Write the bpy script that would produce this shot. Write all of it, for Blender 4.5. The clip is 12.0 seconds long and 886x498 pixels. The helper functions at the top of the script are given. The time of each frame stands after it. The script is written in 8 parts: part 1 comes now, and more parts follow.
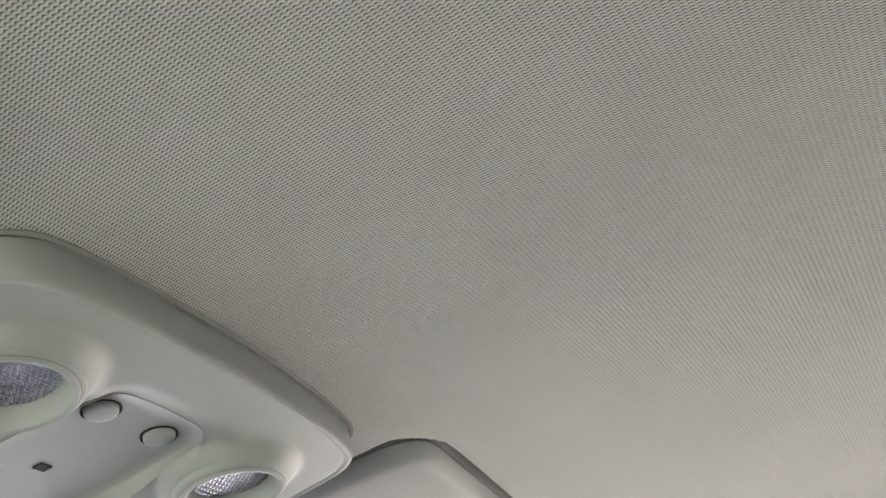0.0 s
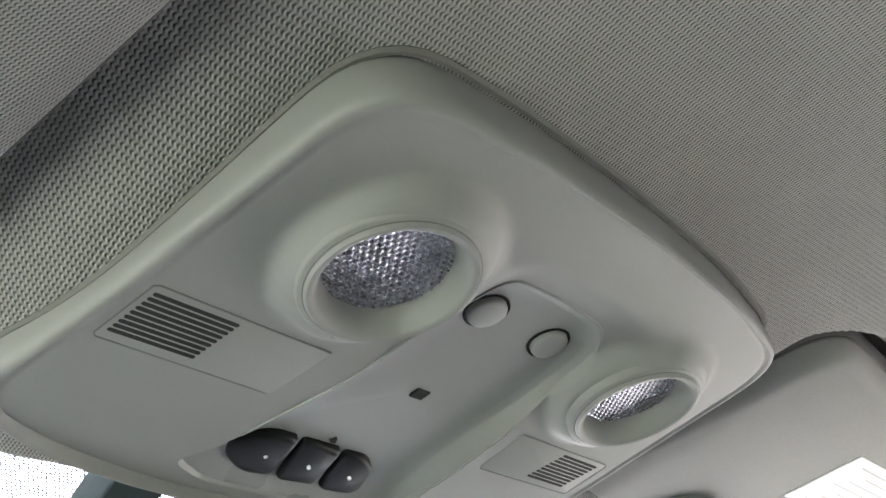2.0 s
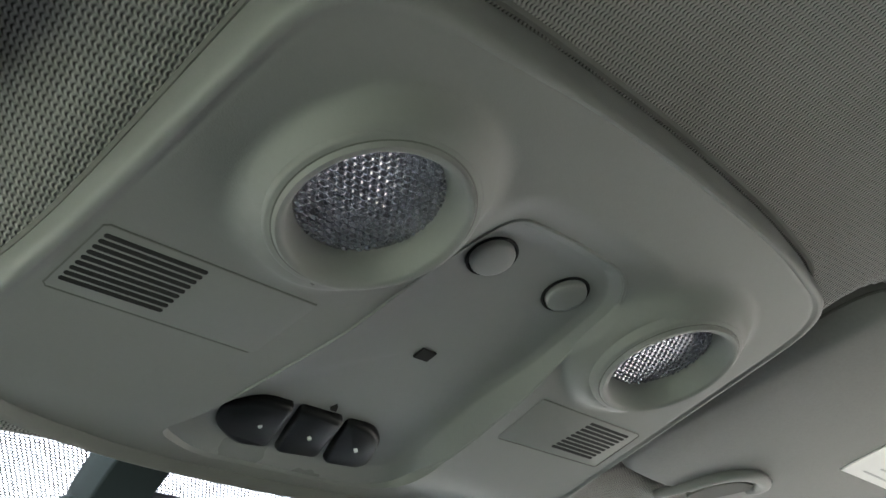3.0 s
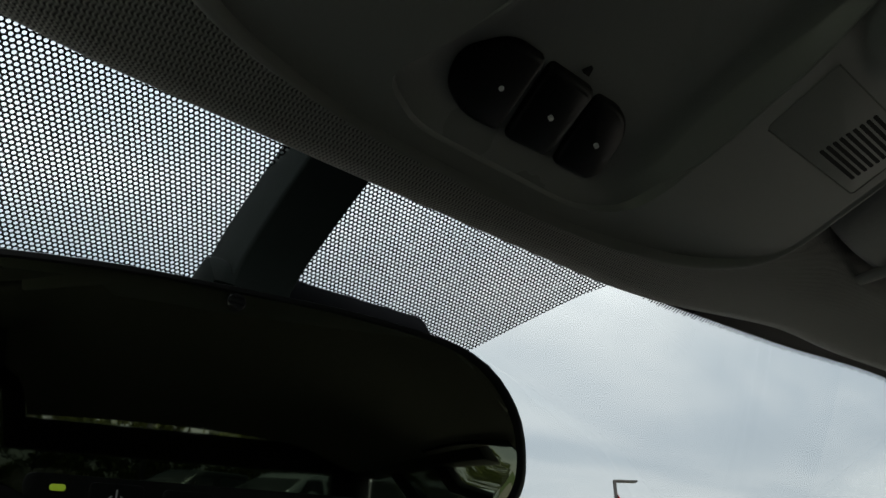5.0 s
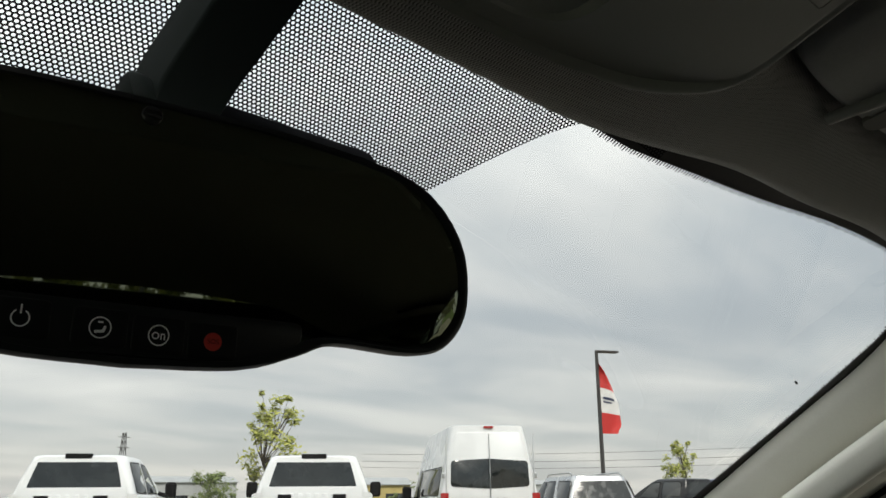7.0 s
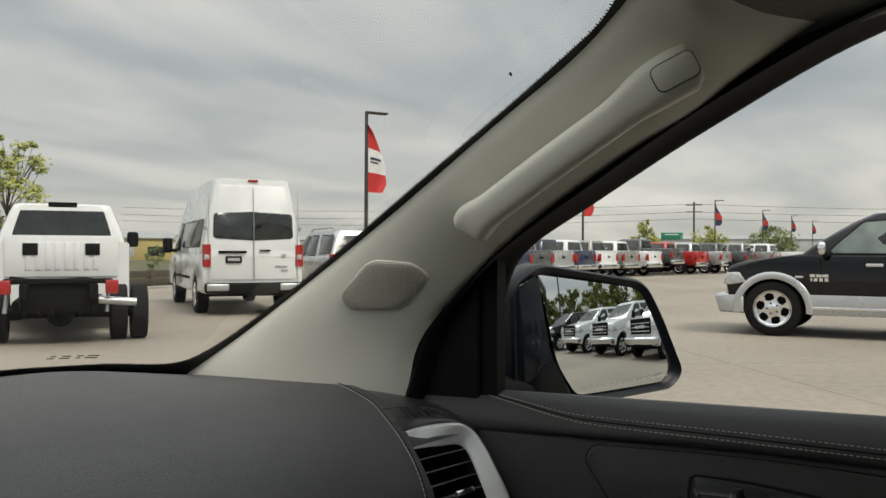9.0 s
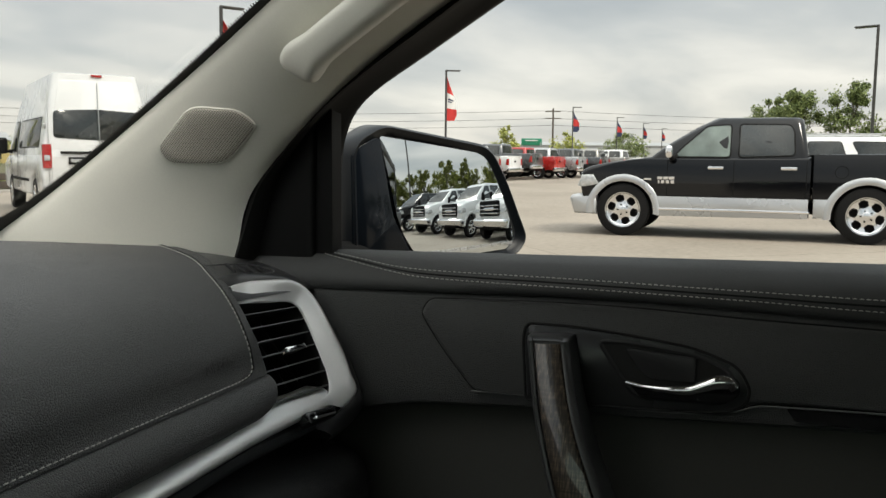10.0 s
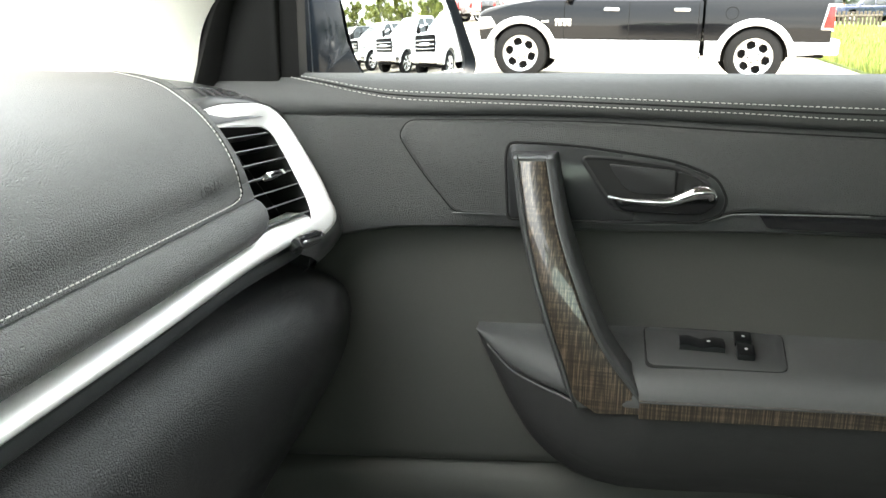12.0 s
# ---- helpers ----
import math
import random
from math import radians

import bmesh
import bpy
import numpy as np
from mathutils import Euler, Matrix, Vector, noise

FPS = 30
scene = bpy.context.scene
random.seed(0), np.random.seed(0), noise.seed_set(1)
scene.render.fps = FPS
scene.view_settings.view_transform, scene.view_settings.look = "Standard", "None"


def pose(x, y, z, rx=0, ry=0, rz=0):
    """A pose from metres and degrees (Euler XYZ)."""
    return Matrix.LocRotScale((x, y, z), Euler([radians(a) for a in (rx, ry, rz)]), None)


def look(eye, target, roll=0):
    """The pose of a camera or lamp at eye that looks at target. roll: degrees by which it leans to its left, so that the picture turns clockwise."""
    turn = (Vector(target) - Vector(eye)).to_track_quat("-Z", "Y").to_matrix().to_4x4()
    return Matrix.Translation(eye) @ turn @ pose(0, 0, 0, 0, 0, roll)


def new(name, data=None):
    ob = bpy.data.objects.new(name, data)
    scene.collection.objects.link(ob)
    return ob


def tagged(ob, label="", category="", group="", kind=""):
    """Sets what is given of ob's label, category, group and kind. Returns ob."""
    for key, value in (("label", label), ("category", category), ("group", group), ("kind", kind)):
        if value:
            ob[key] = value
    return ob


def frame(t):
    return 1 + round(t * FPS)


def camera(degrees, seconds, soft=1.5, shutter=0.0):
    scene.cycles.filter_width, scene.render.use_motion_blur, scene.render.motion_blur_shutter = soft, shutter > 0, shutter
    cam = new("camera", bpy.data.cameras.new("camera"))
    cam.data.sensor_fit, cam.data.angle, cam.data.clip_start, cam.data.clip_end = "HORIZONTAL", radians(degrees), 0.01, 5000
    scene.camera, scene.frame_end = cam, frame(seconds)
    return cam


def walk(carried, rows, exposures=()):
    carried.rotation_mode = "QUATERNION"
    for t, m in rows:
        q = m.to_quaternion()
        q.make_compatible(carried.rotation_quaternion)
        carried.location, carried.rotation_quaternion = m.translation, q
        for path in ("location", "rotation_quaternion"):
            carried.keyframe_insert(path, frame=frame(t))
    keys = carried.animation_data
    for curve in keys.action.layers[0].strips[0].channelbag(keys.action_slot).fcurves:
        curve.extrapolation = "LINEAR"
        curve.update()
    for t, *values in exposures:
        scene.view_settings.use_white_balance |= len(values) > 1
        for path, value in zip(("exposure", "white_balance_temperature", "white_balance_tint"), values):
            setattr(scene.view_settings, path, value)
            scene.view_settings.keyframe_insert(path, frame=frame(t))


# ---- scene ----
cam = camera(55.5, 12.0)
PATH = [
    (0, (-0.317, -0.258, 1.426), (1.262, 0.432, 2.442), 0.3),
    (0.5, (-0.313, -0.231, 1.417), (1.181, 0.604, 2.451), -0.0),
    (1, (-0.312, -0.184, 1.421), (1.116, 0.781, 2.436), 0.2),
    (1.5, (-0.284, -0.148, 1.428), (1.085, 0.923, 2.417), 0.3),
    (2, (-0.26, -0.129, 1.427), (1.063, 1.015, 2.397), 0.3),
    (2.5, (-0.236, -0.121, 1.427), (1.05, 1.077, 2.382), 0.4),
    (2.7, (-0.228, -0.118, 1.43), (1.047, 1.097, 2.378), 0.5),
    (4.3, (-0.208, -0.056, 1.388), (0.996, 1.203, 2.37), -0.7),
    (4.5, (-0.209, -0.022, 1.381), (1.024, 1.226, 2.341), -1.7),
    (5, (-0.202, 0.028, 1.366), (1.076, 1.315, 2.21), -0.9),
    (5.5, (-0.197, 0.041, 1.363), (1.115, 1.366, 2.085), -0.7),
    (6, (-0.202, 0.044, 1.362), (1.124, 1.386, 2.027), -0.7),
    (6.5, (-0.201, 0.045, 1.353), (1.134, 1.397, 1.976), -0.5),
    (6.7, (-0.191, 0.033, 1.357), (1.151, 1.392, 1.952), -0.5),
    (8.3, (-0.085, 0.029, 1.3), (1.55, 1.142, 1.597), -0.2),
    (8.5, (-0.081, 0.029, 1.296), (1.595, 1.107, 1.472), -0.1),
    (9, (-0.074, 0.033, 1.294), (1.674, 1.005, 1.3), 0.2),
    (9.5, (-0.047, 0.04, 1.259), (1.771, 0.863, 1.131), 0.4),
    (10, (-0.022, 0.026, 1.239), (1.849, 0.699, 1.023), 0.5),
    (10.5, (-0.002, 0.029, 1.226), (1.909, 0.549, 0.949), 0.6),
    (10.9, (0.05, 0.051, 1.198), (1.967, 0.515, 0.867), 1.0),
    (11, (0.057, 0.057, 1.188), (1.966, 0.52, 0.814), 0.7),
    (11.5, (-0.014, 0.077, 1.185), (1.87, 0.533, 0.688), 0.9),
    (12, (-0.041, 0.102, 1.212), (1.832, 0.517, 0.649), 0.3),
]
EXPOSURE = [(0.0, 5.57, 6030, 22), (1.0, 5.69, 6020, 21.5), (1.5, 5.60, 5980, 21), (2.1, 5.15, 5900, 19), (2.7, 4.60, 5900, 15), (4.0, 3.5, 5900, 8),
            (4.4, 3.0, 6000, 7), (5.0, 1.15, 6200, 8), (5.5, 1.05, 6300, 9), (6.7, 1.18, 6500, 10), (8.3, 0.90, 6700, 11),
            (9.5, 1.08, 6800, 11), (10.5, 1.52, 6800, 11), (11.0, 1.72, 6700, 10), (11.5, 3.14, 6850, 10), (12.0, 4.18, 6750, 10)]
walk(cam, [(t, look(eye, target, roll)) for t, eye, target, roll in PATH],
     exposures=EXPOSURE)


# ---------- world and sun: a broken overcast afternoon ----------
def link(nt, a, b):
    nt.links.new(a, b)


def node(nt, kind, **values):
    n = nt.nodes.new(kind)
    for key, value in values.items():
        if key == "op":
            n.operation = value
        elif key == "blend":
            n.blend_type = value
        else:
            n.inputs[int(key[1:])].default_value = value
    return n


def ramp(nt, src, stops):
    r = nt.nodes.new("ShaderNodeValToRGB")
    els = r.color_ramp.elements
    while len(els) < len(stops):
        els.new(0.5)
    for el, (at, c) in zip(els, stops):
        el.position, el.color = at, (*c, 1)
    link(nt, src, r.inputs[0])
    return r.outputs[0]


world = bpy.data.worlds.new("overcast")
scene.world = world
world.use_nodes = True
wn = world.node_tree
wn.nodes.clear()
coord = wn.nodes.new("ShaderNodeTexCoord")
sep = node(wn, "ShaderNodeSeparateXYZ")
link(wn, coord.outputs["Generated"], sep.inputs[0])
rise = node(wn, "ShaderNodeMath", op="ADD", i1=0.10)
link(wn, sep.outputs[2], rise.inputs[0])
rise_c = node(wn, "ShaderNodeMath", op="MAXIMUM", i1=0.05)
link(wn, rise.outputs[0], rise_c.inputs[0])
flat = node(wn, "ShaderNodeVectorMath", op="DIVIDE")
link(wn, coord.outputs["Generated"], flat.inputs[0])
link(wn, rise_c.outputs[0], flat.inputs[1])
stretch = node(wn, "ShaderNodeMapping")
stretch.inputs["Rotation"].default_value = (0, 0, radians(38))
stretch.inputs["Scale"].default_value = (0.55, 0.95, 0.0)
link(wn, flat.outputs[0], stretch.inputs[0])
cl = wn.nodes.new("ShaderNodeTexNoise")
cl.inputs["Scale"].default_value, cl.inputs["Detail"].default_value = 0.95, 6
cl.inputs["Roughness"].default_value, cl.inputs["Distortion"].default_value = 0.47, 0.35
link(wn, stretch.outputs[0], cl.inputs[0])
clouds = ramp(wn, cl.outputs[0], [(0.30, (0.22, 0.255, 0.285)), (0.44, (0.32, 0.345, 0.365)), (0.56, (0.46, 0.465, 0.46)), (0.72, (0.66, 0.645, 0.62))])
low = ramp(wn, sep.outputs[2], [(0.0, (1.0, 1.0, 1.0)), (0.10, (0.55, 0.55, 0.55)), (0.30, (0.0, 0.0, 0.0))])
glowmix = node(wn, "ShaderNodeMix")
glowmix.data_type = "RGBA"
glowmix.inputs[7].default_value = (0.62, 0.585, 0.555, 1)
amount = node(wn, "ShaderNodeMath", op="MULTIPLY", i1=0.5)
link(wn, low, amount.inputs[0])
link(wn, amount.outputs[0], glowmix.inputs[0])
link(wn, clouds, glowmix.inputs[6])
sky = wn.nodes.new("ShaderNodeTexSky")
sky.sky_type, sky.sun_disc = "NISHITA", False
sky.sun_elevation, sky.sun_rotation = radians(48), radians(200)
sky_bg = node(wn, "ShaderNodeBackground", i1=0.06)
link(wn, sky.outputs[0], sky_bg.inputs[0])
# an overcast sky is brightest overhead
zenith = ramp(wn, sep.outputs[2], [(0.0, (0.66,) * 3), (0.16, (0.68,) * 3), (0.33, (0.82,) * 3), (0.46, (1.15,) * 3), (0.62, (1.4,) * 3), (0.85, (2.3,) * 3)])
cloud_bg = node(wn, "ShaderNodeBackground", i1=1.0)
link(wn, zenith, cloud_bg.inputs[1])
link(wn, glowmix.outputs[2], cloud_bg.inputs[0])
cover = node(wn, "ShaderNodeMixShader", i0=0.88)
link(wn, sky_bg.outputs[0], cover.inputs[1])
link(wn, cloud_bg.outputs[0], cover.inputs[2])
wout = wn.nodes.new("ShaderNodeOutputWorld")
link(wn, cover.outputs[0], wout.inputs[0])

sun_data = bpy.data.lights.new("sun", "SUN")
sun_data.energy, sun_data.angle, sun_data.color = 1.0, radians(14), (1.0, 0.95, 0.88)
sun = new("sun", sun_data)
sun.matrix_world = look((-8, -22, 26), (0, 0, 0))


# ---------- materials ----------
def base_mat(name):
    m = bpy.data.materials.new(name)
    m.use_nodes = True
    nt = m.node_tree
    return m, nt, nt.nodes["Principled BSDF"], nt.nodes.new("ShaderNodeTexCoord")


def pbr(name, c, rough=0.5, metal=0.0, var=0.12, vscale=6.0, bump=0.15, bscale=900.0, dist=0.0004, kind="noise", coat=0.0, spec=0.5, rvar=0.1, each=0.0):
    """A painted, moulded or cast surface: base colour with broad stains and fine grain, and relief."""
    m, nt, p, tc = base_mat(name)
    broad = node(nt, "ShaderNodeTexNoise")
    broad.inputs["Scale"].default_value, broad.inputs["Detail"].default_value = vscale, 5
    fine = node(nt, "ShaderNodeTexNoise")
    fine.inputs["Scale"].default_value, fine.inputs["Detail"].default_value = bscale * 0.35, 3
    link(nt, tc.outputs["Object"], broad.inputs[0])
    link(nt, tc.outputs["Object"], fine.inputs[0])
    lo, hi = [max(0, v * (1 - var)) for v in c], [min(1, v * (1 + var)) for v in c]
    col = ramp(nt, broad.outputs[0], [(0.3, lo), (0.7, hi)])
    mix = node(nt, "ShaderNodeMix")
    mix.data_type, mix.blend_type = "RGBA", "MULTIPLY"
    mix.inputs[0].default_value = 1.0
    grain = ramp(nt, fine.outputs[0], [(0.25, (1 - var * 0.7,) * 3), (0.75, (1, 1, 1))])
    link(nt, col, mix.inputs[6])
    link(nt, grain, mix.inputs[7])
    out = mix.outputs[2]
    if each:
        info = nt.nodes.new("ShaderNodeObjectInfo")
        tone = ramp(nt, info.outputs["Random"], [(0, (1 - each,) * 3), (1, (1, 1, 1))])
        mix2 = node(nt, "ShaderNodeMix")
        mix2.data_type, mix2.blend_type = "RGBA", "MULTIPLY"
        mix2.inputs[0].default_value = 1.0
        link(nt, out, mix2.inputs[6])
        link(nt, tone, mix2.inputs[7])
        out = mix2.outputs[2]
    link(nt, out, p.inputs["Base Color"])
    p.inputs["Metallic"].default_value = metal
    p.inputs["Specular IOR Level"].default_value = spec
    p.inputs["Coat Weight"].default_value = coat
    p.inputs["Coat Roughness"].default_value = 0.06
    r = ramp(nt, broad.outputs[0], [(0.3, (max(0.02, rough - rvar),) * 3), (0.7, (min(1, rough + rvar),) * 3)])
    link(nt, r, p.inputs["Roughness"])
    if bump:
        b = node(nt, "ShaderNodeBump")
        b.inputs["Strength"].default_value, b.inputs["Distance"].default_value = bump, dist
        if kind == "leather":
            v = node(nt, "ShaderNodeTexVoronoi")
            v.inputs["Scale"].default_value = bscale
            v.feature = "DISTANCE_TO_EDGE"
            warp = node(nt, "ShaderNodeMix")
            warp.data_type = "RGBA"
            warp.inputs[0].default_value = 0.0025
            link(nt, tc.outputs["Object"], warp.inputs[6])
            link(nt, fine.outputs[1], warp.inputs[7])
            link(nt, warp.outputs[2], v.inputs[0])
            h = ramp(nt, v.outputs[0], [(0.0, (0, 0, 0)), (0.22, (1, 1, 1))])
            link(nt, h, b.inputs["Height"])
        else:
            n2 = node(nt, "ShaderNodeTexNoise")
            n2.inputs["Scale"].default_value, n2.inputs["Detail"].default_value = bscale, 4
            link(nt, tc.outputs["Object"], n2.inputs[0])
            link(nt, n2.outputs[0], b.inputs["Height"])
        link(nt, b.outputs[0], p.inputs["Normal"])
    return m


def math2(nt, op, a, b=None):
    n = nt.nodes.new("ShaderNodeMath")
    n.operation = op
    for i, v in enumerate((a, b)):
        if v is None:
            continue
        if isinstance(v, (int, float)):
            n.inputs[i].default_value = v
        else:
            link(nt, v, n.inputs[i])
    return n.outputs[0]


def fabric(name, c, pitch, turn=0.0, depth=0.0005):
    """Knitted lining: offset rows of small loops."""
    m, nt, p, tc = base_mat(name)
    mp = nt.nodes.new("ShaderNodeMapping")
    mp.inputs["Rotation"].default_value = (0, 0, radians(turn))
    link(nt, tc.outputs["Object"], mp.inputs[0])
    s = nt.nodes.new("ShaderNodeSeparateXYZ")
    link(nt, mp.outputs[0], s.inputs[0])
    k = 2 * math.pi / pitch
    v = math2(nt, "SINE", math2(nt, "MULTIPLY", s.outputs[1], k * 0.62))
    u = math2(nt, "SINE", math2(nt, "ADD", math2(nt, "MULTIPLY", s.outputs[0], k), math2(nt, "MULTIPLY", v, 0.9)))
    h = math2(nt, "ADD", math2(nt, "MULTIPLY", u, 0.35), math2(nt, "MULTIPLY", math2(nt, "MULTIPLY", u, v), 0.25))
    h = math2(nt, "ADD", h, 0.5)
    broad = node(nt, "ShaderNodeTexNoise")
    broad.inputs["Scale"].default_value, broad.inputs["Detail"].default_value = 7, 4
    link(nt, tc.outputs["Object"], broad.inputs[0])
    fuzz = node(nt, "ShaderNodeTexNoise")
    fuzz.inputs["Scale"].default_value, fuzz.inputs["Detail"].default_value = 1500, 2
    link(nt, tc.outputs["Object"], fuzz.inputs[0])
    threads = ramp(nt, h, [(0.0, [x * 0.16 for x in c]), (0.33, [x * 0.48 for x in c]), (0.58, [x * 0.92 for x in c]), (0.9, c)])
    mix = node(nt, "ShaderNodeMix")
    mix.data_type, mix.blend_type = "RGBA", "MULTIPLY"
    mix.inputs[0].default_value = 1.0
    link(nt, threads, mix.inputs[6])
    link(nt, ramp(nt, broad.outputs[0], [(0.3, (0.93,) * 3), (0.7, (1, 1, 1))]), mix.inputs[7])
    link(nt, mix.outputs[2], p.inputs["Base Color"])
    p.inputs["Roughness"].default_value = 0.95
    p.inputs["Specular IOR Level"].default_value = 0.15
    p.inputs["Sheen Weight"].default_value = 0.15
    b = node(nt, "ShaderNodeBump")
    b.inputs["Strength"].default_value, b.inputs["Distance"].default_value = 0.9, depth
    link(nt, math2(nt, "ADD", h, math2(nt, "MULTIPLY", fuzz.outputs[0], 0.25)), b.inputs["Height"])
    link(nt, b.outputs[0], p.inputs["Normal"])
    return m


def pane_mat(name, tint, gloss=0.06, rough=0.0):
    """Thin glass: lets light straight through, with a Fresnel sheen."""
    m = bpy.data.materials.new(name)
    m.use_nodes = True
    nt = m.node_tree
    nt.nodes.clear()
    t = nt.nodes.new("ShaderNodeBsdfTransparent")
    t.inputs[0].default_value = (*tint, 1)
    g = nt.nodes.new("ShaderNodeBsdfGlossy")
    g.inputs["Roughness"].default_value = rough
    f = nt.nodes.new("ShaderNodeFresnel")
    f.inputs[0].default_value = 1.5
    fac = math2(nt, "MULTIPLY", f.outputs[0], gloss / 0.04 * 0.6)
    mx = nt.nodes.new("ShaderNodeMixShader")
    out = nt.nodes.new("ShaderNodeOutputMaterial")
    link(nt, math2(nt, "MINIMUM", fac, 0.85), mx.inputs[0])
    link(nt, t.outputs[0], mx.inputs[1])
    link(nt, g.outputs[0], mx.inputs[2])
    link(nt, mx.outputs[0], out.inputs[0])
    return m


def holes_mat(name, pitch, hole):
    """Black ceramic print with a honeycomb of round holes."""
    m = bpy.data.materials.new(name)
    m.use_nodes = True
    nt = m.node_tree
    p = nt.nodes["Principled BSDF"]
    p.inputs["Base Color"].default_value = (0.006, 0.006, 0.007, 1)
    p.inputs["Roughness"].default_value = 0.6
    p.inputs["Specular IOR Level"].default_value = 0.1
    tc = nt.nodes.new("ShaderNodeTexCoord")
    s = nt.nodes.new("ShaderNodeSeparateXYZ")
    link(nt, tc.outputs["Object"], s.inputs[0])
    u = math2(nt, "DIVIDE", s.outputs[0], pitch)
    v = math2(nt, "DIVIDE", math2(nt, "MULTIPLY", s.outputs[1], 1.166), pitch * math.sqrt(3))

    def cell(shift):
        a = math2(nt, "SUBTRACT", math2(nt, "FRACT", math2(nt, "ADD", u, shift + 50)), 0.5)
        b = math2(nt, "MULTIPLY", math2(nt, "SUBTRACT", math2(nt, "FRACT", math2(nt, "ADD", v, shift + 50)), 0.5), math.sqrt(3))
        return math2(nt, "SQRT", math2(nt, "ADD", math2(nt, "MULTIPLY", a, a), math2(nt, "MULTIPLY", b, b)))

    d = math2(nt, "MINIMUM", cell(0.0), cell(0.5))
    open_ = math2(nt, "LESS_THAN", d, hole)
    t = nt.nodes.new("ShaderNodeBsdfTransparent")
    mx = nt.nodes.new("ShaderNodeMixShader")
    link(nt, open_, mx.inputs[0])
    link(nt, p.outputs[0], mx.inputs[1])
    link(nt, t.outputs[0], mx.inputs[2])
    link(nt, mx.outputs[0], nt.nodes["Material Output"].inputs[0])
    return m


def mesh_mat(name, c, pitch):
    """Perforated plastic loudspeaker cover."""
    m, nt, p, tc = base_mat(name)
    s = nt.nodes.new("ShaderNodeSeparateXYZ")
    link(nt, tc.outputs["Object"], s.inputs[0])
    a = math2(nt, "SINE", math2(nt, "MULTIPLY", s.outputs[1], 2 * math.pi / pitch))
    b = math2(nt, "SINE", math2(nt, "MULTIPLY", s.outputs[2], 2 * math.pi / pitch))
    h = math2(nt, "ADD", math2(nt, "MULTIPLY", math2(nt, "MULTIPLY", a, b), 0.5), 0.5)
    link(nt, ramp(nt, h, [(0.0, [x * 0.15 for x in c]), (0.35, [x * 0.6 for x in c]), (0.6, c)]), p.inputs["Base Color"])
    p.inputs["Roughness"].default_value = 0.7
    bp = node(nt, "ShaderNodeBump")
    bp.inputs["Strength"].default_value, bp.inputs["Distance"].default_value = 0.8, 0.0006
    link(nt, h, bp.inputs["Height"])
    link(nt, bp.outputs[0], p.inputs["Normal"])
    return m


def wood_mat(name):
    """Lacquered grey-brown burr trim with fine streaks along its length."""
    m, nt, p, tc = base_mat(name)
    mp = nt.nodes.new("ShaderNodeMapping")
    mp.inputs["Scale"].default_value = (300, 700, 14)
    mp.inputs["Rotation"].default_value = (radians(12), 0, 0)
    link(nt, tc.outputs["Object"], mp.inputs[0])
    a = node(nt, "ShaderNodeTexNoise")
    a.inputs["Scale"].default_value, a.inputs["Detail"].default_value = 1.0, 6
    link(nt, mp.outputs[0], a.inputs[0])
    mp2 = nt.nodes.new("ShaderNodeMapping")
    mp2.inputs["Scale"].default_value = (20, 20, 500)
    link(nt, tc.outputs["Object"], mp2.inputs[0])
    b = node(nt, "ShaderNodeTexNoise")
    b.inputs["Scale"].default_value, b.inputs["Detail"].default_value = 1.0, 4
    link(nt, mp2.outputs[0], b.inputs[0])
    f = math2(nt, "ADD", math2(nt, "MULTIPLY", a.outputs[0], 0.7), math2(nt, "MULTIPLY", b.outputs[0], 0.3))
    link(nt, ramp(nt, f, [(0.36, (0.006, 0.0045, 0.0035)), (0.5, (0.030, 0.0228, 0.0165)), (0.66, (0.142, 0.107, 0.076))]), p.inputs["Base Color"])
    p.inputs["Roughness"].default_value = 0.35
    p.inputs["Coat Weight"].default_value = 1.0
    p.inputs["Coat Roughness"].default_value = 0.03
    return m


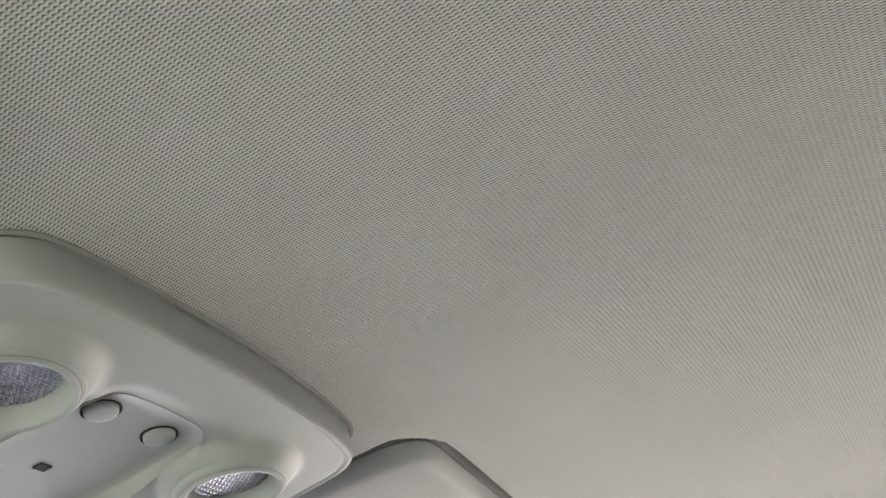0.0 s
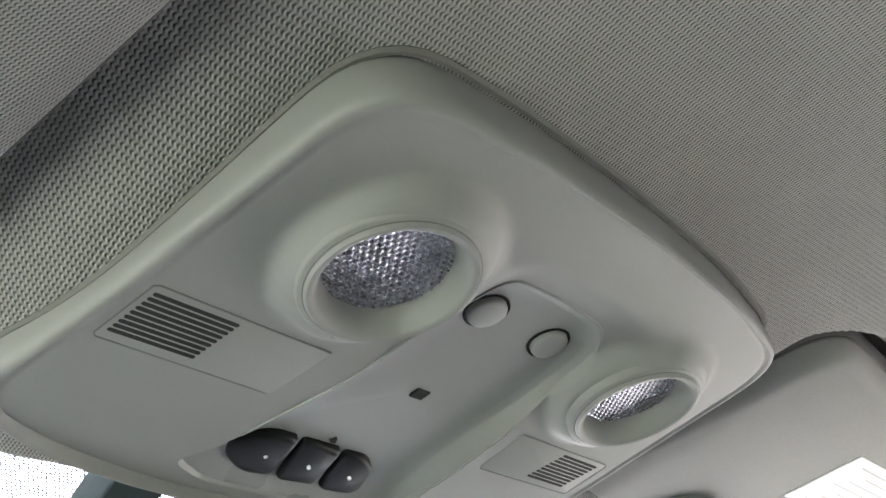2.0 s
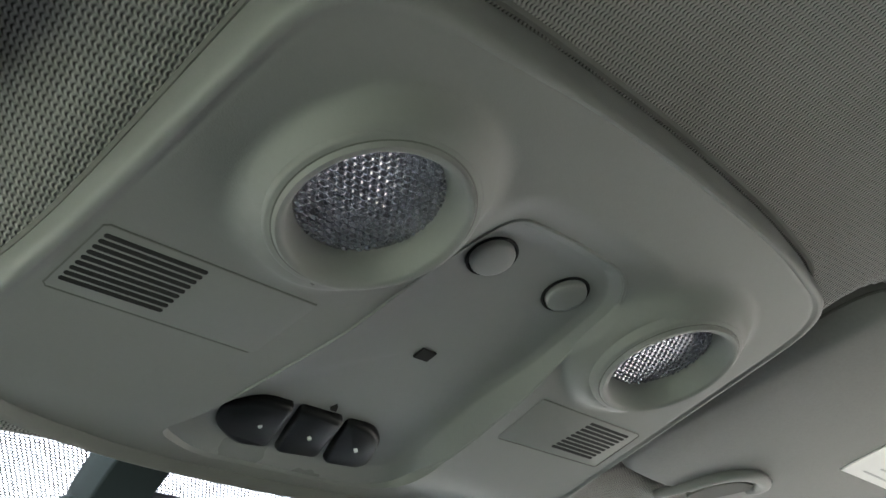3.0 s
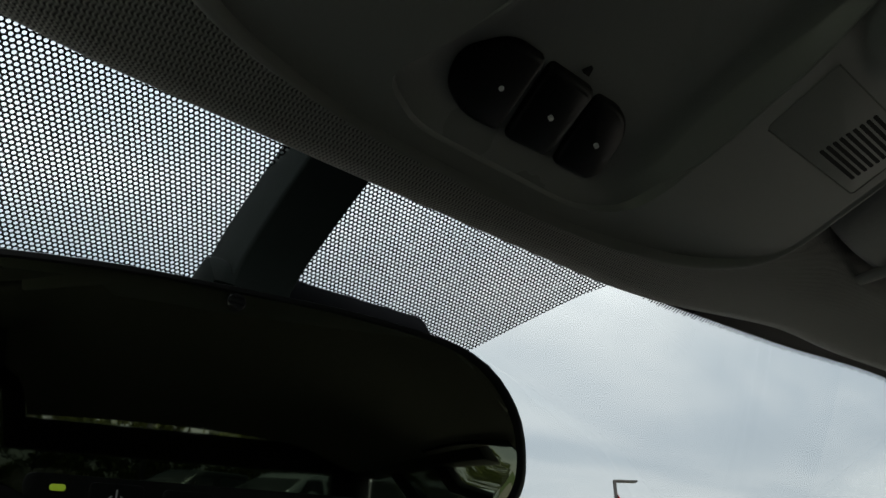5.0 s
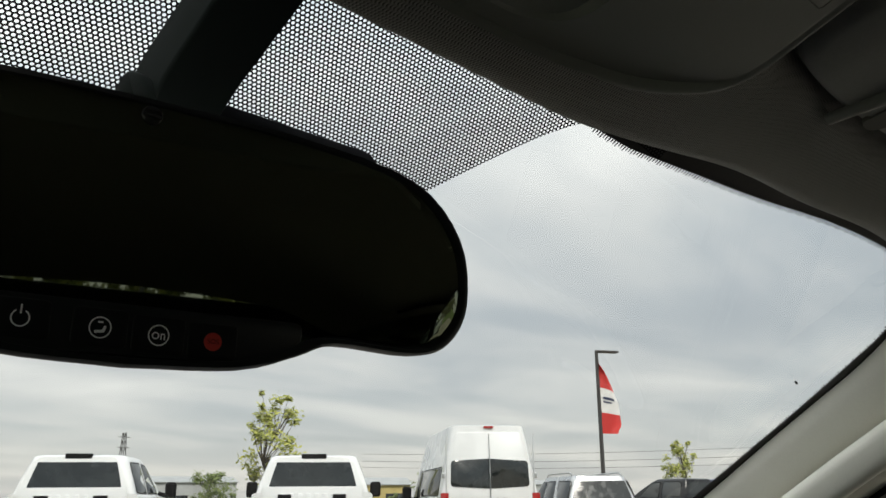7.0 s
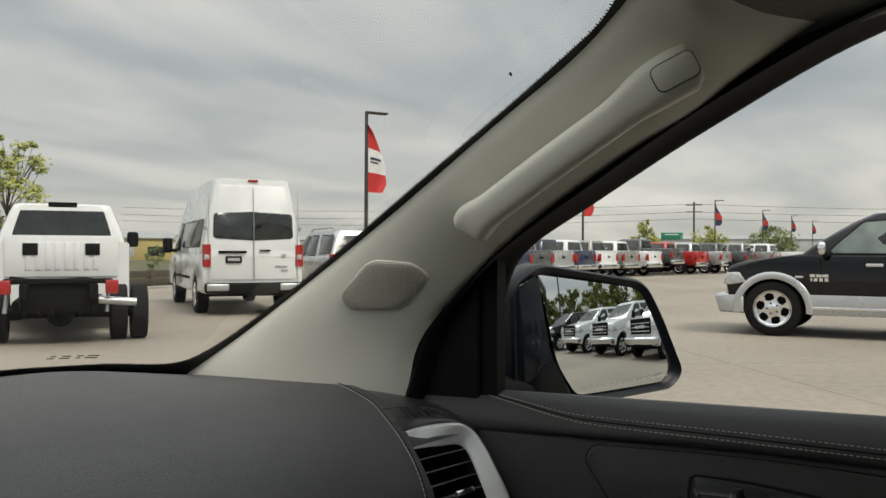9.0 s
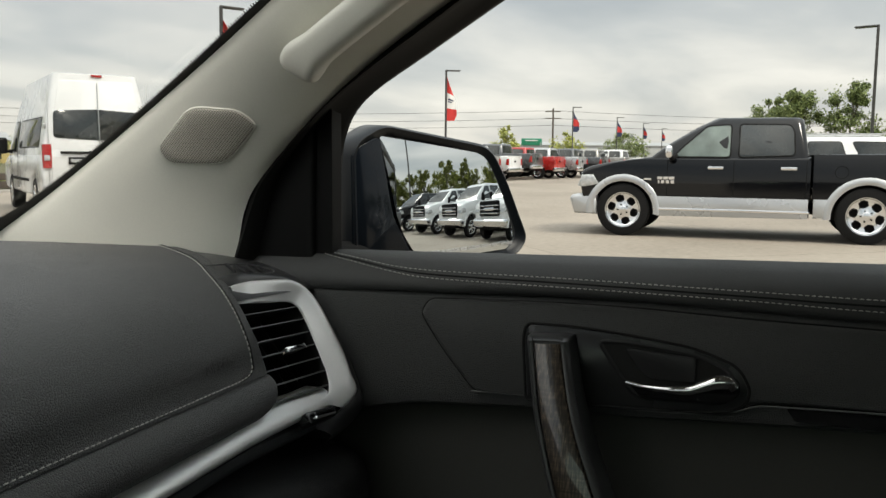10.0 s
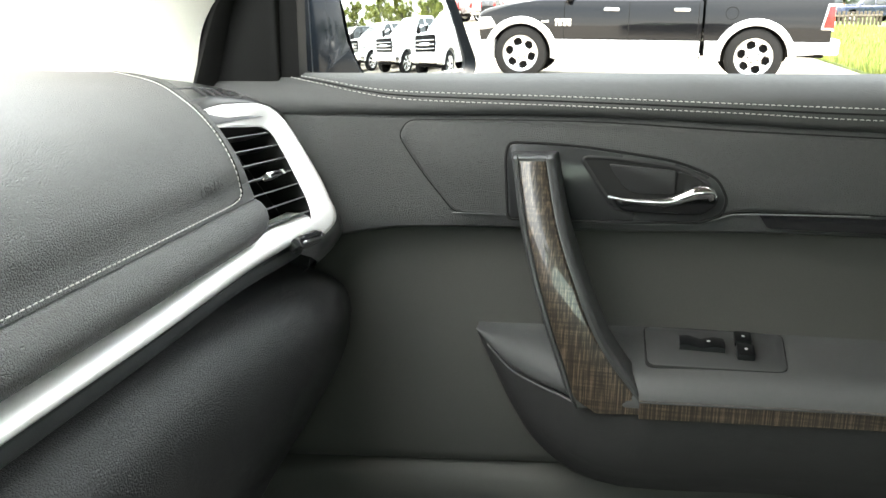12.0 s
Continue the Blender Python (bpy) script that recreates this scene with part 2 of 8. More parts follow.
def ground_mat(name):
    """Worn pale concrete with slab joints, stains and fine grit."""
    m, nt, p, tc = base_mat(name)
    big = node(nt, "ShaderNodeTexNoise")
    big.inputs["Scale"].default_value, big.inputs["Detail"].default_value = 0.25, 8
    fine = node(nt, "ShaderNodeTexNoise")
    fine.inputs["Scale"].default_value, fine.inputs["Detail"].default_value = 9, 8
    link(nt, tc.outputs["Object"], big.inputs[0])
    link(nt, tc.outputs["Object"], fine.inputs[0])
    f = math2(nt, "ADD", math2(nt, "MULTIPLY", big.outputs[0], 0.6), math2(nt, "MULTIPLY", fine.outputs[0], 0.4))
    col = ramp(nt, f, [(0.32, (0.200, 0.172, 0.140)), (0.5, (0.278, 0.240, 0.197)), (0.66, (0.335, 0.294, 0.245))])
    br = nt.nodes.new("ShaderNodeTexBrick")
    br.offset = 0.0
    br.inputs["Color1"].default_value = (1, 1, 1, 1)
    br.inputs["Color2"].default_value = (0.94, 0.94, 0.93, 1)
    br.inputs["Mortar"].default_value = (0.62, 0.60, 0.57, 1)
    br.inputs["Scale"].default_value = 1.0
    br.inputs["Mortar Size"].default_value = 0.012
    br.inputs["Brick Width"].default_value, br.inputs["Row Height"].default_value = 4.6, 4.6
    mp = nt.nodes.new("ShaderNodeMapping")
    mp.inputs["Rotation"].default_value = (0, 0, radians(-37))
    link(nt, tc.outputs["Object"], mp.inputs[0])
    link(nt, mp.outputs[0], br.inputs[0])
    mx = node(nt, "ShaderNodeMix")
    mx.data_type, mx.blend_type = "RGBA", "MULTIPLY"
    mx.inputs[0].default_value = 1.0
    link(nt, col, mx.inputs[6])
    link(nt, br.outputs[0], mx.inputs[7])
    link(nt, mx.outputs[2], p.inputs["Base Color"])
    p.inputs["Roughness"].default_value = 0.85
    b = node(nt, "ShaderNodeBump")
    b.inputs["Strength"].default_value, b.inputs["Distance"].default_value = 0.4, 0.01
    link(nt, fine.outputs[0], b.inputs["Height"])
    link(nt, b.outputs[0], p.inputs["Normal"])
    return m


def leaf_mat(name, dark, pale):
    m, nt, p, tc = base_mat(name)
    g = nt.nodes.new("ShaderNodeNewGeometry")
    link(nt, ramp(nt, g.outputs["Random Per Island"], [(0.0, dark), (1.0, pale)]), p.inputs["Base Color"])
    p.inputs["Roughness"].default_value = 0.6
    p.inputs["Specular IOR Level"].default_value = 0.25
    return m


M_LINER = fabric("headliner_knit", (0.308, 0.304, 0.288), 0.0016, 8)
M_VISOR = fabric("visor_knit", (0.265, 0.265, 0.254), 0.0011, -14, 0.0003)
M_VISOR_SMOOTH = pbr("visor_vinyl", (0.212, 0.213, 0.204), 0.75, bump=0.25, bscale=1400)
M_CONSOLE = pbr("console_plastic", (0.200, 0.203, 0.195), 0.5, var=0.04, bump=0.22, bscale=1600, dist=0.0003, spec=0.4)
M_PANEL = pbr("smooth_panel_plastic", (0.212, 0.215, 0.207), 0.34, var=0.04, bump=0.22, bscale=1600, dist=0.0003, spec=0.4)
M_BUTTON = pbr("button_plastic", (0.222, 0.225, 0.217), 0.4, var=0.03, bump=0.05)
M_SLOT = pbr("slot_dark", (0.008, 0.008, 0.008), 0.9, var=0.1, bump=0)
# for shut lines, and for shade painted at the console edge and flap pull
M_GAP_SHADE = pbr("gap_and_shade", (0.13, 0.13, 0.12), 0.9, var=0.1, bump=0)
M_SWITCH = pbr("switch_black", (0.005, 0.0055, 0.006), 0.42, var=0.15, bump=0.08, spec=0.18)
M_MARK = pbr("white_mark", (0.75, 0.75, 0.75), 0.5, var=0.02, bump=0)
M_LENS = pbr("lamp_lens", (0.46, 0.46, 0.51), 0.06, metal=0.95, var=0.2, vscale=70, bump=0.0, spec=0.8)
M_PILLAR = pbr("pillar_vinyl", (0.78, 0.77, 0.695), 0.62, var=0.05, bump=0.25, bscale=1500, dist=0.0003, spec=0.35)
M_GRIP = pbr("grip_vinyl", (0.74, 0.73, 0.66), 0.5, var=0.05, bump=0.2, bscale=1300, spec=0.4)
M_MESH = mesh_mat("speaker_mesh", (0.52, 0.49, 0.43), 0.0026)
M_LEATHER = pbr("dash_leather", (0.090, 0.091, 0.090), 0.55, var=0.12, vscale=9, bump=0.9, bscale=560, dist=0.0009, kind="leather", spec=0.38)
# darker copy of the dash leather: shade below the pad, put into colour
M_LEATHER_SHADED = pbr("shaded_dash_leather", (0.027, 0.028, 0.029), 0.47, var=0.12, vscale=9, bump=0.8, bscale=560, dist=0.0008, kind="leather", spec=0.42)
M_SOFT = pbr("door_soft_black", (0.062, 0.063, 0.063), 0.55, var=0.1, vscale=7, bump=0.35, bscale=800, dist=0.0004, kind="leather", spec=0.35)
M_CLOTH = pbr("door_insert_vinyl", (0.066, 0.065, 0.060), 0.65, var=0.1, vscale=5, bump=0.2, bscale=1500, spec=0.25)
M_HARD = pbr("hard_black_plastic", (0.022, 0.022, 0.023), 0.5, var=0.12, bump=0.2, bscale=1000, spec=0.35)
M_GLOSSBLK = pbr("gloss_black", (0.012, 0.012, 0.013), 0.12, var=0.1, bump=0, spec=0.6)
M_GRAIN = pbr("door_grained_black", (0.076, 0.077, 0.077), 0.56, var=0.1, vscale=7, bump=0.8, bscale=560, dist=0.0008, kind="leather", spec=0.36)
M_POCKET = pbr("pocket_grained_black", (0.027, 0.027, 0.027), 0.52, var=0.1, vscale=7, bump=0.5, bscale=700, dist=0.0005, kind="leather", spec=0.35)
M_SATIN = pbr("satin_dark_grey", (0.050, 0.054, 0.056), 0.36, var=0.06, bump=0.1, bscale=1600, spec=0.45)
M_BOW = pbr("handle_satin_black", (0.045, 0.046, 0.046), 0.40, var=0.06, bump=0.1, bscale=1600, spec=0.45)
M_SLAT = pbr("vent_slat_black", (0.035, 0.035, 0.036), 0.38, var=0.1, bump=0.05, spec=0.5)
M_GRIPBLK = pbr("rim_black", (0.07, 0.07, 0.07), 0.35, var=0.05, bump=0)
M_STITCH = pbr("stitch_thread", (0.50, 0.49, 0.46), 0.8, var=0.1, bump=0)
M_SILVER = pbr("satin_silver", (0.74, 0.74, 0.73), 0.38, metal=0.50, var=0.03, vscale=3, bump=0.03, bscale=2500, spec=0.6)
M_CHROME = pbr("chrome", (0.85, 0.85, 0.86), 0.05, metal=1.0, var=0.01, bump=0, rvar=0.02)
M_WOOD = wood_mat("lacquered_wood")
M_SEAL = pbr("rubber_seal", (0.006, 0.006, 0.006), 0.75, var=0.1, bump=0.1, spec=0.2)
M_GLASS = pane_mat("clear_glass", (0.925, 0.95, 0.925), 0.005)
M_SIDE = pane_mat("green_side_glass", (0.80, 0.95, 0.80), 0.005)
M_TINT = pane_mat("privacy_glass", (0.09, 0.11, 0.10), 0.04)
M_HOLES = holes_mat("glass_print_holes", 0.0027, 0.340)
M_PRINT = pbr("glass_print", (0.012, 0.012, 0.013), 0.4, var=0.05, bump=0)
M_DIM = pbr("dimming_mirror", (0.14, 0.155, 0.11), 0.015, metal=1.0, var=0.02, bump=0, rvar=0.005)
M_MIRROR = pbr("mirror_silver", (0.60, 0.64, 0.655), 0.004, metal=1.0, var=0.005, bump=0, rvar=0.002)
M_BEZEL = pbr("mirror_black", (0.007, 0.008, 0.009), 0.42, var=0.1, bump=0.05, spec=0.25)
M_STEM = pbr("mirror_stem_plastic", (0.006, 0.010, 0.009), 0.75, var=0.1, bump=0.1, spec=0.12)
M_LABEL = pbr("white_label", (0.78, 0.78, 0.76), 0.5, var=0.03, bump=0)
M_PRINTBAR = pbr("label_ink", (0.52, 0.52, 0.52), 0.6, var=0.03, bump=0)
M_RED_INK = pbr("red_ink", (0.55, 0.04, 0.03), 0.4, var=0.03, bump=0)
M_GROUND = ground_mat("pale_concrete")


# ---------- builders ----------
ORIGIN = {}


def thing(name, at=(0, 0, 0), label="", category="", group="", kind=""):
    """An Empty at the base of a thing; its parts are given in the same space as `at`."""
    ob = new(name)
    ob.empty_display_size = 0.05
    ob.location = at
    ORIGIN[ob.name] = Vector(at)
    return tagged(ob, label, category, group, kind)


def part(name, bm, material, parent=None, label="", smooth=38, shadow=True):
    """Links a bmesh as one mesh object, under a thing or a part, or on its own."""
    bmesh.ops.remove_doubles(bm, verts=bm.verts, dist=1e-6)
    bmesh.ops.recalc_face_normals(bm, faces=bm.faces)
    if parent is not None:
        bmesh.ops.translate(bm, verts=bm.verts, vec=-ORIGIN[parent.name])
    me = bpy.data.meshes.new(name)
    bm.to_mesh(me)
    bm.free()
    for mat_ in material if isinstance(material, (list, tuple)) else (material,):
        me.materials.append(mat_)
    if smooth:
        me.shade_smooth()
        me.set_sharp_from_angle(angle=radians(smooth))
    ob = new(name, me)
    if parent is not None:
        ob.parent = parent
        ORIGIN[ob.name] = ORIGIN[parent.name]
    else:
        ORIGIN[ob.name] = Vector((0, 0, 0))
    ob.visible_shadow = shadow
    return tagged(ob, label)


def solo(name, bm, material, label, category, group="", kind="", smooth=38, shadow=True):
    return tagged(part(name, bm, material, None, "", smooth, shadow), label, category, group, kind)


def B():
    return bmesh.new()


def spline(pts, n):
    """n + 1 points on a Catmull-Rom curve through pts."""
    pts = [Vector(p) for p in pts]
    ext = [2 * pts[0] - pts[1]] + pts + [2 * pts[-1] - pts[-2]]
    out, m = [], len(pts) - 1
    for i in range(n + 1):
        s = i / n * m
        k = min(int(s), m - 1)
        t = s - k
        a, b, c, d = ext[k:k + 4]
        out.append(0.5 * (2 * b + (c - a) * t + (2 * a - 5 * b + 4 * c - d) * t * t + (3 * b - a - 3 * c + d) * t ** 3))
    return out


def lerp(a, b, t):
    return a + (b - a) * t


def step(a, b, x):
    t = min(1, max(0, (x - a) / (b - a)))
    return t * t * (3 - 2 * t)


def sheet(bm, rows):
    """Faces between rows of points."""
    vs = [[bm.verts.new(p) for p in r] for r in rows]
    for a, b in zip(vs, vs[1:]):
        for i in range(len(a) - 1):
            bm.faces.new((a[i], a[i + 1], b[i + 1], b[i]))
    return vs


def solid_sheet(bm, rows, offset):
    """A sheet with thickness: the second skin lies at offset."""
    off = Vector(offset)
    a = sheet(bm, rows)
    b = [[bm.verts.new(v.co + off) for v in r] for r in a]
    for p, q in zip(b, b[1:]):
        for i in range(len(p) - 1):
            bm.faces.new((p[i + 1], p[i], q[i], q[i + 1]))
    loop = [(0, i) for i in range(len(a[0]))] + [(j, len(a[0]) - 1) for j in range(1, len(a))]
    loop += [(len(a) - 1, i) for i in range(len(a[0]) - 2, -1, -1)] + [(j, 0) for j in range(len(a) - 2, 0, -1)]
    for (j, i), (l, k) in zip(loop, loop[1:] + loop[:1]):
        bm.faces.new((a[j][i], a[l][k], b[l][k], b[j][i]))
    return bm


def loft(bm, rings, cap=True, closed=True):
    vs = [[bm.verts.new(p) for p in r] for r in rings]
    n = len(vs[0])
    for a, b in zip(vs, vs[1:]):
        for i in range(n if closed else n - 1):
            j = (i + 1) % n
            bm.faces.new((a[i], a[j], b[j], b[i]))
    if cap and closed:
        bm.faces.new(list(reversed(vs[0])))
        bm.faces.new(vs[-1])
    return bm


def rrect(w, h, r, n=5):
    """Outline of a rounded rectangle about the origin."""
    out = []
    for cx, cy, a0 in ((w / 2 - r, h / 2 - r, 0), (-w / 2 + r, h / 2 - r, 90), (-w / 2 + r, -h / 2 + r, 180), (w / 2 - r, -h / 2 + r, 270)):
        for i in range(n + 1):
            a = radians(a0 + 90 * i / n)
            out.append((cx + r * math.cos(a), cy + r * math.sin(a)))
    return out


def circle(r, n=32, ry=None):
    ry = r if ry is None else ry
    return [(r * math.cos(2 * math.pi * i / n), ry * math.sin(2 * math.pi * i / n)) for i in range(n)]


def rounded(poly, r, n=4):
    """A polygon with its corners rounded."""
    out, m = [], len(poly)
    for i in range(m):
        p, a, b = Vector(poly[i]), Vector(poly[i - 1]), Vector(poly[(i + 1) % m])
        ri = r[i] if isinstance(r, (list, tuple)) else r
        da, db = a - p, b - p
        k = min(ri, da.length * 0.45, db.length * 0.45)
        s, e = p + da.normalized() * k, p + db.normalized() * k
        for j in range(n + 1):
            t = j / n
            out.append(tuple((1 - t) ** 2 * s + 2 * t * (1 - t) * p + t * t * e))
    return out


def inset(poly, d):
    """A polygon drawn in by about d towards its middle."""
    c = sum((Vector(p) for p in poly), Vector((0, 0))) / len(poly)
    out = []
    for p in poly:
        v = Vector(p) - c
        out.append(tuple(c + v * max(0.05, 1 - d / max(v.length, 1e-6))))
    return out


def offset_poly(poly, d):
    """A closed outline moved inwards by d along its edge normals."""
    n = len(poly)
    area = sum(poly[i - 1][0] * poly[i][1] - poly[i][0] * poly[i - 1][1] for i in range(n))
    s = 1 if area > 0 else -1
    out = []
    for i in range(n):
        a, p, b = Vector(poly[i - 1]), Vector(poly[i]), Vector(poly[(i + 1) % n])
        e1, e2 = (p - a).normalized(), (b - p).normalized()
        nn = Vector((-(e1.y + e2.y), e1.x + e2.x))
        nn = nn.normalized() if nn.length > 1e-4 else Vector((-e1.y, e1.x))
        out.append(tuple(p + nn * d * s))
    return out


def slab(bm, poly, place, lo, hi, edge=0.0, dome=0.0, fill=False):
    """A plate: outline poly in (u, v), set out by place(u, v, w) from w = lo to hi, its upper rim rounded by edge."""
    rings = [[place(u, v, lo) for u, v in poly]]
    if edge:
        rings.append([place(u, v, hi - edge * (1 if hi > lo else -1)) for u, v in poly])
        rings.append([place(u, v, hi - 0.3 * edge * (1 if hi > lo else -1)) for u, v in inset(poly, abs(edge) * 0.4)])
        rings.append([place(u, v, hi) for u, v in inset(poly, abs(edge) * 1.1)])
    else:
        rings.append([place(u, v, hi) for u, v in poly])
    if dome or fill:
        for k in (0.8, 0.6, 0.4, 0.2, 0.05) if fill else (0.7, 0.35):
            last = inset(poly, abs(edge) * 1.1)
            c = sum((Vector(p) for p in last), Vector((0, 0))) / len(last)
            rings.append([place(*(c + (Vector(p) - c) * k), hi + dome * (1 - k * k)) for p in last])
    return loft(bm, rings)


def box(bm, c, s, bevel=0.0, rot=None):
    """A box about c with sides s, its edges rounded."""
    start = len(bm.verts)
    t = bmesh.new()
    bmesh.ops.create_cube(t, size=1.0, matrix=Matrix.Diagonal((*s, 1)))
    if bevel:
        bmesh.ops.bevel(t, geom=t.edges[:], offset=bevel, segments=2, affect="EDGES", profile=0.5)
    m = Matrix.Translation(c) @ (rot.to_4x4() if rot is not None else Matrix())
    idx = {}
    for v in t.verts:
        idx[v] = bm.verts.new(m @ v.co)
    for f in t.faces:
        bm.faces.new([idx[v] for v in f.verts])
    t.free()
    return bm


def tube(bm, path, r, n=10, flat_=1.0, up=(0, 0, 1), cap=True):
    """A round or oval bar along a path; r may be a list."""
    path = [Vector(p) for p in path]
    rings = []
    for i, p in enumerate(path):
        d = (path[min(i + 1, len(path) - 1)] - path[max(i - 1, 0)]).normalized()
        s = d.cross(Vector(up))
        s = s.normalized() if s.length > 1e-5 else Vector((1, 0, 0))
        u = s.cross(d)
        ri = r[i] if isinstance(r, (list, tuple)) else r
        rings.append([p + s * ri * math.cos(a) + u * ri * flat_ * math.sin(a) for a in [2 * math.pi * k / n for k in range(n)]])
    return loft(bm, rings, cap)


def lathe(bm, prof, at, axis, n=32):
    """A turned shape: prof lists (radius, distance along axis)."""
    axis = Vector(axis).normalized()
    q = axis.to_track_quat("Z", "Y")
    at = Vector(at)
    rings = []
    for r, w in prof:
        rings.append([at + q @ Vector((r * math.cos(2 * math.pi * k / n), r * math.sin(2 * math.pi * k / n), w)) for k in range(n)])
    return loft(bm, rings, False)


def stitches(bm, path, normal, length=0.0042, gap=0.002, r=0.00055):
    """A row of sewn stitches along a path, lying on a surface."""
    path = [Vector(p) for p in path]
    acc, at, last = 0.0, 0.0, path[0]
    seg = [(a, b, (b - a).length) for a, b in zip(path, path[1:])]
    total = sum(s[2] for s in seg)

    def point(d):
        for a, b, l in seg:
            if d <= l:
                return a.lerp(b, d / l if l else 0)
            d -= l
        return path[-1]

    nrm = Vector(normal).normalized() * r * 0.6
    d = 0.0
    while d + length < total:
        a, b = point(d), point(d + length)
        mid = (a + b) / 2 + nrm * 1.2
        tube(bm, [a - nrm * 0.6, a.lerp(mid, 0.6) + nrm * 0.6, mid, b.lerp(mid, 0.6) + nrm * 0.6, b - nrm * 0.6], [r * 0.4, r, r, r, r * 0.4], 5)
        d += length + gap
    return bm


def lettering(name, text, size, m, material, parent, label="", depth=0.0002, flip=False):
    """Raised or printed letters, as a mesh."""
    cu = bpy.data.curves.new(name, "FONT")
    cu.body, cu.size, cu.extrude, cu.align_x, cu.align_y = text, size, depth, "CENTER", "CENTER"
    tmp = bpy.data.objects.new(name, cu)
    me = bpy.data.meshes.new_from_object(tmp)
    bpy.data.objects.remove(tmp)
    bpy.data.curves.remove(cu)
    me.transform(m)
    if flip:
        me.flip_normals()
    bm = bmesh.new()
    bm.from_mesh(me)
    bpy.data.meshes.remove(me)
    return part(name, bm, material, parent, label, 0)


def frame_of(at, out, up):
    """A matrix whose z points out and whose y points as near up as it can."""
    z = Vector(out).normalized()
    x = Vector(up).cross(z).normalized()
    y = z.cross(x)
    m = Matrix((x, y, z)).transposed().to_4x4()
    m.translation = at
    return m


# ---------- cabin: roof lining, glass and shell ----------
def glass_z(x, y):
    return 1.62 - 0.60 * (y - 0.28) - 0.36 * x * x


def roof_z(x, y):
    """Underside of the roof lining, with the hump that carries the overhead console."""
    yy = max(y, -0.45)
    z = 1.603 - 0.20 * yy - 0.25 * yy * yy - 0.09 * x * x - 0.052 * step(0.42, 0.74, abs(x)) ** 1.5
    front = step(0.15, 0.21, y)
    hump = (1 - step(lerp(0.145 if x < 0 else 0.163, 0.12, front), lerp(0.20 if x < 0 else 0.176, 0.34, front), abs(x))) * step(-0.05, 0.14, y) * (1 - 0.12 * front)
    bx, by = abs(x - 0.362) - 0.142, abs(y - 0.072) - 0.053
    bay = 1 - step(0.036, 0.054, math.hypot(max(bx, 0), max(by, 0)))
    bay = bay if x > 0 else 0.0
    well = (1 - step(0.105, 0.125, abs(x))) * step(0.012, 0.03, y) * (1 - step(0.17, 0.19, y))
    return z - 0.026 * hump + 0.035 * well + 0.050 * bay


def roof_edge(x):
    return 0.256 - 0.10 * x * x - 0.007 * step(0.36, 0.50, abs(x)) - 0.29 * max(0.0, abs(x) - 0.535)


bm = B()
NX = 440
xs = [-0.72 + 1.44 * i / NX for i in range(NX + 1)]
rows = []
for y in [-2.3, -1.9, -1.5, -1.1, -0.8, -0.6] + [-0.45 + 0.02 * i for i in range(17)] + [-0.12 + 0.0036 * i for i in range(90)]:
    rows.append([(x, min(y, roof_edge(x) - 0.03), roof_z(x, min(y, roof_edge(x) - 0.03))) for x in xs])
for dy, dz in ((-0.022, 0.0), (-0.012, 0.002), (-0.004, 0.007), (0.0, 0.014), (0.0, 0.024), (-0.006, 0.034)):
    rows.append([(x, roof_edge(x) + dy, roof_z(x, roof_edge(x) - 0.03) + dz) for x in xs])
solid_sheet(bm, rows, (0, 0, 0.03))
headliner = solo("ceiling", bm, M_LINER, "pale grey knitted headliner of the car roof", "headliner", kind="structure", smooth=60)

# outer roof skin closes the cabin from above
bm = B()
solid_sheet(bm, [[(x, y, roof_z(x, -0.2) + 0.05 - (0.06 * step(0.0, 0.3, y))) for x in (-0.74, -0.5, 0, 0.5, 0.74)] for y in (-2.4, -1.2, -0.3, 0.0, 0.2)], (0, 0, 0.01))
solo("roof_panel", bm, M_GLOSSBLK, "dark painted steel roof skin above the headliner", "roof", kind="structure")

# front edge of the A pillar trim, along the glass, and its rear edge, along the door seal
P_FRONT = [(0.667, 0.86, 1.102), (0.663, 0.8, 1.142), (0.661, 0.684, 1.211), (0.651, 0.514, 1.319), (0.636, 0.377, 1.409), (0.627, 0.288, 1.467), (0.612, 0.241, 1.505), (0.598, 0.229, 1.517), (0.576, 0.222, 1.53), (0.541, 0.208, 1.55)]
P_REAR = [(0.71, 0.53, 1.07), (0.71, 0.512, 1.146), (0.708, 0.486, 1.212), (0.71, 0.382, 1.312), (0.708, 0.276, 1.383), (0.704, 0.208, 1.420), (0.701, 0.172, 1.445), (0.6995, 0.150, 1.459), (0.6975, 0.120, 1.478), (0.692, 0.070, 1.508)]


def pillar_rows(side, lift=0.0):
    f, r = spline(P_FRONT, 56), spline(P_REAR, 56)
    rows_ = []
    for i, (a, b) in enumerate(zip(f, r)):
        s = i / 56
        row = []
        for k in range(15):
            t = k / 14
            bulge = (math.sin(math.pi * t) ** 0.7) * (0.020 + 0.008 * step(0.5, 0.8, s)) * (1 - 0.9 * step(0.74, 1.0, s))
            p = a.lerp(b, t) + Vector((-0.8, -0.45, -0.15)) * bulge
            row.append((side * (p.x - lift), p.y, p.z))
        rows_.append(row)
    return rows_


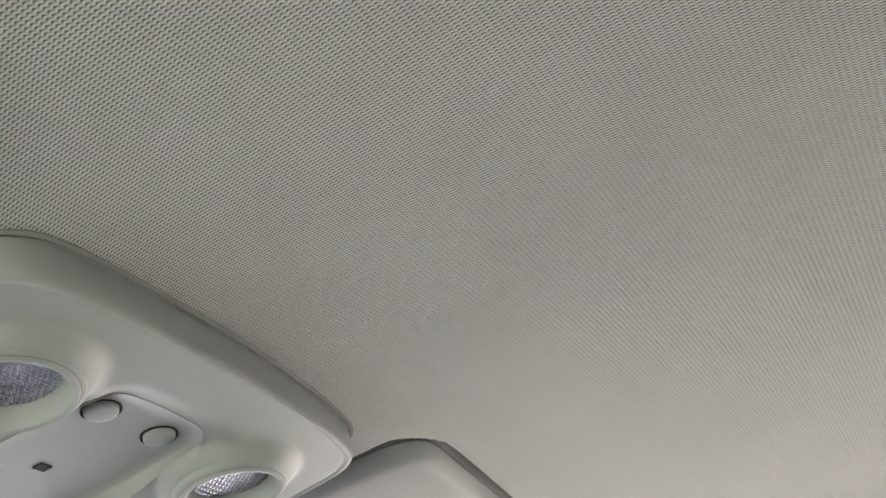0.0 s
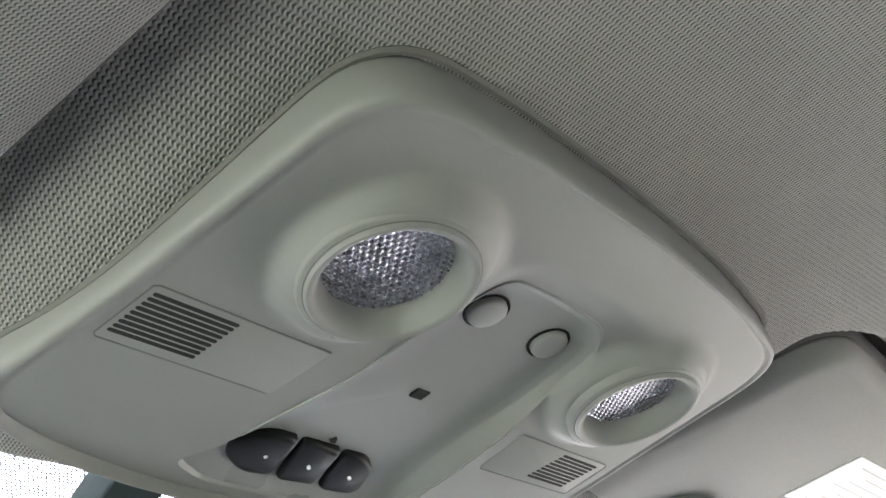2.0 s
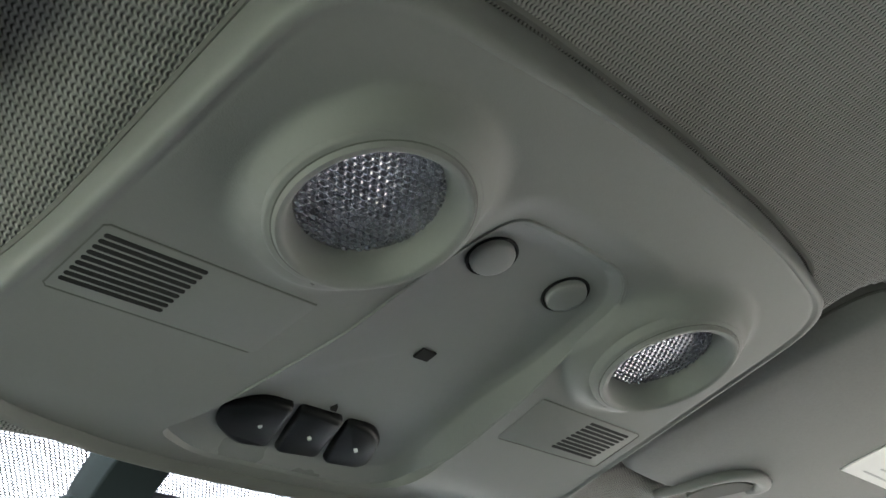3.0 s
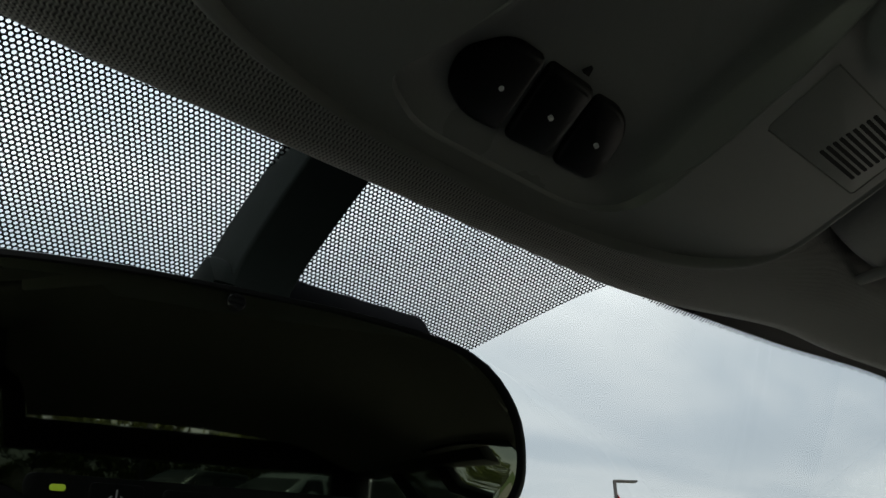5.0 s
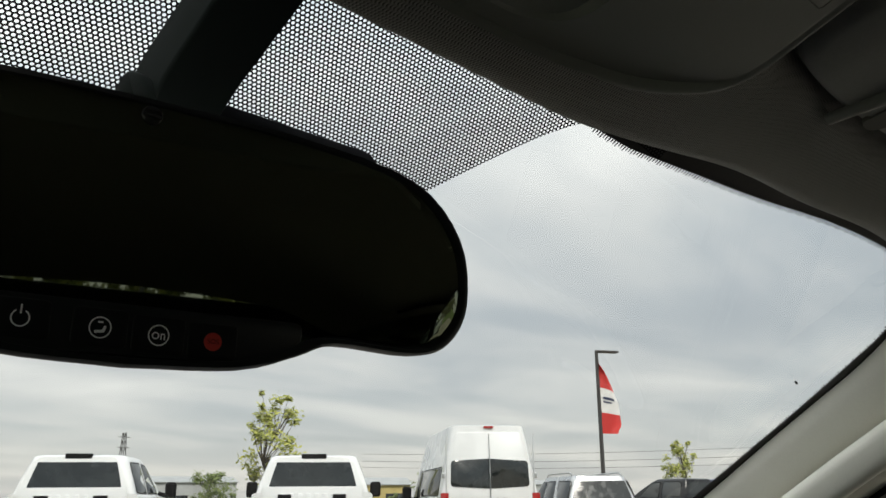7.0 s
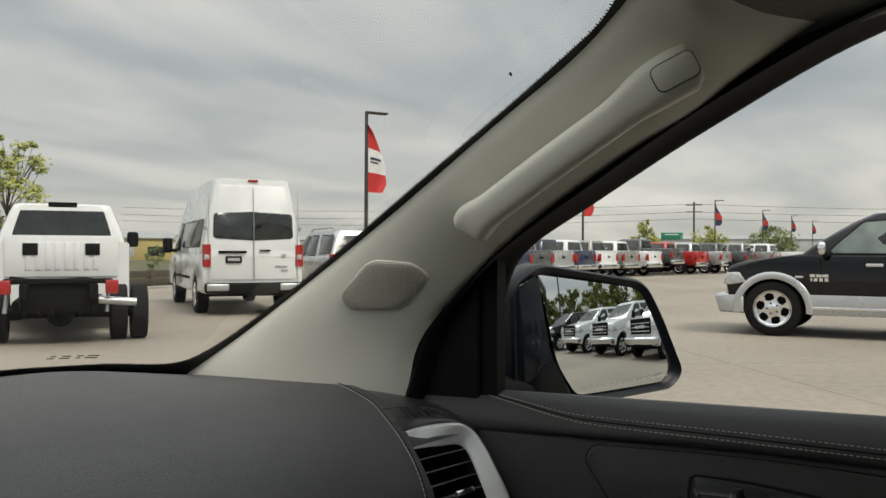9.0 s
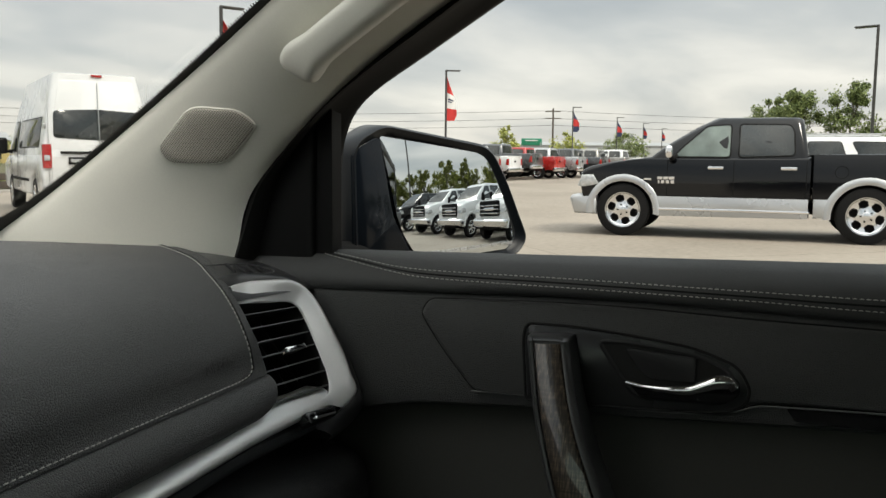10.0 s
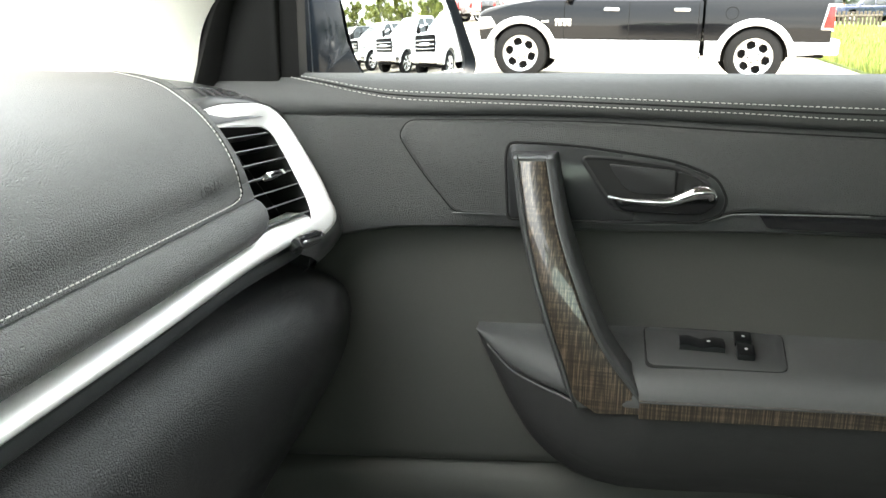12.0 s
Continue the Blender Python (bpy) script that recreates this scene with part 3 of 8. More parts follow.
for side in (1, -1):
    bm = B()
    solid_sheet(bm, pillar_rows(side), (side * 0.02, 0.01, 0.004))
    if side > 0:
        from mathutils.bvhtree import BVHTree
        bm.normal_update()
        PILLAR = BVHTree.FromBMesh(bm)
        pillar = thing("pillar_trim", (0.69, 0.55, 1.10), "warm grey vinyl windscreen pillar trim with grab handle", "pillar trim", kind="structure")
        part("trim_panel", bm, M_PILLAR, pillar, smooth=60)
    else:
        solo("pillar_trim", bm, M_PILLAR, "warm grey vinyl windscreen pillar trim", "pillar trim", kind="structure", smooth=60)


def on_pillar(y, z, lift=0.0):
    """A place on the pillar trim, seen across the car, raised by lift towards the cabin."""
    hit, nrm, _, _ = PILLAR.ray_cast(Vector((0.3, y, z)), Vector((1, 0, 0)))
    if hit is None:
        hit, nrm = Vector((0.67, y, z)), Vector((-1, 0, 0))
    if nrm.x > 0:
        nrm = -nrm
    return hit + nrm * lift


# loudspeaker cover in the pillar
spk = rounded([(0.5655, 1.2463), (0.5245, 1.2838), (0.480, 1.2816), (0.468, 1.2690), (0.506, 1.2320), (0.557, 1.2320)], [0.010, 0.012, 0.010, 0.010, 0.014, 0.010])
bm = B()
slab(bm, spk, lambda u, v, w: on_pillar(u, v, w), -0.004, 0.0030, 0.0012, fill=True)
grille = part("speaker_grille", bm, M_MESH, pillar, "perforated oval loudspeaker cover")
bm = B()
loft(bm, [[on_pillar(u, v, 0.0008) for u, v in inset(spk, -0.0022)], [on_pillar(u, v, 0.0020) for u, v in inset(spk, -0.0010)], [on_pillar(u, v, 0.0016) for u, v in inset(spk, 0.0002)]], False)
part("grille_rim", bm, M_GRIP, grille)

# grab handle
GRAB = spline([(0.656, 0.4065, 1.3180), (0.647, 0.396, 1.3250), (0.640, 0.370, 1.3400), (0.637, 0.315, 1.3750), (0.637, 0.262, 1.4085), (0.638, 0.233, 1.4290), (0.641, 0.208, 1.4435), (0.650, 0.192, 1.4510)], 42)
G_OUT = Vector((-0.80, -0.45, 0.10)).normalized()
rings = []
for i, p in enumerate(GRAB):
    t = i / 42
    d = (GRAB[min(i + 1, 42)] - GRAB[max(i - 1, 0)]).normalized()
    side_ = d.cross(G_OUT).normalized()
    out_ = side_.cross(d)
    wide = 0.0158 + 0.0040 * step(0.26, 0.10, t) + 0.0052 * step(0.56, 0.80, t) - 0.0085 * step(0.06, 0.0, t) - 0.0070 * step(0.94, 1.0, t)
    thick = 0.0140 + 0.002 * step(0.56, 0.80, t) - 0.006 * step(0.06, 0.0, t) - 0.006 * step(0.94, 1.0, t)
    rings.append([p + side_ * u + out_ * v for u, v in rrect(2 * wide, 2 * thick, min(wide, thick) * 0.72, 4)])
bm = B()
loft(bm, rings)
handle = part("grab_handle", bm, M_GRIP, pillar, "padded grab handle", 60)
for i, w_, l_, lift_ in ((36, 0.022, 0.037, 0.0156),):
    d = (GRAB[i + 1] - GRAB[i - 1]).normalized()
    side_ = d.cross(G_OUT).normalized()
    fr = frame_of(GRAB[i] + side_.cross(d) * lift_, side_.cross(d), d)
    o_ = rrect(w_, l_, 0.006)
    bm = B()
    slab(bm, o_, lambda u, v, w: fr @ Vector((u, v, w)), -0.006, 0.0012, 0.0008)
    cov = part("screw_cover", bm, M_GRIP, handle)
    bm = B()
    loft(bm, [[fr @ Vector((u, v, -0.004)) for u, v in offset_poly(o_, -0.0012)], [fr @ Vector((u, v, 0.0007)) for u, v in offset_poly(o_, -0.0008)], [fr @ Vector((u, v, 0.0006)) for u, v in o_]], False)
    part("cover_gap", bm, M_GAP_SHADE, cov)

# windscreen and its black printed border
wind = thing("windshield", (0, 0.98, 1.15), "raked curved windscreen with black dotted border", "windshield", kind="structure")
bm = B()
sheet(bm, [[(x, y, glass_z(x, y)) for x in [-0.70 + 0.05 * i for i in range(29)]] for y in [0.14 + 0.06 * j for j in range(17)]])
part("pane", bm, M_GLASS, wind, "clear laminated glass", 60, shadow=False)


def on_glass(x, y, d=0.004):
    n = Vector((-0.72 * x, -0.60, -1.0)).normalized()
    return Vector((x, y, glass_z(x, y))) + n * d


# the border's inner line: along the header, round the corner, down the pillar to the cowl
EDGE = spline([(0.0, 0.25), (0.12, 0.25), (0.17, 0.252), (0.215, 0.286), (0.242, 0.306), (0.270, 0.307), (0.31, 0.300), (0.40, 0.277), (0.48, 0.250), (0.533, 0.2345), (0.566, 0.2275), (0.588, 0.2330), (0.602, 0.2450), (0.616, 0.268), (0.622, 0.298), (0.630, 0.357), (0.640, 0.455), (0.652, 0.568), (0.659, 0.684), (0.6535, 0.765), (0.632, 0.800), (0.579, 0.832), (0.519, 0.871), (0.433, 0.920), (0.30, 0.945), (0.0, 0.960)], 276)
OUTER = spline([(0.0, 0.20), (0.12, 0.20), (0.17, 0.198), (0.215, 0.197), (0.242, 0.196), (0.270, 0.195), (0.31, 0.194), (0.40, 0.192), (0.48, 0.187), (0.55, 0.175), (0.60, 0.170), (0.64, 0.180), (0.66, 0.205), (0.68, 0.25), (0.69, 0.30), (0.69, 0.36), (0.69, 0.46), (0.70, 0.57), (0.70, 0.69), (0.70, 0.79), (0.70, 0.87), (0.66, 0.93), (0.60, 0.97), (0.50, 1.0), (0.36, 1.02), (0.0, 1.04)], 276)
for side in (1, -1):
    bm = B()
    sheet(bm, [[on_glass(side * a.x, a.y), on_glass(side * lerp(a.x, b.x, 0.5), lerp(a.y, b.y, 0.5)), on_glass(side * b.x, b.y)] for a, b in zip(OUTER, EDGE)])
    part("printed_border", bm, M_PRINT, wind, "black ceramic border", 60)
# the fading teeth along the inner line
bm = B()
dist_ = 0.0
for a, b, o in zip(EDGE, EDGE[1:], OUTER):
    seg = (b - a).length
    inward = Vector((a.x - o.x, a.y - o.y)).normalized()
    while dist_ < seg:
        c = a.lerp(b, dist_ / seg)
        t = (b - a).normalized()
        ln = 0.0027 + 0.0006 * math.sin(c.x * 900 + c.y * 700)
        for side in (1, -1) if c.x > 0.245 else ():
            pts = [c - t * 0.0009 - inward * 0.001, c + t * 0.0009 - inward * 0.001, c + t * 0.0004 + inward * ln, c - t * 0.0004 + inward * ln]
            bm.faces.new([bm.verts.new(on_glass(side * p.x, p.y, 0.0045)) for p in pts])
        dist_ += 0.0025
    dist_ -= seg
teeth = tagged(part("border_teeth", bm, M_PRINT, wind, "fading printed teeth", 0), kind="stuff")


def print_low(x):
    """Lower limit of the honeycomb print round the mirror foot."""
    return 0.300 + 0.15 * step(0.262, 0.12, abs(x))


bm = B()
hx = [-0.31 + 0.01 * i for i in range(63)]
sheet(bm, [[on_glass(x, lerp(0.21, print_low(x), t), 0.005) for x in hx] for t in [j / 12 for j in range(13)]])
part("honeycomb_print", bm, M_HOLES, wind, "black print with a honeycomb of clear holes", 60)
bm = B()
slab(bm, rounded([(0.034, 0.3945), (0.140, 0.3915), (0.150, 0.400), (0.152, 0.450), (0.030, 0.450)], 0.004), lambda u, v, w: on_glass(u, v, 0.0065 + w), 0, 0.0006)
part("sensor_print", bm, M_PRINT, wind, "solid black printed patch", 0)
# a fly mark and a small printed approval mark low in the corner
bm = B()
slab(bm, circle(0.0022, 10, 0.001), lambda u, v, w: on_glass(0.600 + u, 0.342 + v, 0.004 + w), 0, 0.001)
part("speck", bm, M_SLOT, wind)
bm = B()
for i, l in enumerate((0.006, 0.009, 0.004, 0.011, 0.005, 0.008, 0.006, 0.010)):
    c = (0.520 + 0.0118 * (i % 4), 0.852 - 0.0070 * (i % 4) - 0.0042 * (i // 4))
    slab(bm, rrect(l, 0.0016, 0.0005, 2), lambda a, b, w: on_glass(c[0] + a, c[1] + b - 0.55 * a, 0.004 + w), 0, 0.0005)
part("approval_mark", bm, M_PRINT, wind, "row of small printed bars", 0)

# black door frame, seal and window channel beside the passenger window
W_LINE = [(0.772, 0.437, 1.10), (0.772, 0.430, 1.20), (0.772, 0.420, 1.258), (0.772, 0.395, 1.298), (0.772, 0.325, 1.343), (0.772, 0.20, 1.418), (0.772, 0.055, 1.491), (0.772, -0.12, 1.535), (0.772, -0.45, 1.555), (0.772, -0.85, 1.555)]
R_LINE = [(0.712, 0.533, 1.10), (0.712, 0.501, 1.19), (0.712, 0.479, 1.226), (0.712, 0.408, 1.2965), (0.712, 0.307, 1.365), (0.707, 0.187, 1.438), (0.700, 0.037, 1.505), (0.694, -0.15, 1.530), (0.690, -0.45, 1.55), (0.690, -0.85, 1.55)]
bm = B()
w_, r_ = spline(W_LINE, 60), spline(R_LINE, 60)
rows = []
for a, b in zip(w_, r_):
    row = []
    for t, lift_ in ((0, 0.0), (0.12, 0.004), (0.3, 0.0), (0.5, 0.002), (0.72, 0.0), (0.84, 0.012), (0.95, 0.012), (1.0, -0.004)):
        p = b.lerp(a, 1 - t)
        row.append(p + Vector((-0.8, -0.4, -0.4)) * lift_)
    rows.append(row)
solid_sheet(bm, rows, (0.03, 0.01, 0.02))
solo("door_frame", bm, M_SEAL, "black rubber-sealed frame round the passenger window", "door frame", kind="structure", smooth=50)

# black cover in the front corner of the window
sail = thing("corner_cover", (0.75, 0.48, 1.14), "matt black triangular cover inside the window corner", "trim", kind="structure")
bm = B()
slab(bm, rounded([(0.556, 1.12), (0.545, 1.168), (0.458, 1.258), (0.434, 1.272), (0.434, 1.12)], 0.008), lambda u, v, w: Vector((0.738 - w, u, v)), 0, 0.012, 0.003)
part("plate", bm, M_SEAL, sail)
bm = B()
slab(bm, [(0.436, 1.12), (0.431, 1.286), (0.415, 1.30), (0.415, 1.12)], lambda u, v, w: Vector((0.752 - w, u, v)), 0, 0.02, 0.004)
part("channel", bm, M_SEAL, sail)

# passenger window pane
bm = B()
top = spline(W_LINE, 60)
rows = [[(0.790 - 0.10 * max(0, z - 1.14), p.y, z) for z in [1.08 + (max(p.z, 1.09) + 0.02 - 1.08) * k / 4 for k in range(5)]] for p in top]
sheet(bm, rows)
solo("window_1", bm, M_GLASS, "clear passenger door window glass", "window", kind="structure", smooth=60, shadow=False)

# plain shell behind and beside the camera
def shell(name, label, boxes, material, category="wall"):
    b_ = B()
    for c, s in boxes:
        box(b_, c, s, 0.008)
    return solo(name, b_, material, label, category, kind="structure")


shell("wall_west", "dark lower side of the cabin with window posts", [((-0.79, -0.75, 0.75), (0.06, 3.3, 0.80)), ((-0.75, -0.62, 1.32), (0.05, 0.12, 0.40)), ((-0.75, -1.55, 1.32), (0.05, 0.16, 0.40)), ((-0.75, -0.9, 1.535), (0.07, 2.9, 0.06))], M_HARD)
shell("wall_east", "dark rear side of the cabin with window posts", [((0.80, -1.66, 0.75), (0.06, 1.5, 0.80)), ((0.76, -0.88, 1.32), (0.05, 0.14, 0.42)), ((0.76, -1.6, 1.32), (0.05, 0.16, 0.42)), ((0.76, -1.4, 1.55), (0.07, 1.9, 0.05))], M_HARD)
shell("wall_south", "dark lower tailgate of the car", [((0, -2.38, 0.72), (1.6, 0.06, 0.80)), ((-0.72, -2.36, 1.35), (0.14, 0.06, 0.5)), ((0.72, -2.36, 1.35), (0.14, 0.06, 0.5)), ((0, -2.36, 1.58), (1.5, 0.06, 0.10))], M_HARD)
shell("wall_north", "dark bulkhead under the dashboard", [((0, 1.02, 0.72), (1.5, 0.05, 0.78))], M_HARD)
shell("floor", "black carpeted floor of the car", [((0, -0.7, 0.33), (1.6, 3.5, 0.04))], M_CLOTH, "floor")
for nm, lab, rows in (("window_2", "tinted rear tailgate glass", [[(x, -2.36, z) for x in (-0.66, 0, 0.66)] for z in (1.1, 1.55)]),
                      ("window_3", "tinted rear side glass", [[(-0.765, y, z) for y in (-2.3, -0.66)] for z in (1.14, 1.52)]),
                      ("window_4", "tinted rear side glass", [[(0.785, y, z) for y in (-2.3, -0.93)] for z in (1.14, 1.54)]),
                      ("window_5", "clear driver's window glass", [[(-0.765, y, z) for y in (-0.58, 0.55)] for z in (1.14, 1.52)])):
    bm = B()
    sheet(bm, rows)
    solo(nm, bm, M_SIDE if nm == "window_5" else M_TINT, lab, "window", kind="structure", shadow=nm == "window_5")


# ---------- overhead console ----------
def on_console(x, y, d=0.0):
    """A place on the console's face; d is the distance below it."""
    n = Vector((0, -0.313, -0.95))
    return Vector((x, y, 1.587 - 0.33 * y)) + n * d


console = thing("overhead_console", (0, 0.10, 1.57), "pale grey plastic roof console with two reading lamps", "overhead console")
outline = rounded([(-0.140, -0.003), (-0.075, -0.0085), (0.0, -0.0110), (0.075, -0.0100), (0.145, -0.003), (0.156, 0.12), (0.162, 0.178), (0.12, 0.200), (0.06, 0.206), (0.0, 0.208), (-0.06, 0.207), (-0.12, 0.201), (-0.164, 0.180), (-0.152, 0.12)],
                  [0.028, 0.02, 0.02, 0.02, 0.026, 0.04, 0.026, 0.02, 0.02, 0.02, 0.02, 0.02, 0.026, 0.04], 6)
RECESS = rounded([(-0.0290, 0.0370), (0.0, 0.0350), (0.0340, 0.0360), (0.0490, 0.0490), (0.0530, 0.085), (0.0580, 0.135), (0.0620, 0.190), (0.040, 0.200), (-0.045, 0.200), (-0.069, 0.188), (-0.0590, 0.1600), (-0.0430, 0.10), (-0.0330, 0.056)], 0.010, 4)
LAMPS = ((-0.0810, 0.0530), (0.0848, 0.0555))


def face_ring(k, d):
    """A ring between the recess rim (k = 0) and the outer outline (k = 1)."""
    c = Vector((0, 0.11))
    n = 160
    out = []
    for i in range(n):
        a = 2 * math.pi * i / n
        v = Vector((math.sin(a), -math.cos(a)))
        ro, ri = reach(outline, c, v), reach(RECESS, c, v)
        p = c + v * lerp(ri, ro, k)
        out.append((p.x, p.y, d))
    return out


def reach(poly, c, v):
    """Distance from c along v to the polygon's rim."""
    best = 0.0
    for i in range(len(poly)):
        a, b = Vector(poly[i - 1]) - c, Vector(poly[i]) - c
        e = b - a
        den = v.x * e.y - v.y * e.x
        if abs(den) < 1e-9:
            continue
        s = (a.x * e.y - a.y * e.x) / den
        t = (a.x * v.y - a.y * v.x) / den
        if s > 0 and -1e-6 <= t <= 1 + 1e-6:
            best = max(best, s)
    return best


def dome(x, y):
    """How far the skin swells round the lamps."""
    d = 0.0
    for lx, ly in LAMPS:
        r = math.hypot(x - lx, (y - ly) * 0.95)
        d = max(d, 0.0088 * step(0.0405, 0.0295, r)) if r > 0.0265 else -0.006
    return d


bm = B()
rings = [[on_console(x, y, d_) for x, y, d in face_ring(k_, 0)] for k_, d_ in ((0.984, -0.016), (0.984, 0.0005), (0.982, 0.0045), (0.976, 0.0072), (0.966, 0.0088), (0.952, 0.0096), (0.938, 0.0095), (0.925, 0.0087))]
for k in [0.912 - 0.0152 * i for i in range(60)] + [0.0]:
    rings.append([on_console(x, y, 0.009 - 0.006 * step(0.165, 0.205, y) - 0.0055 * step(0.115, 0.060, y) * step(0.35, 0.0, k) + dome(x, y)) for x, y, d in face_ring(k, 0)])
rings.append([on_console(x, y, 0.002) for x, y in [(p[0] * 0.985, 0.11 + (p[1] - 0.11) * 0.985) for p in face_ring(0, 0)]])
loft(bm, rings, False)
housing = part("housing", bm, M_CONSOLE, console, smooth=50)

# dark tube where housing meets lining: the contact shade, put into colour
bm = B()
gap_ = [Vector((p[0] * 0.986, 0.11 + (p[1] - 0.11) * 0.986, 0)) for p in face_ring(1.0, 0)]
tube(bm, [Vector((p.x, p.y, roof_z(p.x, p.y) - 0.0004)) for p in gap_ + gap_[:1]], 0.0016, 6, cap=False)
part("edge_gap", bm, M_GAP_SHADE, housing, "dark fill in the gap")

# sunk middle panel
bm = B()
rim = [(p[0], p[1]) for p in face_ring(0, 0)]
rr = []
for k, d in ((1.0, 0.0088), (0.990, 0.0082), (0.965, 0.0066), (0.94, 0.0048), (0.91, 0.0026), (0.885, 0.0008), (0.865, -0.0002), (0.75, -0.0011), (0.5, -0.0016), (0.25, -0.0018), (0.03, -0.0018)):
    ring = []
    for x, y in rim:
        fore, rear = step(0.150, 0.188, y), step(0.115, 0.060, y)
        kx = lerp(k, 1, (0.45 - 0.75 * step(0.085, 0.13, y) * step(0.185, 0.145, y)) * step(0.5, 0.88, k)) if x > 0 else lerp(k, 1, 0.80 * step(0.5, 0.88, k))
        ky = lerp(k, 1, 0.55 * step(0.5, 0.88, k) * (1 - fore))
        deep = d if d < 0 else d * lerp(1, 0.37, rear)
        ring.append(on_console(x * lerp(kx, k, fore), 0.11 + (y - 0.11) * ky, lerp(deep, lerp(-0.0020, 0.0020, step(0.80, 1.0, k)), fore)))
    rr.append(ring)
loft(bm, rr, False)
bm.faces.new([v for v in bm.verts][-160:])
centre = part("centre_panel", bm, M_PANEL, console, "smooth sunken middle panel", 50)
bm = B()
lip = []
for x, y in rim:
    lip.append(on_console(x * 1.006, 0.11 + (y - 0.11) * 1.006, 0.009 - 0.006 * step(0.165, 0.205, y) - 0.0055 * step(0.115, 0.060, y) - 0.003 * step(0.150, 0.180, y)))
tube(bm, lip + lip[:1], 0.0007, 6, cap=False)
part("panel_lip", bm, M_CONSOLE, centre, "thin raised lip", 60)

# reading lamps: bezel and ribbed lens
for lx, ly in LAMPS:
    n_ = Vector((0, -0.313, -0.95))
    at = on_console(lx, ly, 0.0)
    bm = B()
    lathe(bm, [(r_ * 0.935, w_) for r_, w_ in ((0.0356, 0.0140), (0.0350, 0.0174), (0.0340, 0.0182), (0.0326, 0.0183), (0.0323, 0.0186), (0.0314, 0.0200), (0.0300, 0.0201), (0.0284, 0.0188), (0.0256, 0.0105), (0.0246, 0.0080), (0.0245, 0.0050))], at, n_, 64)
    bezel = part("lamp_bezel", bm, M_CONSOLE, console, "round lamp rim", 50)
    bm = B()
    lathe(bm, [(0.0307, 0.01820), (0.0306, 0.01850), (0.0301, 0.01855)], at, n_, 64)
    part("lamp_seam", bm, M_GAP_SHADE, bezel)
    bm = B()
    fr = frame_of(at, n_, (0, 1, 0.33))
    m_ = 72
    verts = {}
    for i in range(-m_, m_ + 1):
        for j in range(-m_, m_ + 1):
            u, v = i * 0.0232 / m_, j * 0.0232 / m_
            if math.hypot(u, v) < 0.0233:
                q_ = int(math.floor(v / 0.0021))
                cu = (u / 0.0031 + 0.5 * (q_ % 2)) % 1.0 - 0.5
                cv = (v / 0.0021) % 1.0 - 0.5
                w = 0.0092 - 0.9 * (u * u + v * v) + 0.0008 * (1 - 3.2 * cu * cu) * (1 - 3.2 * cv * cv)
                verts[i, j] = bm.verts.new(fr @ Vector((u, v, w)))
    for (i, j), v in verts.items():
        q_ = [verts.get(k) for k in ((i, j), (i + 1, j), (i + 1, j + 1), (i, j + 1))]
        if all(q_):
            bm.faces.new(q_)
    part("lamp_lens", bm, M_LENS, bezel, "clear ribbed reading lamp lens", 60)

# two round push buttons, each in a shallow ring
for x in (-0.0168, 0.0265):
    bm = B()
    fr = frame_of(on_console(x, 0.0578, -0.0014), (0, -0.313, -0.95), (0, 1, 0.33))
    slab(bm, circle(0.0084, 32), lambda u, v, w: fr @ Vector((u, v, w)), -0.002, 0.0030, 0.0010, 0.0005)
    btn = part("push_button", bm, M_BUTTON, console, "round lamp button")
    bm = B()
    lathe(bm, [(0.0100, -0.001), (0.0099, 0.0009), (0.0094, 0.0011), (0.0086, 0.0004), (0.0084, -0.001)], fr.translation, (0, -0.313, -0.95), 28)
    part("button_ring", bm, M_SLOT, btn, "dark fill in the gap")

# microphone slot and small arrow mark
bm = B()
slab(bm, [(-0.0003, 0.1088), (0.0070, 0.1086), (0.0070, 0.1142), (-0.0003, 0.1145)], lambda u, v, w: on_console(u, v, -0.0014 + w), -0.004, 0.0006)
part("microphone_slot", bm, M_SLOT, console, "black microphone slot", 0)
bm = B()
slab(bm, [(-0.0060, 0.1535), (-0.0046, 0.1565), (-0.0076, 0.1565)], lambda u, v, w: on_console(u, v, -0.0012 + w), -0.002, 0.0010)
part("arrow_mark", bm, M_SLOT, console, "tiny dark arrow", 0)

# three black roof switches
SWITCHES = ([(-0.0505, 0.1720), (-0.0390, 0.1590), (-0.0235, 0.1592), (-0.0150, 0.1890), (-0.0330, 0.1890), (-0.0460, 0.1830)],
            [(-0.0205, 0.1590), (0.0025, 0.1590), (0.0112, 0.1885), (-0.0120, 0.1890)],
            [(0.0050, 0.1595), (0.0195, 0.1590), (0.0300, 0.1660), (0.0385, 0.1850), (0.0350, 0.1885), (0.0140, 0.1885)])
for i, (poly, x) in enumerate(zip(SWITCHES, (-0.0299, -0.0046, 0.0214))):
    bm = B()
    slab(bm, rounded(poly, ([0.008, 0.010, 0.002, 0.003, 0.008, 0.006], [0.003, 0.003, 0.003, 0.003], [0.003, 0.008, 0.010, 0.004, 0.003, 0.003])[i], 5), lambda u, v, w: on_console(u, v, w + 0.0016 * math.cos((u - x) * 120)), -0.006, 0.0010, 0.0022)
    sw = part("roof_switch", bm, M_SWITCH, console, "glossy black rocker switch", 50)
    bm = B()
    slab(bm, circle(0.0009, 10), lambda u, v, w: on_console(x + u, 0.1742 + v, 0.0024 + w), -0.001, 0.0004)
    part("switch_dot", bm, M_MARK, sw, "white dot")

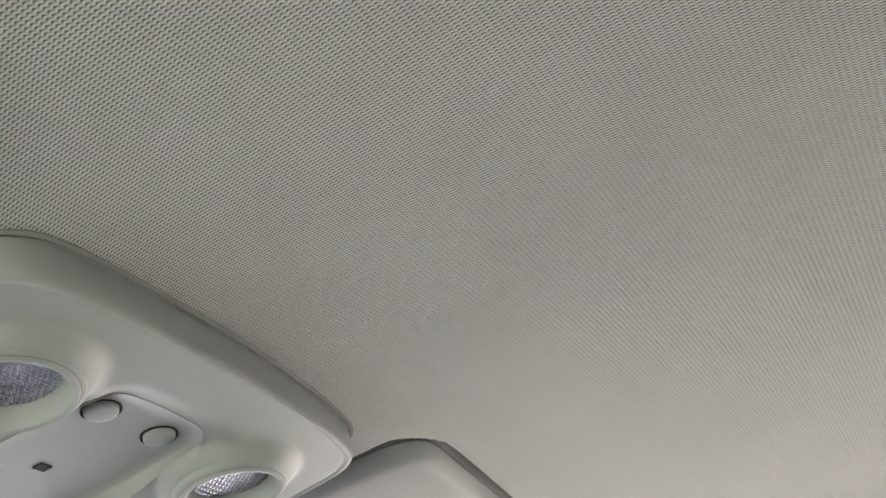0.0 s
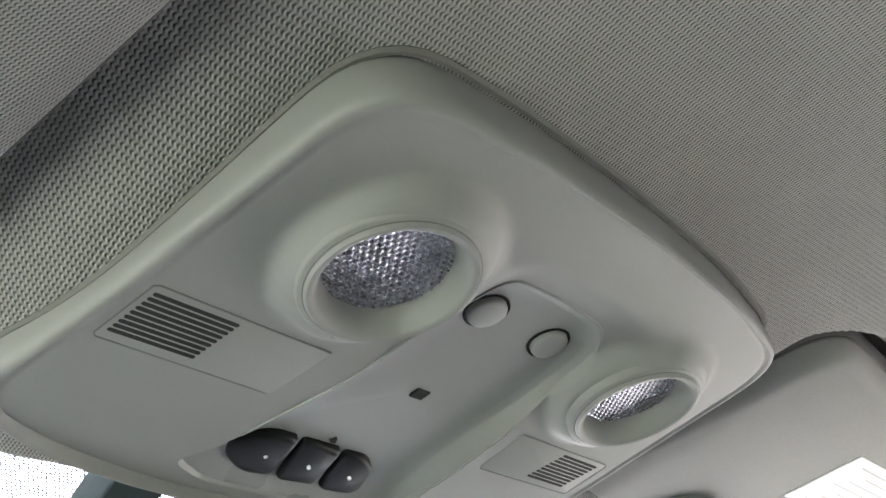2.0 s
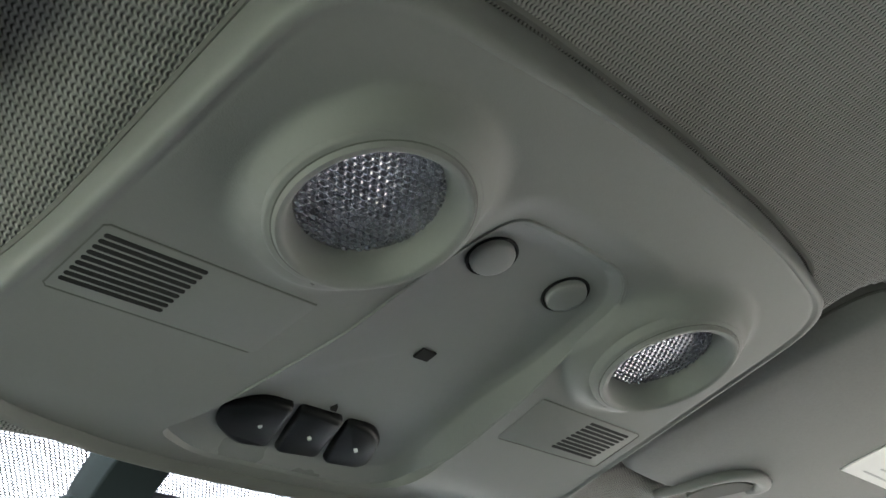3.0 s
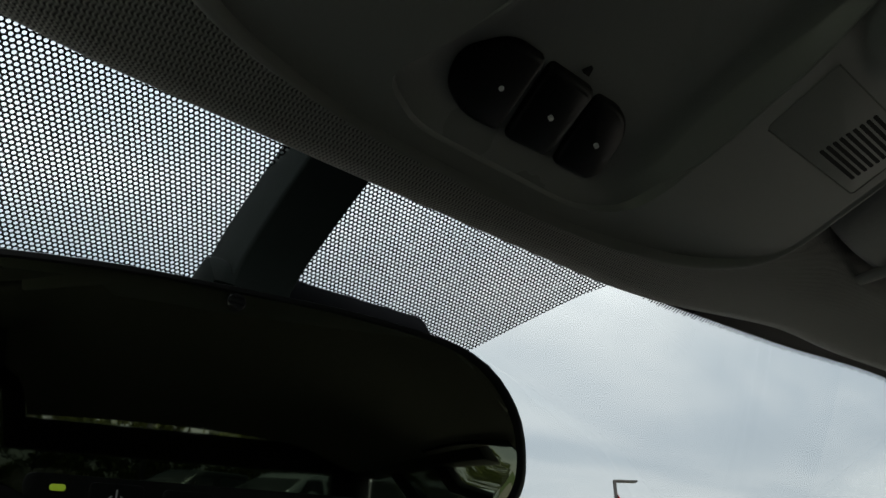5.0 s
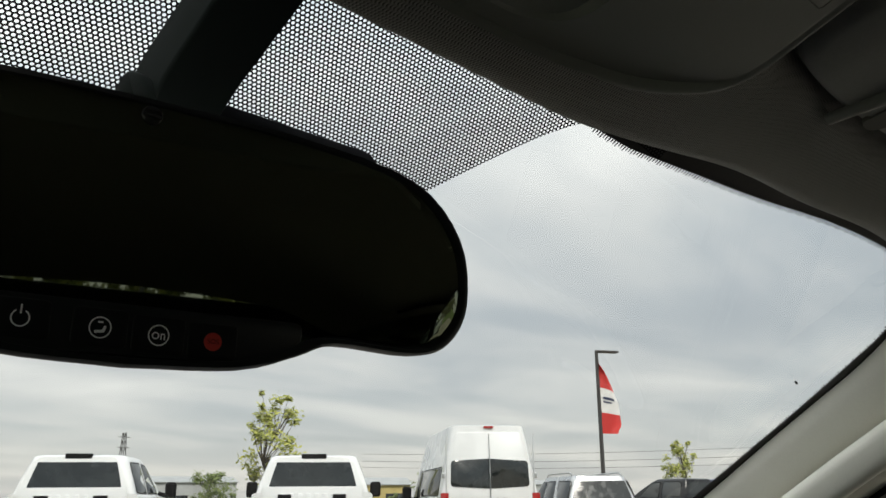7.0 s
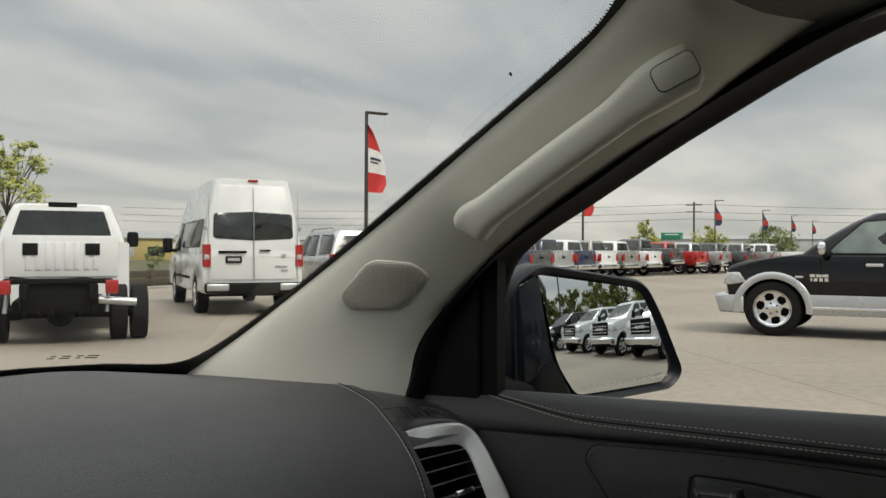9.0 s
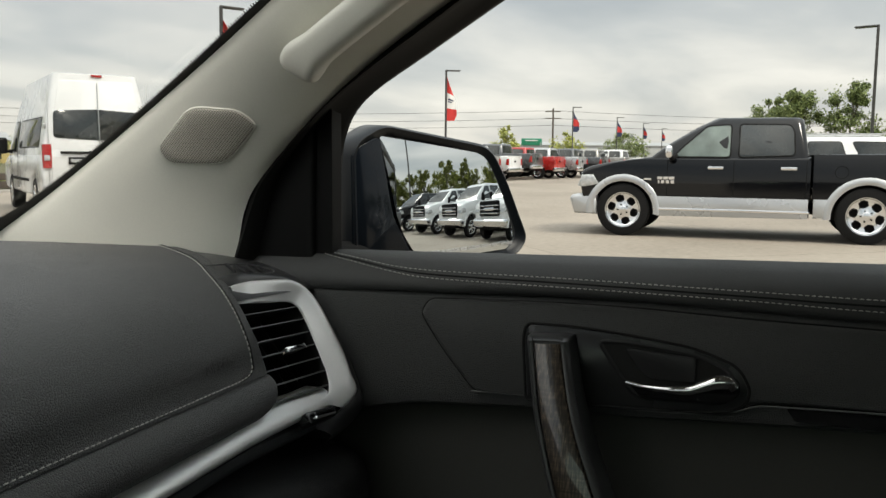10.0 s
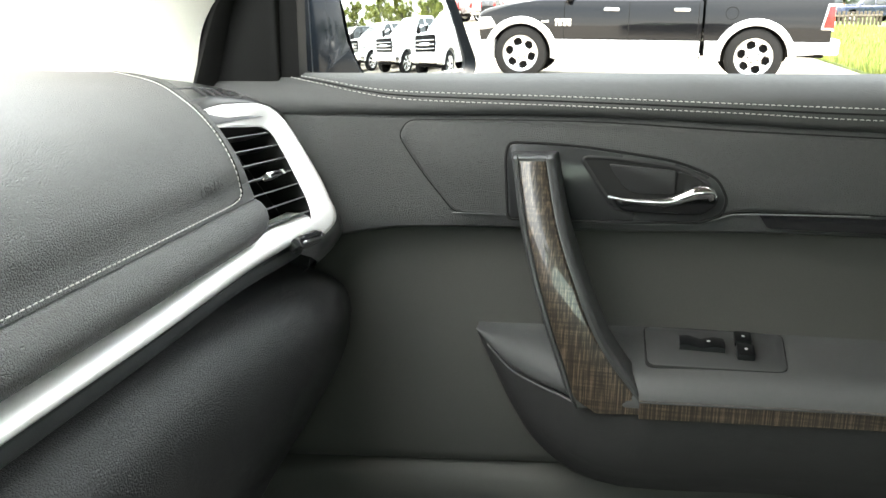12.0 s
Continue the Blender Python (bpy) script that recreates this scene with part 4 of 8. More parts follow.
# slotted covers
for side, sy in ((-1, -0.0048), (1, -0.0012)):
    bm = B()
    poly = rounded([(side * 0.1390, 0.1030 + sy), (side * 0.0635, 0.1035 + sy), (side * 0.0670, 0.1340 + sy), (side * 0.1425, 0.1330 + sy)], 0.003)
    slab(bm, poly, lambda u, v, w: on_console(u, v, w), 0.004, 0.0092, 0.0002)
    cover_ = part("vent_cover", bm, M_CONSOLE, console, "flat slotted cover", 30)
    bm = B()
    edge_ = [(0.0640, 0.1035), (0.1375, 0.1030), (0.1392, 0.1040), (0.1421, 0.1318), (0.1408, 0.1331), (0.0690, 0.1340)]
    tube(bm, [on_console(side * u, v + sy, 0.0091) for u, v in edge_], 0.00036, 6)
    part("cover_gap", bm, M_GAP_SHADE, cover_)
    for k in range(9):
        bm = B()
        y = 0.1070 + sy + 0.00262 * k
        x0 = side * (0.1372 + 0.0003 * k if side < 0 else 0.1340 - 0.0002 * k)
        x1 = side * (0.1035 + 0.0003 * k if side < 0 else 0.1030 - 0.0003 * k)
        slab(bm, rrect(abs(x1 - x0), 0.0016, 0.0008, 3), lambda u, v, w: on_console((x0 + x1) / 2 + u, y + v, w), 0.0085, 0.0094)
        part("slot", bm, M_SLOT, cover_, "", 0)

# sun visors
def visor(side, label, material):
    vis = thing("sun_visor", (side * 0.38, 0.10, 1.54), label, "sun visor")
    poly = rounded([(side * lerp(0.183, 0.196, side > 0), lerp(-0.045, -0.018, side > 0)), (side * 0.50, -0.02), (side * 0.53, 0.0), (side * 0.515, 0.150), (side * lerp(0.25, 0.27, side > 0), 0.172), (side * lerp(0.198, 0.205, side > 0), 0.168)], [lerp(0.055, 0.032, side > 0), 0.05, 0.05, 0.05, 0.04, 0.03], 7)
    b_ = B()

    def on_visor(u, v, w):
        return Vector((u, v, lerp(1.584, 1.602, side > 0) - 0.24 * v - 0.06 * (abs(u) - 0.17) - w))

    slab(b_, poly, on_visor, -0.020, 0.004, 0.011)
    part("visor_pad", b_, material, vis, smooth=60)
    b_ = B()
    tube(b_, [on_visor(u, v, -0.008) for u, v in offset_poly(poly, -0.0002) + offset_poly(poly, -0.0002)[:1]], 0.0009, 6)
    part("edge_seam", b_, M_GAP_SHADE, vis, "fine seam round the edge")
    return vis, on_visor


visor(-1, "fabric covered sun visor folded against the roof", M_VISOR)
pass_visor, on_visor = visor(1, "grey sun visor folded up, with a white warning label", M_VISOR_SMOOTH)
bm = B()
label_poly = [(0.3610, 0.085), (0.3497, 0.025), (0.5095, 0.012), (0.5240, 0.0715)]
slab(bm, label_poly, lambda u, v, w: on_visor(u, v, 0.0042 + w), -0.001, 0.0008)
lab = part("warning_label", bm, M_LABEL, pass_visor, "white printed warning label", 0)
bm = B()
for i in range(7):
    y = 0.052 - 0.0075 * i
    slab(bm, rrect(0.12 - 0.02 * (i % 3), 0.0013, 0.0004, 2), lambda u, v, w: on_visor(0.4380 + u - 0.0015 * i, y + 0.0195 + v - 0.08 * u, 0.0051 + w), 0, 0.0003)
part("label_lines", bm, M_PRINTBAR, lab, "rows of unreadable small print", 0)
# oval pull of the vanity mirror flap
bm = B()
latch = spline([on_visor(u + 0.015, v + 0.006, w) for u, v, w in ((0.268, 0.172, 0.002), (0.268, 0.152, 0.005), (0.276, 0.129, 0.006), (0.2925, 0.1165, 0.006), (0.310, 0.1160, 0.006), (0.3195, 0.1240, 0.005), (0.3200, 0.1330, 0.003))], 40)
tube(bm, latch, [0.0040 + 0.0012 * math.sin(math.pi * k / 40) for k in range(41)], 9, 0.8)
pull_ = part("flap_pull", bm, M_CONSOLE, pass_visor, "curved flap pull", 60)
# dark plate laid on the visor: shade of the finger hollow as colour
bm = B()
slab(bm, rounded([(0.2830, 0.160), (0.2850, 0.141), (0.297, 0.1270), (0.313, 0.1235), (0.3150, 0.131), (0.306, 0.146), (0.296, 0.160)], 0.005), lambda u, v, w: on_visor(u + 0.015, v + 0.006, 0.0045 + w), -0.002, 0.0008)
part("pull_hollow", bm, M_GAP_SHADE, pull_, "dark plate standing for the hollow's shade")


# ---------- rear-view mirror ----------
mirror = thing("rear_view_mirror", (-0.02, 0.33, 1.50), "black self-dimming interior mirror with lit call buttons", "mirror")
mn = Vector((-0.2, -0.975, -0.075)).normalized()
mfr = frame_of(Vector((-0.0362, 0.3165, 1.4485)), mn, (0, 0, 1))


def on_mirror(u, v, w=0.0):
    """u runs across the mirror towards the passenger, w out of its face."""
    return mfr @ Vector((u, v, w))


half = [(0.0, 0.050), (0.06, 0.049), (0.116, 0.041), (0.142, 0.018), (0.147, -0.012), (0.138, -0.030), (0.120, -0.037), (0.082, -0.036), (0.065, -0.042), (0.042, -0.049), (0.0, -0.051)]
shape = spline([(*p, 0) for p in half], 40)
ring = [(p.x, p.y) for p in shape] + [(-p.x, p.y) for p in reversed(shape[1:-1])]
sgn = 1 if on_mirror(1, 0).x > on_mirror(0, 0).x else -1
ring = [(u * sgn, v) for u, v in ring]
bm = B()
rings = []
for k, w in ((0.55, -0.030), (0.80, -0.026), (0.94, -0.017), (1.0, -0.006), (1.0, 0.0), (0.985, 0.0028), (0.955, 0.0030), (0.94, 0.0012)):
    rings.append([on_mirror(u * k if k < 0.9 else u - (1 - k) * 0.11 * (1 if u > 0 else -1) * min(1, abs(u) / 0.06), v * (k if k < 0.9 else 1 - (1 - k) * 1.3), w) for u, v in ring])
loft(bm, rings)
part("mirror_shell", bm, M_BEZEL, mirror, smooth=60)
bm = B()
loft(bm, [[on_mirror(u * 0.965, v * 0.93 + 0.001, 0.0014) for u, v in ring], [on_mirror(u * 0.955, v * 0.92 + 0.001, 0.0020) for u, v in ring]])
part("mirror_glass", bm, M_DIM, mirror, "dark dimmed reflecting glass", 30)
# chin panel with the call buttons
chin = [(0.040, -0.047), (-0.040, -0.047), (-0.066, -0.037), (-0.066, -0.029), (0.066, -0.029), (0.066, -0.037)]
bm = B()
slab(bm, rounded(chin, 0.006), on_mirror, 0.0005, 0.0026, 0.0006)
part("button_strip", bm, M_BEZEL, mirror, "black strip below the glass")


def ringlet(b_, u0, v0, r, t, w=0.0030, n=24, a0=0, a1=360):
    """A printed ring or arc on the mirror's chin."""
    pts = [radians(a0 + (a1 - a0) * i / n) for i in range(n + 1)]
    sheet(b_, [[on_mirror(u0 + sgn * (r + k) * math.cos(a), v0 + (r + k) * math.sin(a), w) for a in pts] for k in (-t / 2, t / 2)])


def bar(b_, u0, v0, w_, h_, turn=0, w=0.0030):
    c, s = math.cos(radians(turn)), math.sin(radians(turn))
    b_.faces.new([b_.verts.new(on_mirror(u0 + sgn * (x * c - y * s), v0 + x * s + y * c, w)) for x, y in ((-w_ / 2, -h_ / 2), (w_ / 2, -h_ / 2), (w_ / 2, h_ / 2), (-w_ / 2, h_ / 2))])


BU = [sgn * u for u in (-0.0356, -0.0102, 0.0100, 0.0300)]
for i, u0 in enumerate(BU):
    dv = (0.0, -0.0007, -0.0015, -0.0020)[i]
    bm = B()
    slab(bm, rrect(0.019, 0.0135, 0.002), lambda u, v, w: on_mirror(u0 + u, dv - 0.0375 + v, w), 0.001, 0.0029, 0.0005)
    b_ob = part("call_button", bm, M_SWITCH, mirror, "small black button with a printed sign")
    bm = B()
    if i == 0:
        ringlet(bm, u0, dv - 0.0375, 0.0028, 0.0005, a0=120, a1=420)
        bar(bm, u0, dv - 0.0345, 0.0006, 0.0032)
    elif i == 1:
        ringlet(bm, u0, dv - 0.0375, 0.0036, 0.0005)
        bar(bm, u0 - sgn * 0.0005, dv - 0.0389, 0.0028, 0.0010, 8)
        bar(bm, u0 + sgn * 0.0013, dv - 0.0380, 0.0010, 0.0024, -18 * sgn)
        bar(bm, u0, dv - 0.0356, 0.0018, 0.0007)
    elif i == 2:
        ringlet(bm, u0, dv - 0.0375, 0.0036, 0.0005)
        ringlet(bm, u0 - sgn * 0.0011, dv - 0.0377, 0.0011, 0.0005)
        bar(bm, u0 + sgn * 0.0009, dv - 0.0380, 0.0005, 0.0022)
        bar(bm, u0 + sgn * 0.0021, dv - 0.0382, 0.0005, 0.0018)
        bar(bm, u0 + sgn * 0.0015, dv - 0.0370, 0.0012, 0.0005)
    else:
        slab(bm, circle(0.0034, 24), lambda u, v, w: on_mirror(u0 + u, dv - 0.0375 + v, w), 0.0025, 0.0031)
    part("button_sign", bm, M_RED_INK if i == 3 else M_MARK, b_ob, "red disc" if i == 3 else "white printed sign", 0)
    if i == 3:
        lm = mfr @ Matrix.Translation((u0, dv - 0.0375, 0.0033)) @ (Matrix.Identity(4) if sgn > 0 else Matrix.Identity(4))
        lettering("button_letters", "SOS", 0.0026, lm, M_SLOT, b_ob, "dark letters", 0.00005)
bm = B()
slab(bm, rrect(0.0052, 0.0022, 0.001), lambda u, v, w: on_mirror(-0.0550 * sgn + u, -0.0335 + v, w), 0.001, 0.0032, 0.0004)
m_led, nt_, p_, _ = base_mat("green_indicator")
p_.inputs["Base Color"].default_value = (0.25, 0.45, 0.02, 1)
p_.inputs["Emission Color"].default_value = (0.45, 0.62, 0.04, 1)
p_.inputs["Emission Strength"].default_value = 0.10
part("indicator_light", bm, m_led, mirror, "small lit yellow-green indicator")
bm = B()
slab(bm, circle(0.004, 16), lambda u, v, w: on_mirror(sgn * -0.001 + u, 0.043 + v, w), 0.0015, 0.0028, 0.0006)
part("light_sensor", bm, M_GLOSSBLK, mirror, "round light sensor")
# arm from the roof to the mirror, and the box behind the glass
bm = B()
arm = spline([(-0.014, 0.345, 1.485), (-0.011, 0.350, 1.520), (0.004, 0.338, 1.560), (0.018, 0.312, 1.600)], 14)
rings = []
for i, p in enumerate(arm):
    w_ = lerp(0.0135, 0.0195, i / 14)
    rings.append([p + Vector((u * w_ / 0.02, v * 0.8, v * 0.6)) for u, v in rrect(0.04, 0.030, 0.0022)])
loft(bm, rings)
part("arm", bm, M_STEM, mirror, "dark plastic arm", 50)
bm = B()
loft(bm, [[Vector((-0.016 + u, 0.346 + v * 0.3, 1.512 + v)) for u, v in rrect(s, 0.022, 0.005)] for s in (0.028, 0.028)])
box(bm, (-0.030, 0.350, 1.512), (0.014, 0.024, 0.020), 0.005, Euler((radians(-30), 0, 0)).to_matrix())
part("cable_cover", bm, M_STEM, mirror)
bm = B()
box(bm, (0.063, 0.376, 1.5155), (0.104, 0.044, 0.026), 0.006, Euler((radians(-31), 0, radians(-2))).to_matrix())
part("sensor_box", bm, pbr("sensor_grey", (0.004, 0.004, 0.005), 0.9, spec=0.04), mirror, "dark sensor housing on the glass")


# ---------- dashboard ----------
dash = thing("dashboard", (0.0, 0.6, 0.70), "black leather dashboard with pale stitching and satin silver trim", "dashboard")
PAD = spline([(0.3905, 1.0608), (0.3922, 1.0640), (0.3955, 1.0720), (0.402, 1.092), (0.424, 1.116), (0.462, 1.134), (0.525, 1.1445), (0.64, 1.147), (0.78, 1.142), (0.90, 1.130), (0.97, 1.115)], 60)
PAD_END = spline([(x, 0) for x in (0.564, 0.5665, 0.5675, 0.5655, 0.5760, 0.6050, 0.662, 0.716, 0.728, 0.705, 0.69)], 60)
PAD_SEAM = spline([(x, 0) for x in (0.5365, 0.5440, 0.5500, 0.5520, 0.5640, 0.5900, 0.640, 0.706, 0.718)], 48)
BAND = spline([(0.394, 1.0600), (0.3880, 1.0600), (0.3842, 1.0583), (0.3785, 1.0535), (0.3742, 1.046), (0.3738, 1.039), (0.380, 1.032), (0.395, 1.030)], 42)
BAND_END = spline([(x, 0) for x in (0.563, 0.5632, 0.5630, 0.5600, 0.5540, 0.5430, 0.528, 0.515)], 42)


def pad_point(v, x, drop=0.0):
    p = PAD[v]
    rise = 0.026 * step(0.55, 0.85, p.x) * (1 - step(0.50, 0.72, x))
    return Vector((x, p.x + drop * 0.5, p.y - drop + rise))


bm = B()
rows = []
for v in range(61):
    xe = PAD_END[v].x
    row = [pad_point(v, lerp(-0.74, 0.2, k / 20)) for k in range(21)] + [pad_point(v, lerp(0.2, xe, k / 24)) for k in range(1, 25)]
    row += [pad_point(v, xe + 0.0022, 0.0008), pad_point(v, xe + 0.0040, 0.0035), pad_point(v, xe + 0.0046, 0.010), pad_point(v, xe + 0.0036, 0.032)]
    rows.append(row)
sheet(bm, rows)
pad = part("dash_pad", bm, M_LEATHER, dash, "grained black leather upper pad", 60)
# rolled front edge below the seam
bm = B()
rows = []
for p, e_ in zip(BAND, BAND_END):
    rows.append([Vector((lerp(-0.74, e_.x, k / 40), p.x, p.y)) for k in range(41)] + [Vector((e_.x + dx, p.x + dy, p.y)) for dx, dy in ((0.003, 0.0010), (0.0055, 0.004), (0.0065, 0.010), (0.006, 0.03))])
sheet(bm, rows)
part("pad_edge", bm, M_LEATHER, dash, "rolled grained leather front edge", 60)
# seam along the pad's lower edge, round the corner and up over the top
seam = [pad_point(5, lerp(-0.2, 0.522, k / 30)) for k in range(31)]
corner = [pad_point(v, PAD_SEAM[v].x) for v in range(6, 47)]
line = spline(seam[-2:] + [Vector((0.5335, 0.3921, 1.0636)), Vector((0.5415, 0.3925, 1.0648)), Vector((0.5470, 0.3935, 1.0675))] + corner[4:6], 20)
line = [p + Vector((0.0003, -0.0009, 0.0006)) for p in seam[:-2] + line[:-1] + corner[5:]]
bm = B()
stitches(bm, line, (0, -0.7, 0.7), 0.0036, 0.0013, 0.00052)
part("seam_stitching", bm, M_STITCH, pad, "pale sewn thread", 60)
bm = B()
tube(bm, [p + Vector((0.0030 if i > 32 else 0.0, 0.0009 + 0.0016 * step(36, 30, i), 0.0002 - 0.0024 * step(36, 30, i))) for i, p in enumerate(line)], 0.0010, 6)
part("seam_fold", bm, M_SLOT, pad)
fr = frame_of((0.5090, 0.3962, 1.0805), (0, -0.95, 0.30), (0, 0.30, 0.95))
lettering("airbag_lettering", "AIRBAG", 0.0100, fr @ Matrix.Rotation(radians(2), 4, "Z"), M_LEATHER, pad, "embossed letters", 0.0004)

# side air vent in its silver frame
vn = Vector((0, -0.83, 0.557))


def on_vent(x, z, w=0.0):
    return Vector((x, 0.397 + 0.67 * (z - 1.075), z)) + vn * (w - 0.006)


# inner edge, outer edge and dark surround, from under the pad over the top, down the door side and back
V_EDGE = spline([(0.560, 1.1200), (0.600, 1.1155), (0.632, 1.1113), (0.6600, 1.1075), (0.6705, 1.1000), (0.6695, 1.0868), (0.6658, 1.073), (0.6608, 1.0573), (0.6559, 1.0447), (0.6474, 1.0345), (0.6359, 1.0300), (0.605, 1.0308), (0.5727, 1.0328), (0.535, 1.0350)], 91)
V_RIDGE = spline([(0.560, 1.1352), (0.600, 1.1325), (0.640, 1.1285), (0.6742, 1.1230), (0.6955, 1.1150), (0.7035, 1.1020), (0.7030, 1.0786), (0.7000, 1.0537), (0.6922, 1.037), (0.6850, 1.0264), (0.6690, 1.0172), (0.6385, 1.0150), (0.600, 1.0155), (0.560, 1.0190)], 91)
V_BEZEL = spline([(0.560, 1.1475), (0.6012, 1.1440), (0.6427, 1.1390), (0.6755, 1.1310), (0.6970, 1.1200), (0.7105, 1.1060), (0.7135, 1.0800), (0.7115, 1.0537), (0.7050, 1.0340), (0.6965, 1.0170), (0.6850, 1.0060), (0.6600, 1.0010), (0.625, 1.0005), (0.580, 1.0020)], 91)
silver, dark = [], []
for k, (e_, r_, z_) in enumerate(zip(V_EDGE, V_RIDGE, V_BEZEL)):
    lift_ = 0.005 * step(6, 24, k) * (1 - step(62, 74, k)) - 0.006 * step(66, 84, k) - 0.004 * (1 - step(0, 9, k))
    sink = 0.020 * (1 - step(0, 10, k)) + 0.012 * step(68, 80, k)
    r_ = r_.lerp(e_, 0.24 * step(18, 30, k) * (1 - step(58, 68, k)))
    silver.append([on_vent(q_.x, q_.y, w_ - sink * 0.8 * (k < 20)) for q_, w_ in (
        (e_, -0.0014), (e_.lerp(r_, 0.03), -0.0004), (e_.lerp(r_, 0.08), 0.0), (e_.lerp(r_, 0.34), 0.0010 + lift_ * 0.25), (e_.lerp(r_, 0.60), 0.0020 + lift_ * 0.62), (e_.lerp(r_, 0.78), 0.0030 + lift_ * 0.95), (e_.lerp(r_, 0.88), 0.0032 + lift_),
        (e_.lerp(r_, 0.96), 0.0020 + lift_ * 0.9), (r_, -0.0010 + lift_ * 0.70), (r_, -0.012))])
    dark.append([on_vent(q_.x, q_.y, w_ - sink) for q_, w_ in ((r_, -0.0040 + lift_ * 0.6), (r_.lerp(z_, 0.10), -0.0022 + lift_ * 0.7), (r_.lerp(z_, 0.55), -0.0012 + lift_ * 0.6), (r_.lerp(z_, 0.88), -0.0040 + lift_ * 0.4), (z_, -0.0095 + lift_ * 0.2), (z_.lerp(r_, -0.03), -0.030))])
bm = B()
loft(bm, silver[6:76], False, False)
vent = part("side_vent", bm, M_SILVER, dash, "satin silver vent frame", 60)
bm = B()
loft(bm, dark[:82], False, False)
endp = part("end_panel", bm, pbr("end_panel_plastic", (0.040, 0.041, 0.042), 0.32, var=0.1, bump=0.1), dash, "smooth dark panel round the vent", 60)
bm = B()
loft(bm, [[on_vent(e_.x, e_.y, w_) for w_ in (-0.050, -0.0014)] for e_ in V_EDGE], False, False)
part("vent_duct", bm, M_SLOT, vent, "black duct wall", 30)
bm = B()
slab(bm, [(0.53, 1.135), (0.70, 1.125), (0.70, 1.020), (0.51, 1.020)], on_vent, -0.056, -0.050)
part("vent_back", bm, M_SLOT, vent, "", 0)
for k in range(7):
    t_ = k / 6
    xa, za = lerp(0.572, 0.532, t_), lerp(1.1088, 1.0445, t_)
    xb, zb = (0.6690, 0.6690, 0.6665, 0.6645, 0.6615, 0.6570, 0.6500)[k], lerp(1.1018, 1.0360, t_)
    bm = B()
    rings = []
    for x_, z_ in ((xa, za), (xb, zb)):
        f_ = on_vent(x_, z_, -0.0025)
        rings.append([f_ + Vector(q_) for q_ in ((0, -0.0008, 0.0003), (0, 0.0002, 0.0011), (0, 0.020, -0.0060), (0, 0.020, -0.0072), (0, 0.0002, -0.0003))])
    loft(bm, rings)
    part("vent_slat", bm, M_SLAT, vent, "", 30)
# upright vanes behind the slats
for k in range(4):
    bm = B()
    x_ = 0.590 + 0.020 * k
    slab(bm, rrect(0.0014, 0.066, 0.0005, 2), lambda u, v, w: on_vent(x_ + u - 0.10 * v, 1.072 + v, w), -0.046, -0.030)
    part("vent_vane", bm, M_HARD, vent, "", 0)
bm = B()
slab(bm, rounded([(0.6150, 1.0748), (0.6460, 1.0726), (0.6460, 1.0682), (0.6150, 1.0704)], 0.0010, 3), on_vent, -0.006, 0.0012, 0.0010)
tab = part("vent_tab", bm, M_CHROME, vent, "bright sliding tab")
bm = B()
slab(bm, rounded([(0.6200, 1.0728), (0.6405, 1.0714), (0.6405, 1.0698), (0.6200, 1.0712)], 0.0005, 3), on_vent, 0.0008, 0.0016, 0.0002)
part("tab_grip", bm, M_GLOSSBLK, tab, "black grip line")
# thumbwheel in its slot at the corner of the frame
bm = B()
WHEEL = [(0.5820, 1.0262), (0.6240, 1.0205), (0.6210, 1.0135), (0.5800, 1.0172)]
bm = B()
slab(bm, rounded(WHEEL, 0.0028, 3), on_vent, -0.004, 0.0072, 0.001)
slot_ = part("wheel_slot", bm, M_GLOSSBLK, vent, "dark slot of the thumbwheel", 50)
wc = Vector((0.6030, 1.0196))
for h_, z0, w_, m_, lab_ in ((0.0165, -0.0022, 0.0098, M_CHROME, "bright edge of the wheel"), (0.0175, 0.0008, 0.0108, M_GLOSSBLK, "ribbed black wheel")):
    bm = B()
    slab(bm, rounded([(wc.x - h_, wc.y + z0 + 0.0034), (wc.x + h_, wc.y + z0 - 0.0008), (wc.x + h_, wc.y + z0 - 0.0028), (wc.x - h_, wc.y + z0 + 0.0012)], 0.0009, 3), on_vent, 0.001, w_, 0.0010, 0.0008)
    part("vent_thumbwheel", bm, m_, slot_, lab_, 50)

# demister louvres let into the end panel's top
bm = B()
rows = []
for v in range(25, 60):
    p = PAD[v]
    xe = PAD_END[v].x
    rows.append([Vector((lerp(xe + 0.001, max(0.742, xe + 0.02), k / 8), p.x - 0.004 * math.sin(math.pi * k / 8), p.y - 0.0035 - 0.010 * (k / 8) ** 1.6)) for k in range(9)])
sheet(bm, rows)
part("end_panel_top", bm, pbr("end_top_plastic", (0.040, 0.041, 0.042), 0.32, var=0.1, bump=0.1), endp, "", 60)
bm = B()
dem = spline([(0.612, 0.486, 1.1400), (0.640, 0.478, 1.1385), (0.668, 0.462, 1.1345), (0.676, 0.450, 1.1300), (0.664, 0.446, 1.1290), (0.636, 0.452, 1.1320)], 40)
tube(bm, dem, 0.0009, 6)
part("demister_rim", bm, M_GRIPBLK, endp, "fine raised rim of the window demister", 60)
for k in range(4):
    bm = B()
    c = Vector((0.630 + 0.011 * k, 0.4665 - 0.0035 * k, 1.1368 - 0.0018 * k))
    box(bm, c, (0.0022, 0.020, 0.003), 0.0008, Euler((radians(16), 0, radians(-30))).to_matrix())
    part("demister_slat", bm, M_HARD, endp, "", 30)

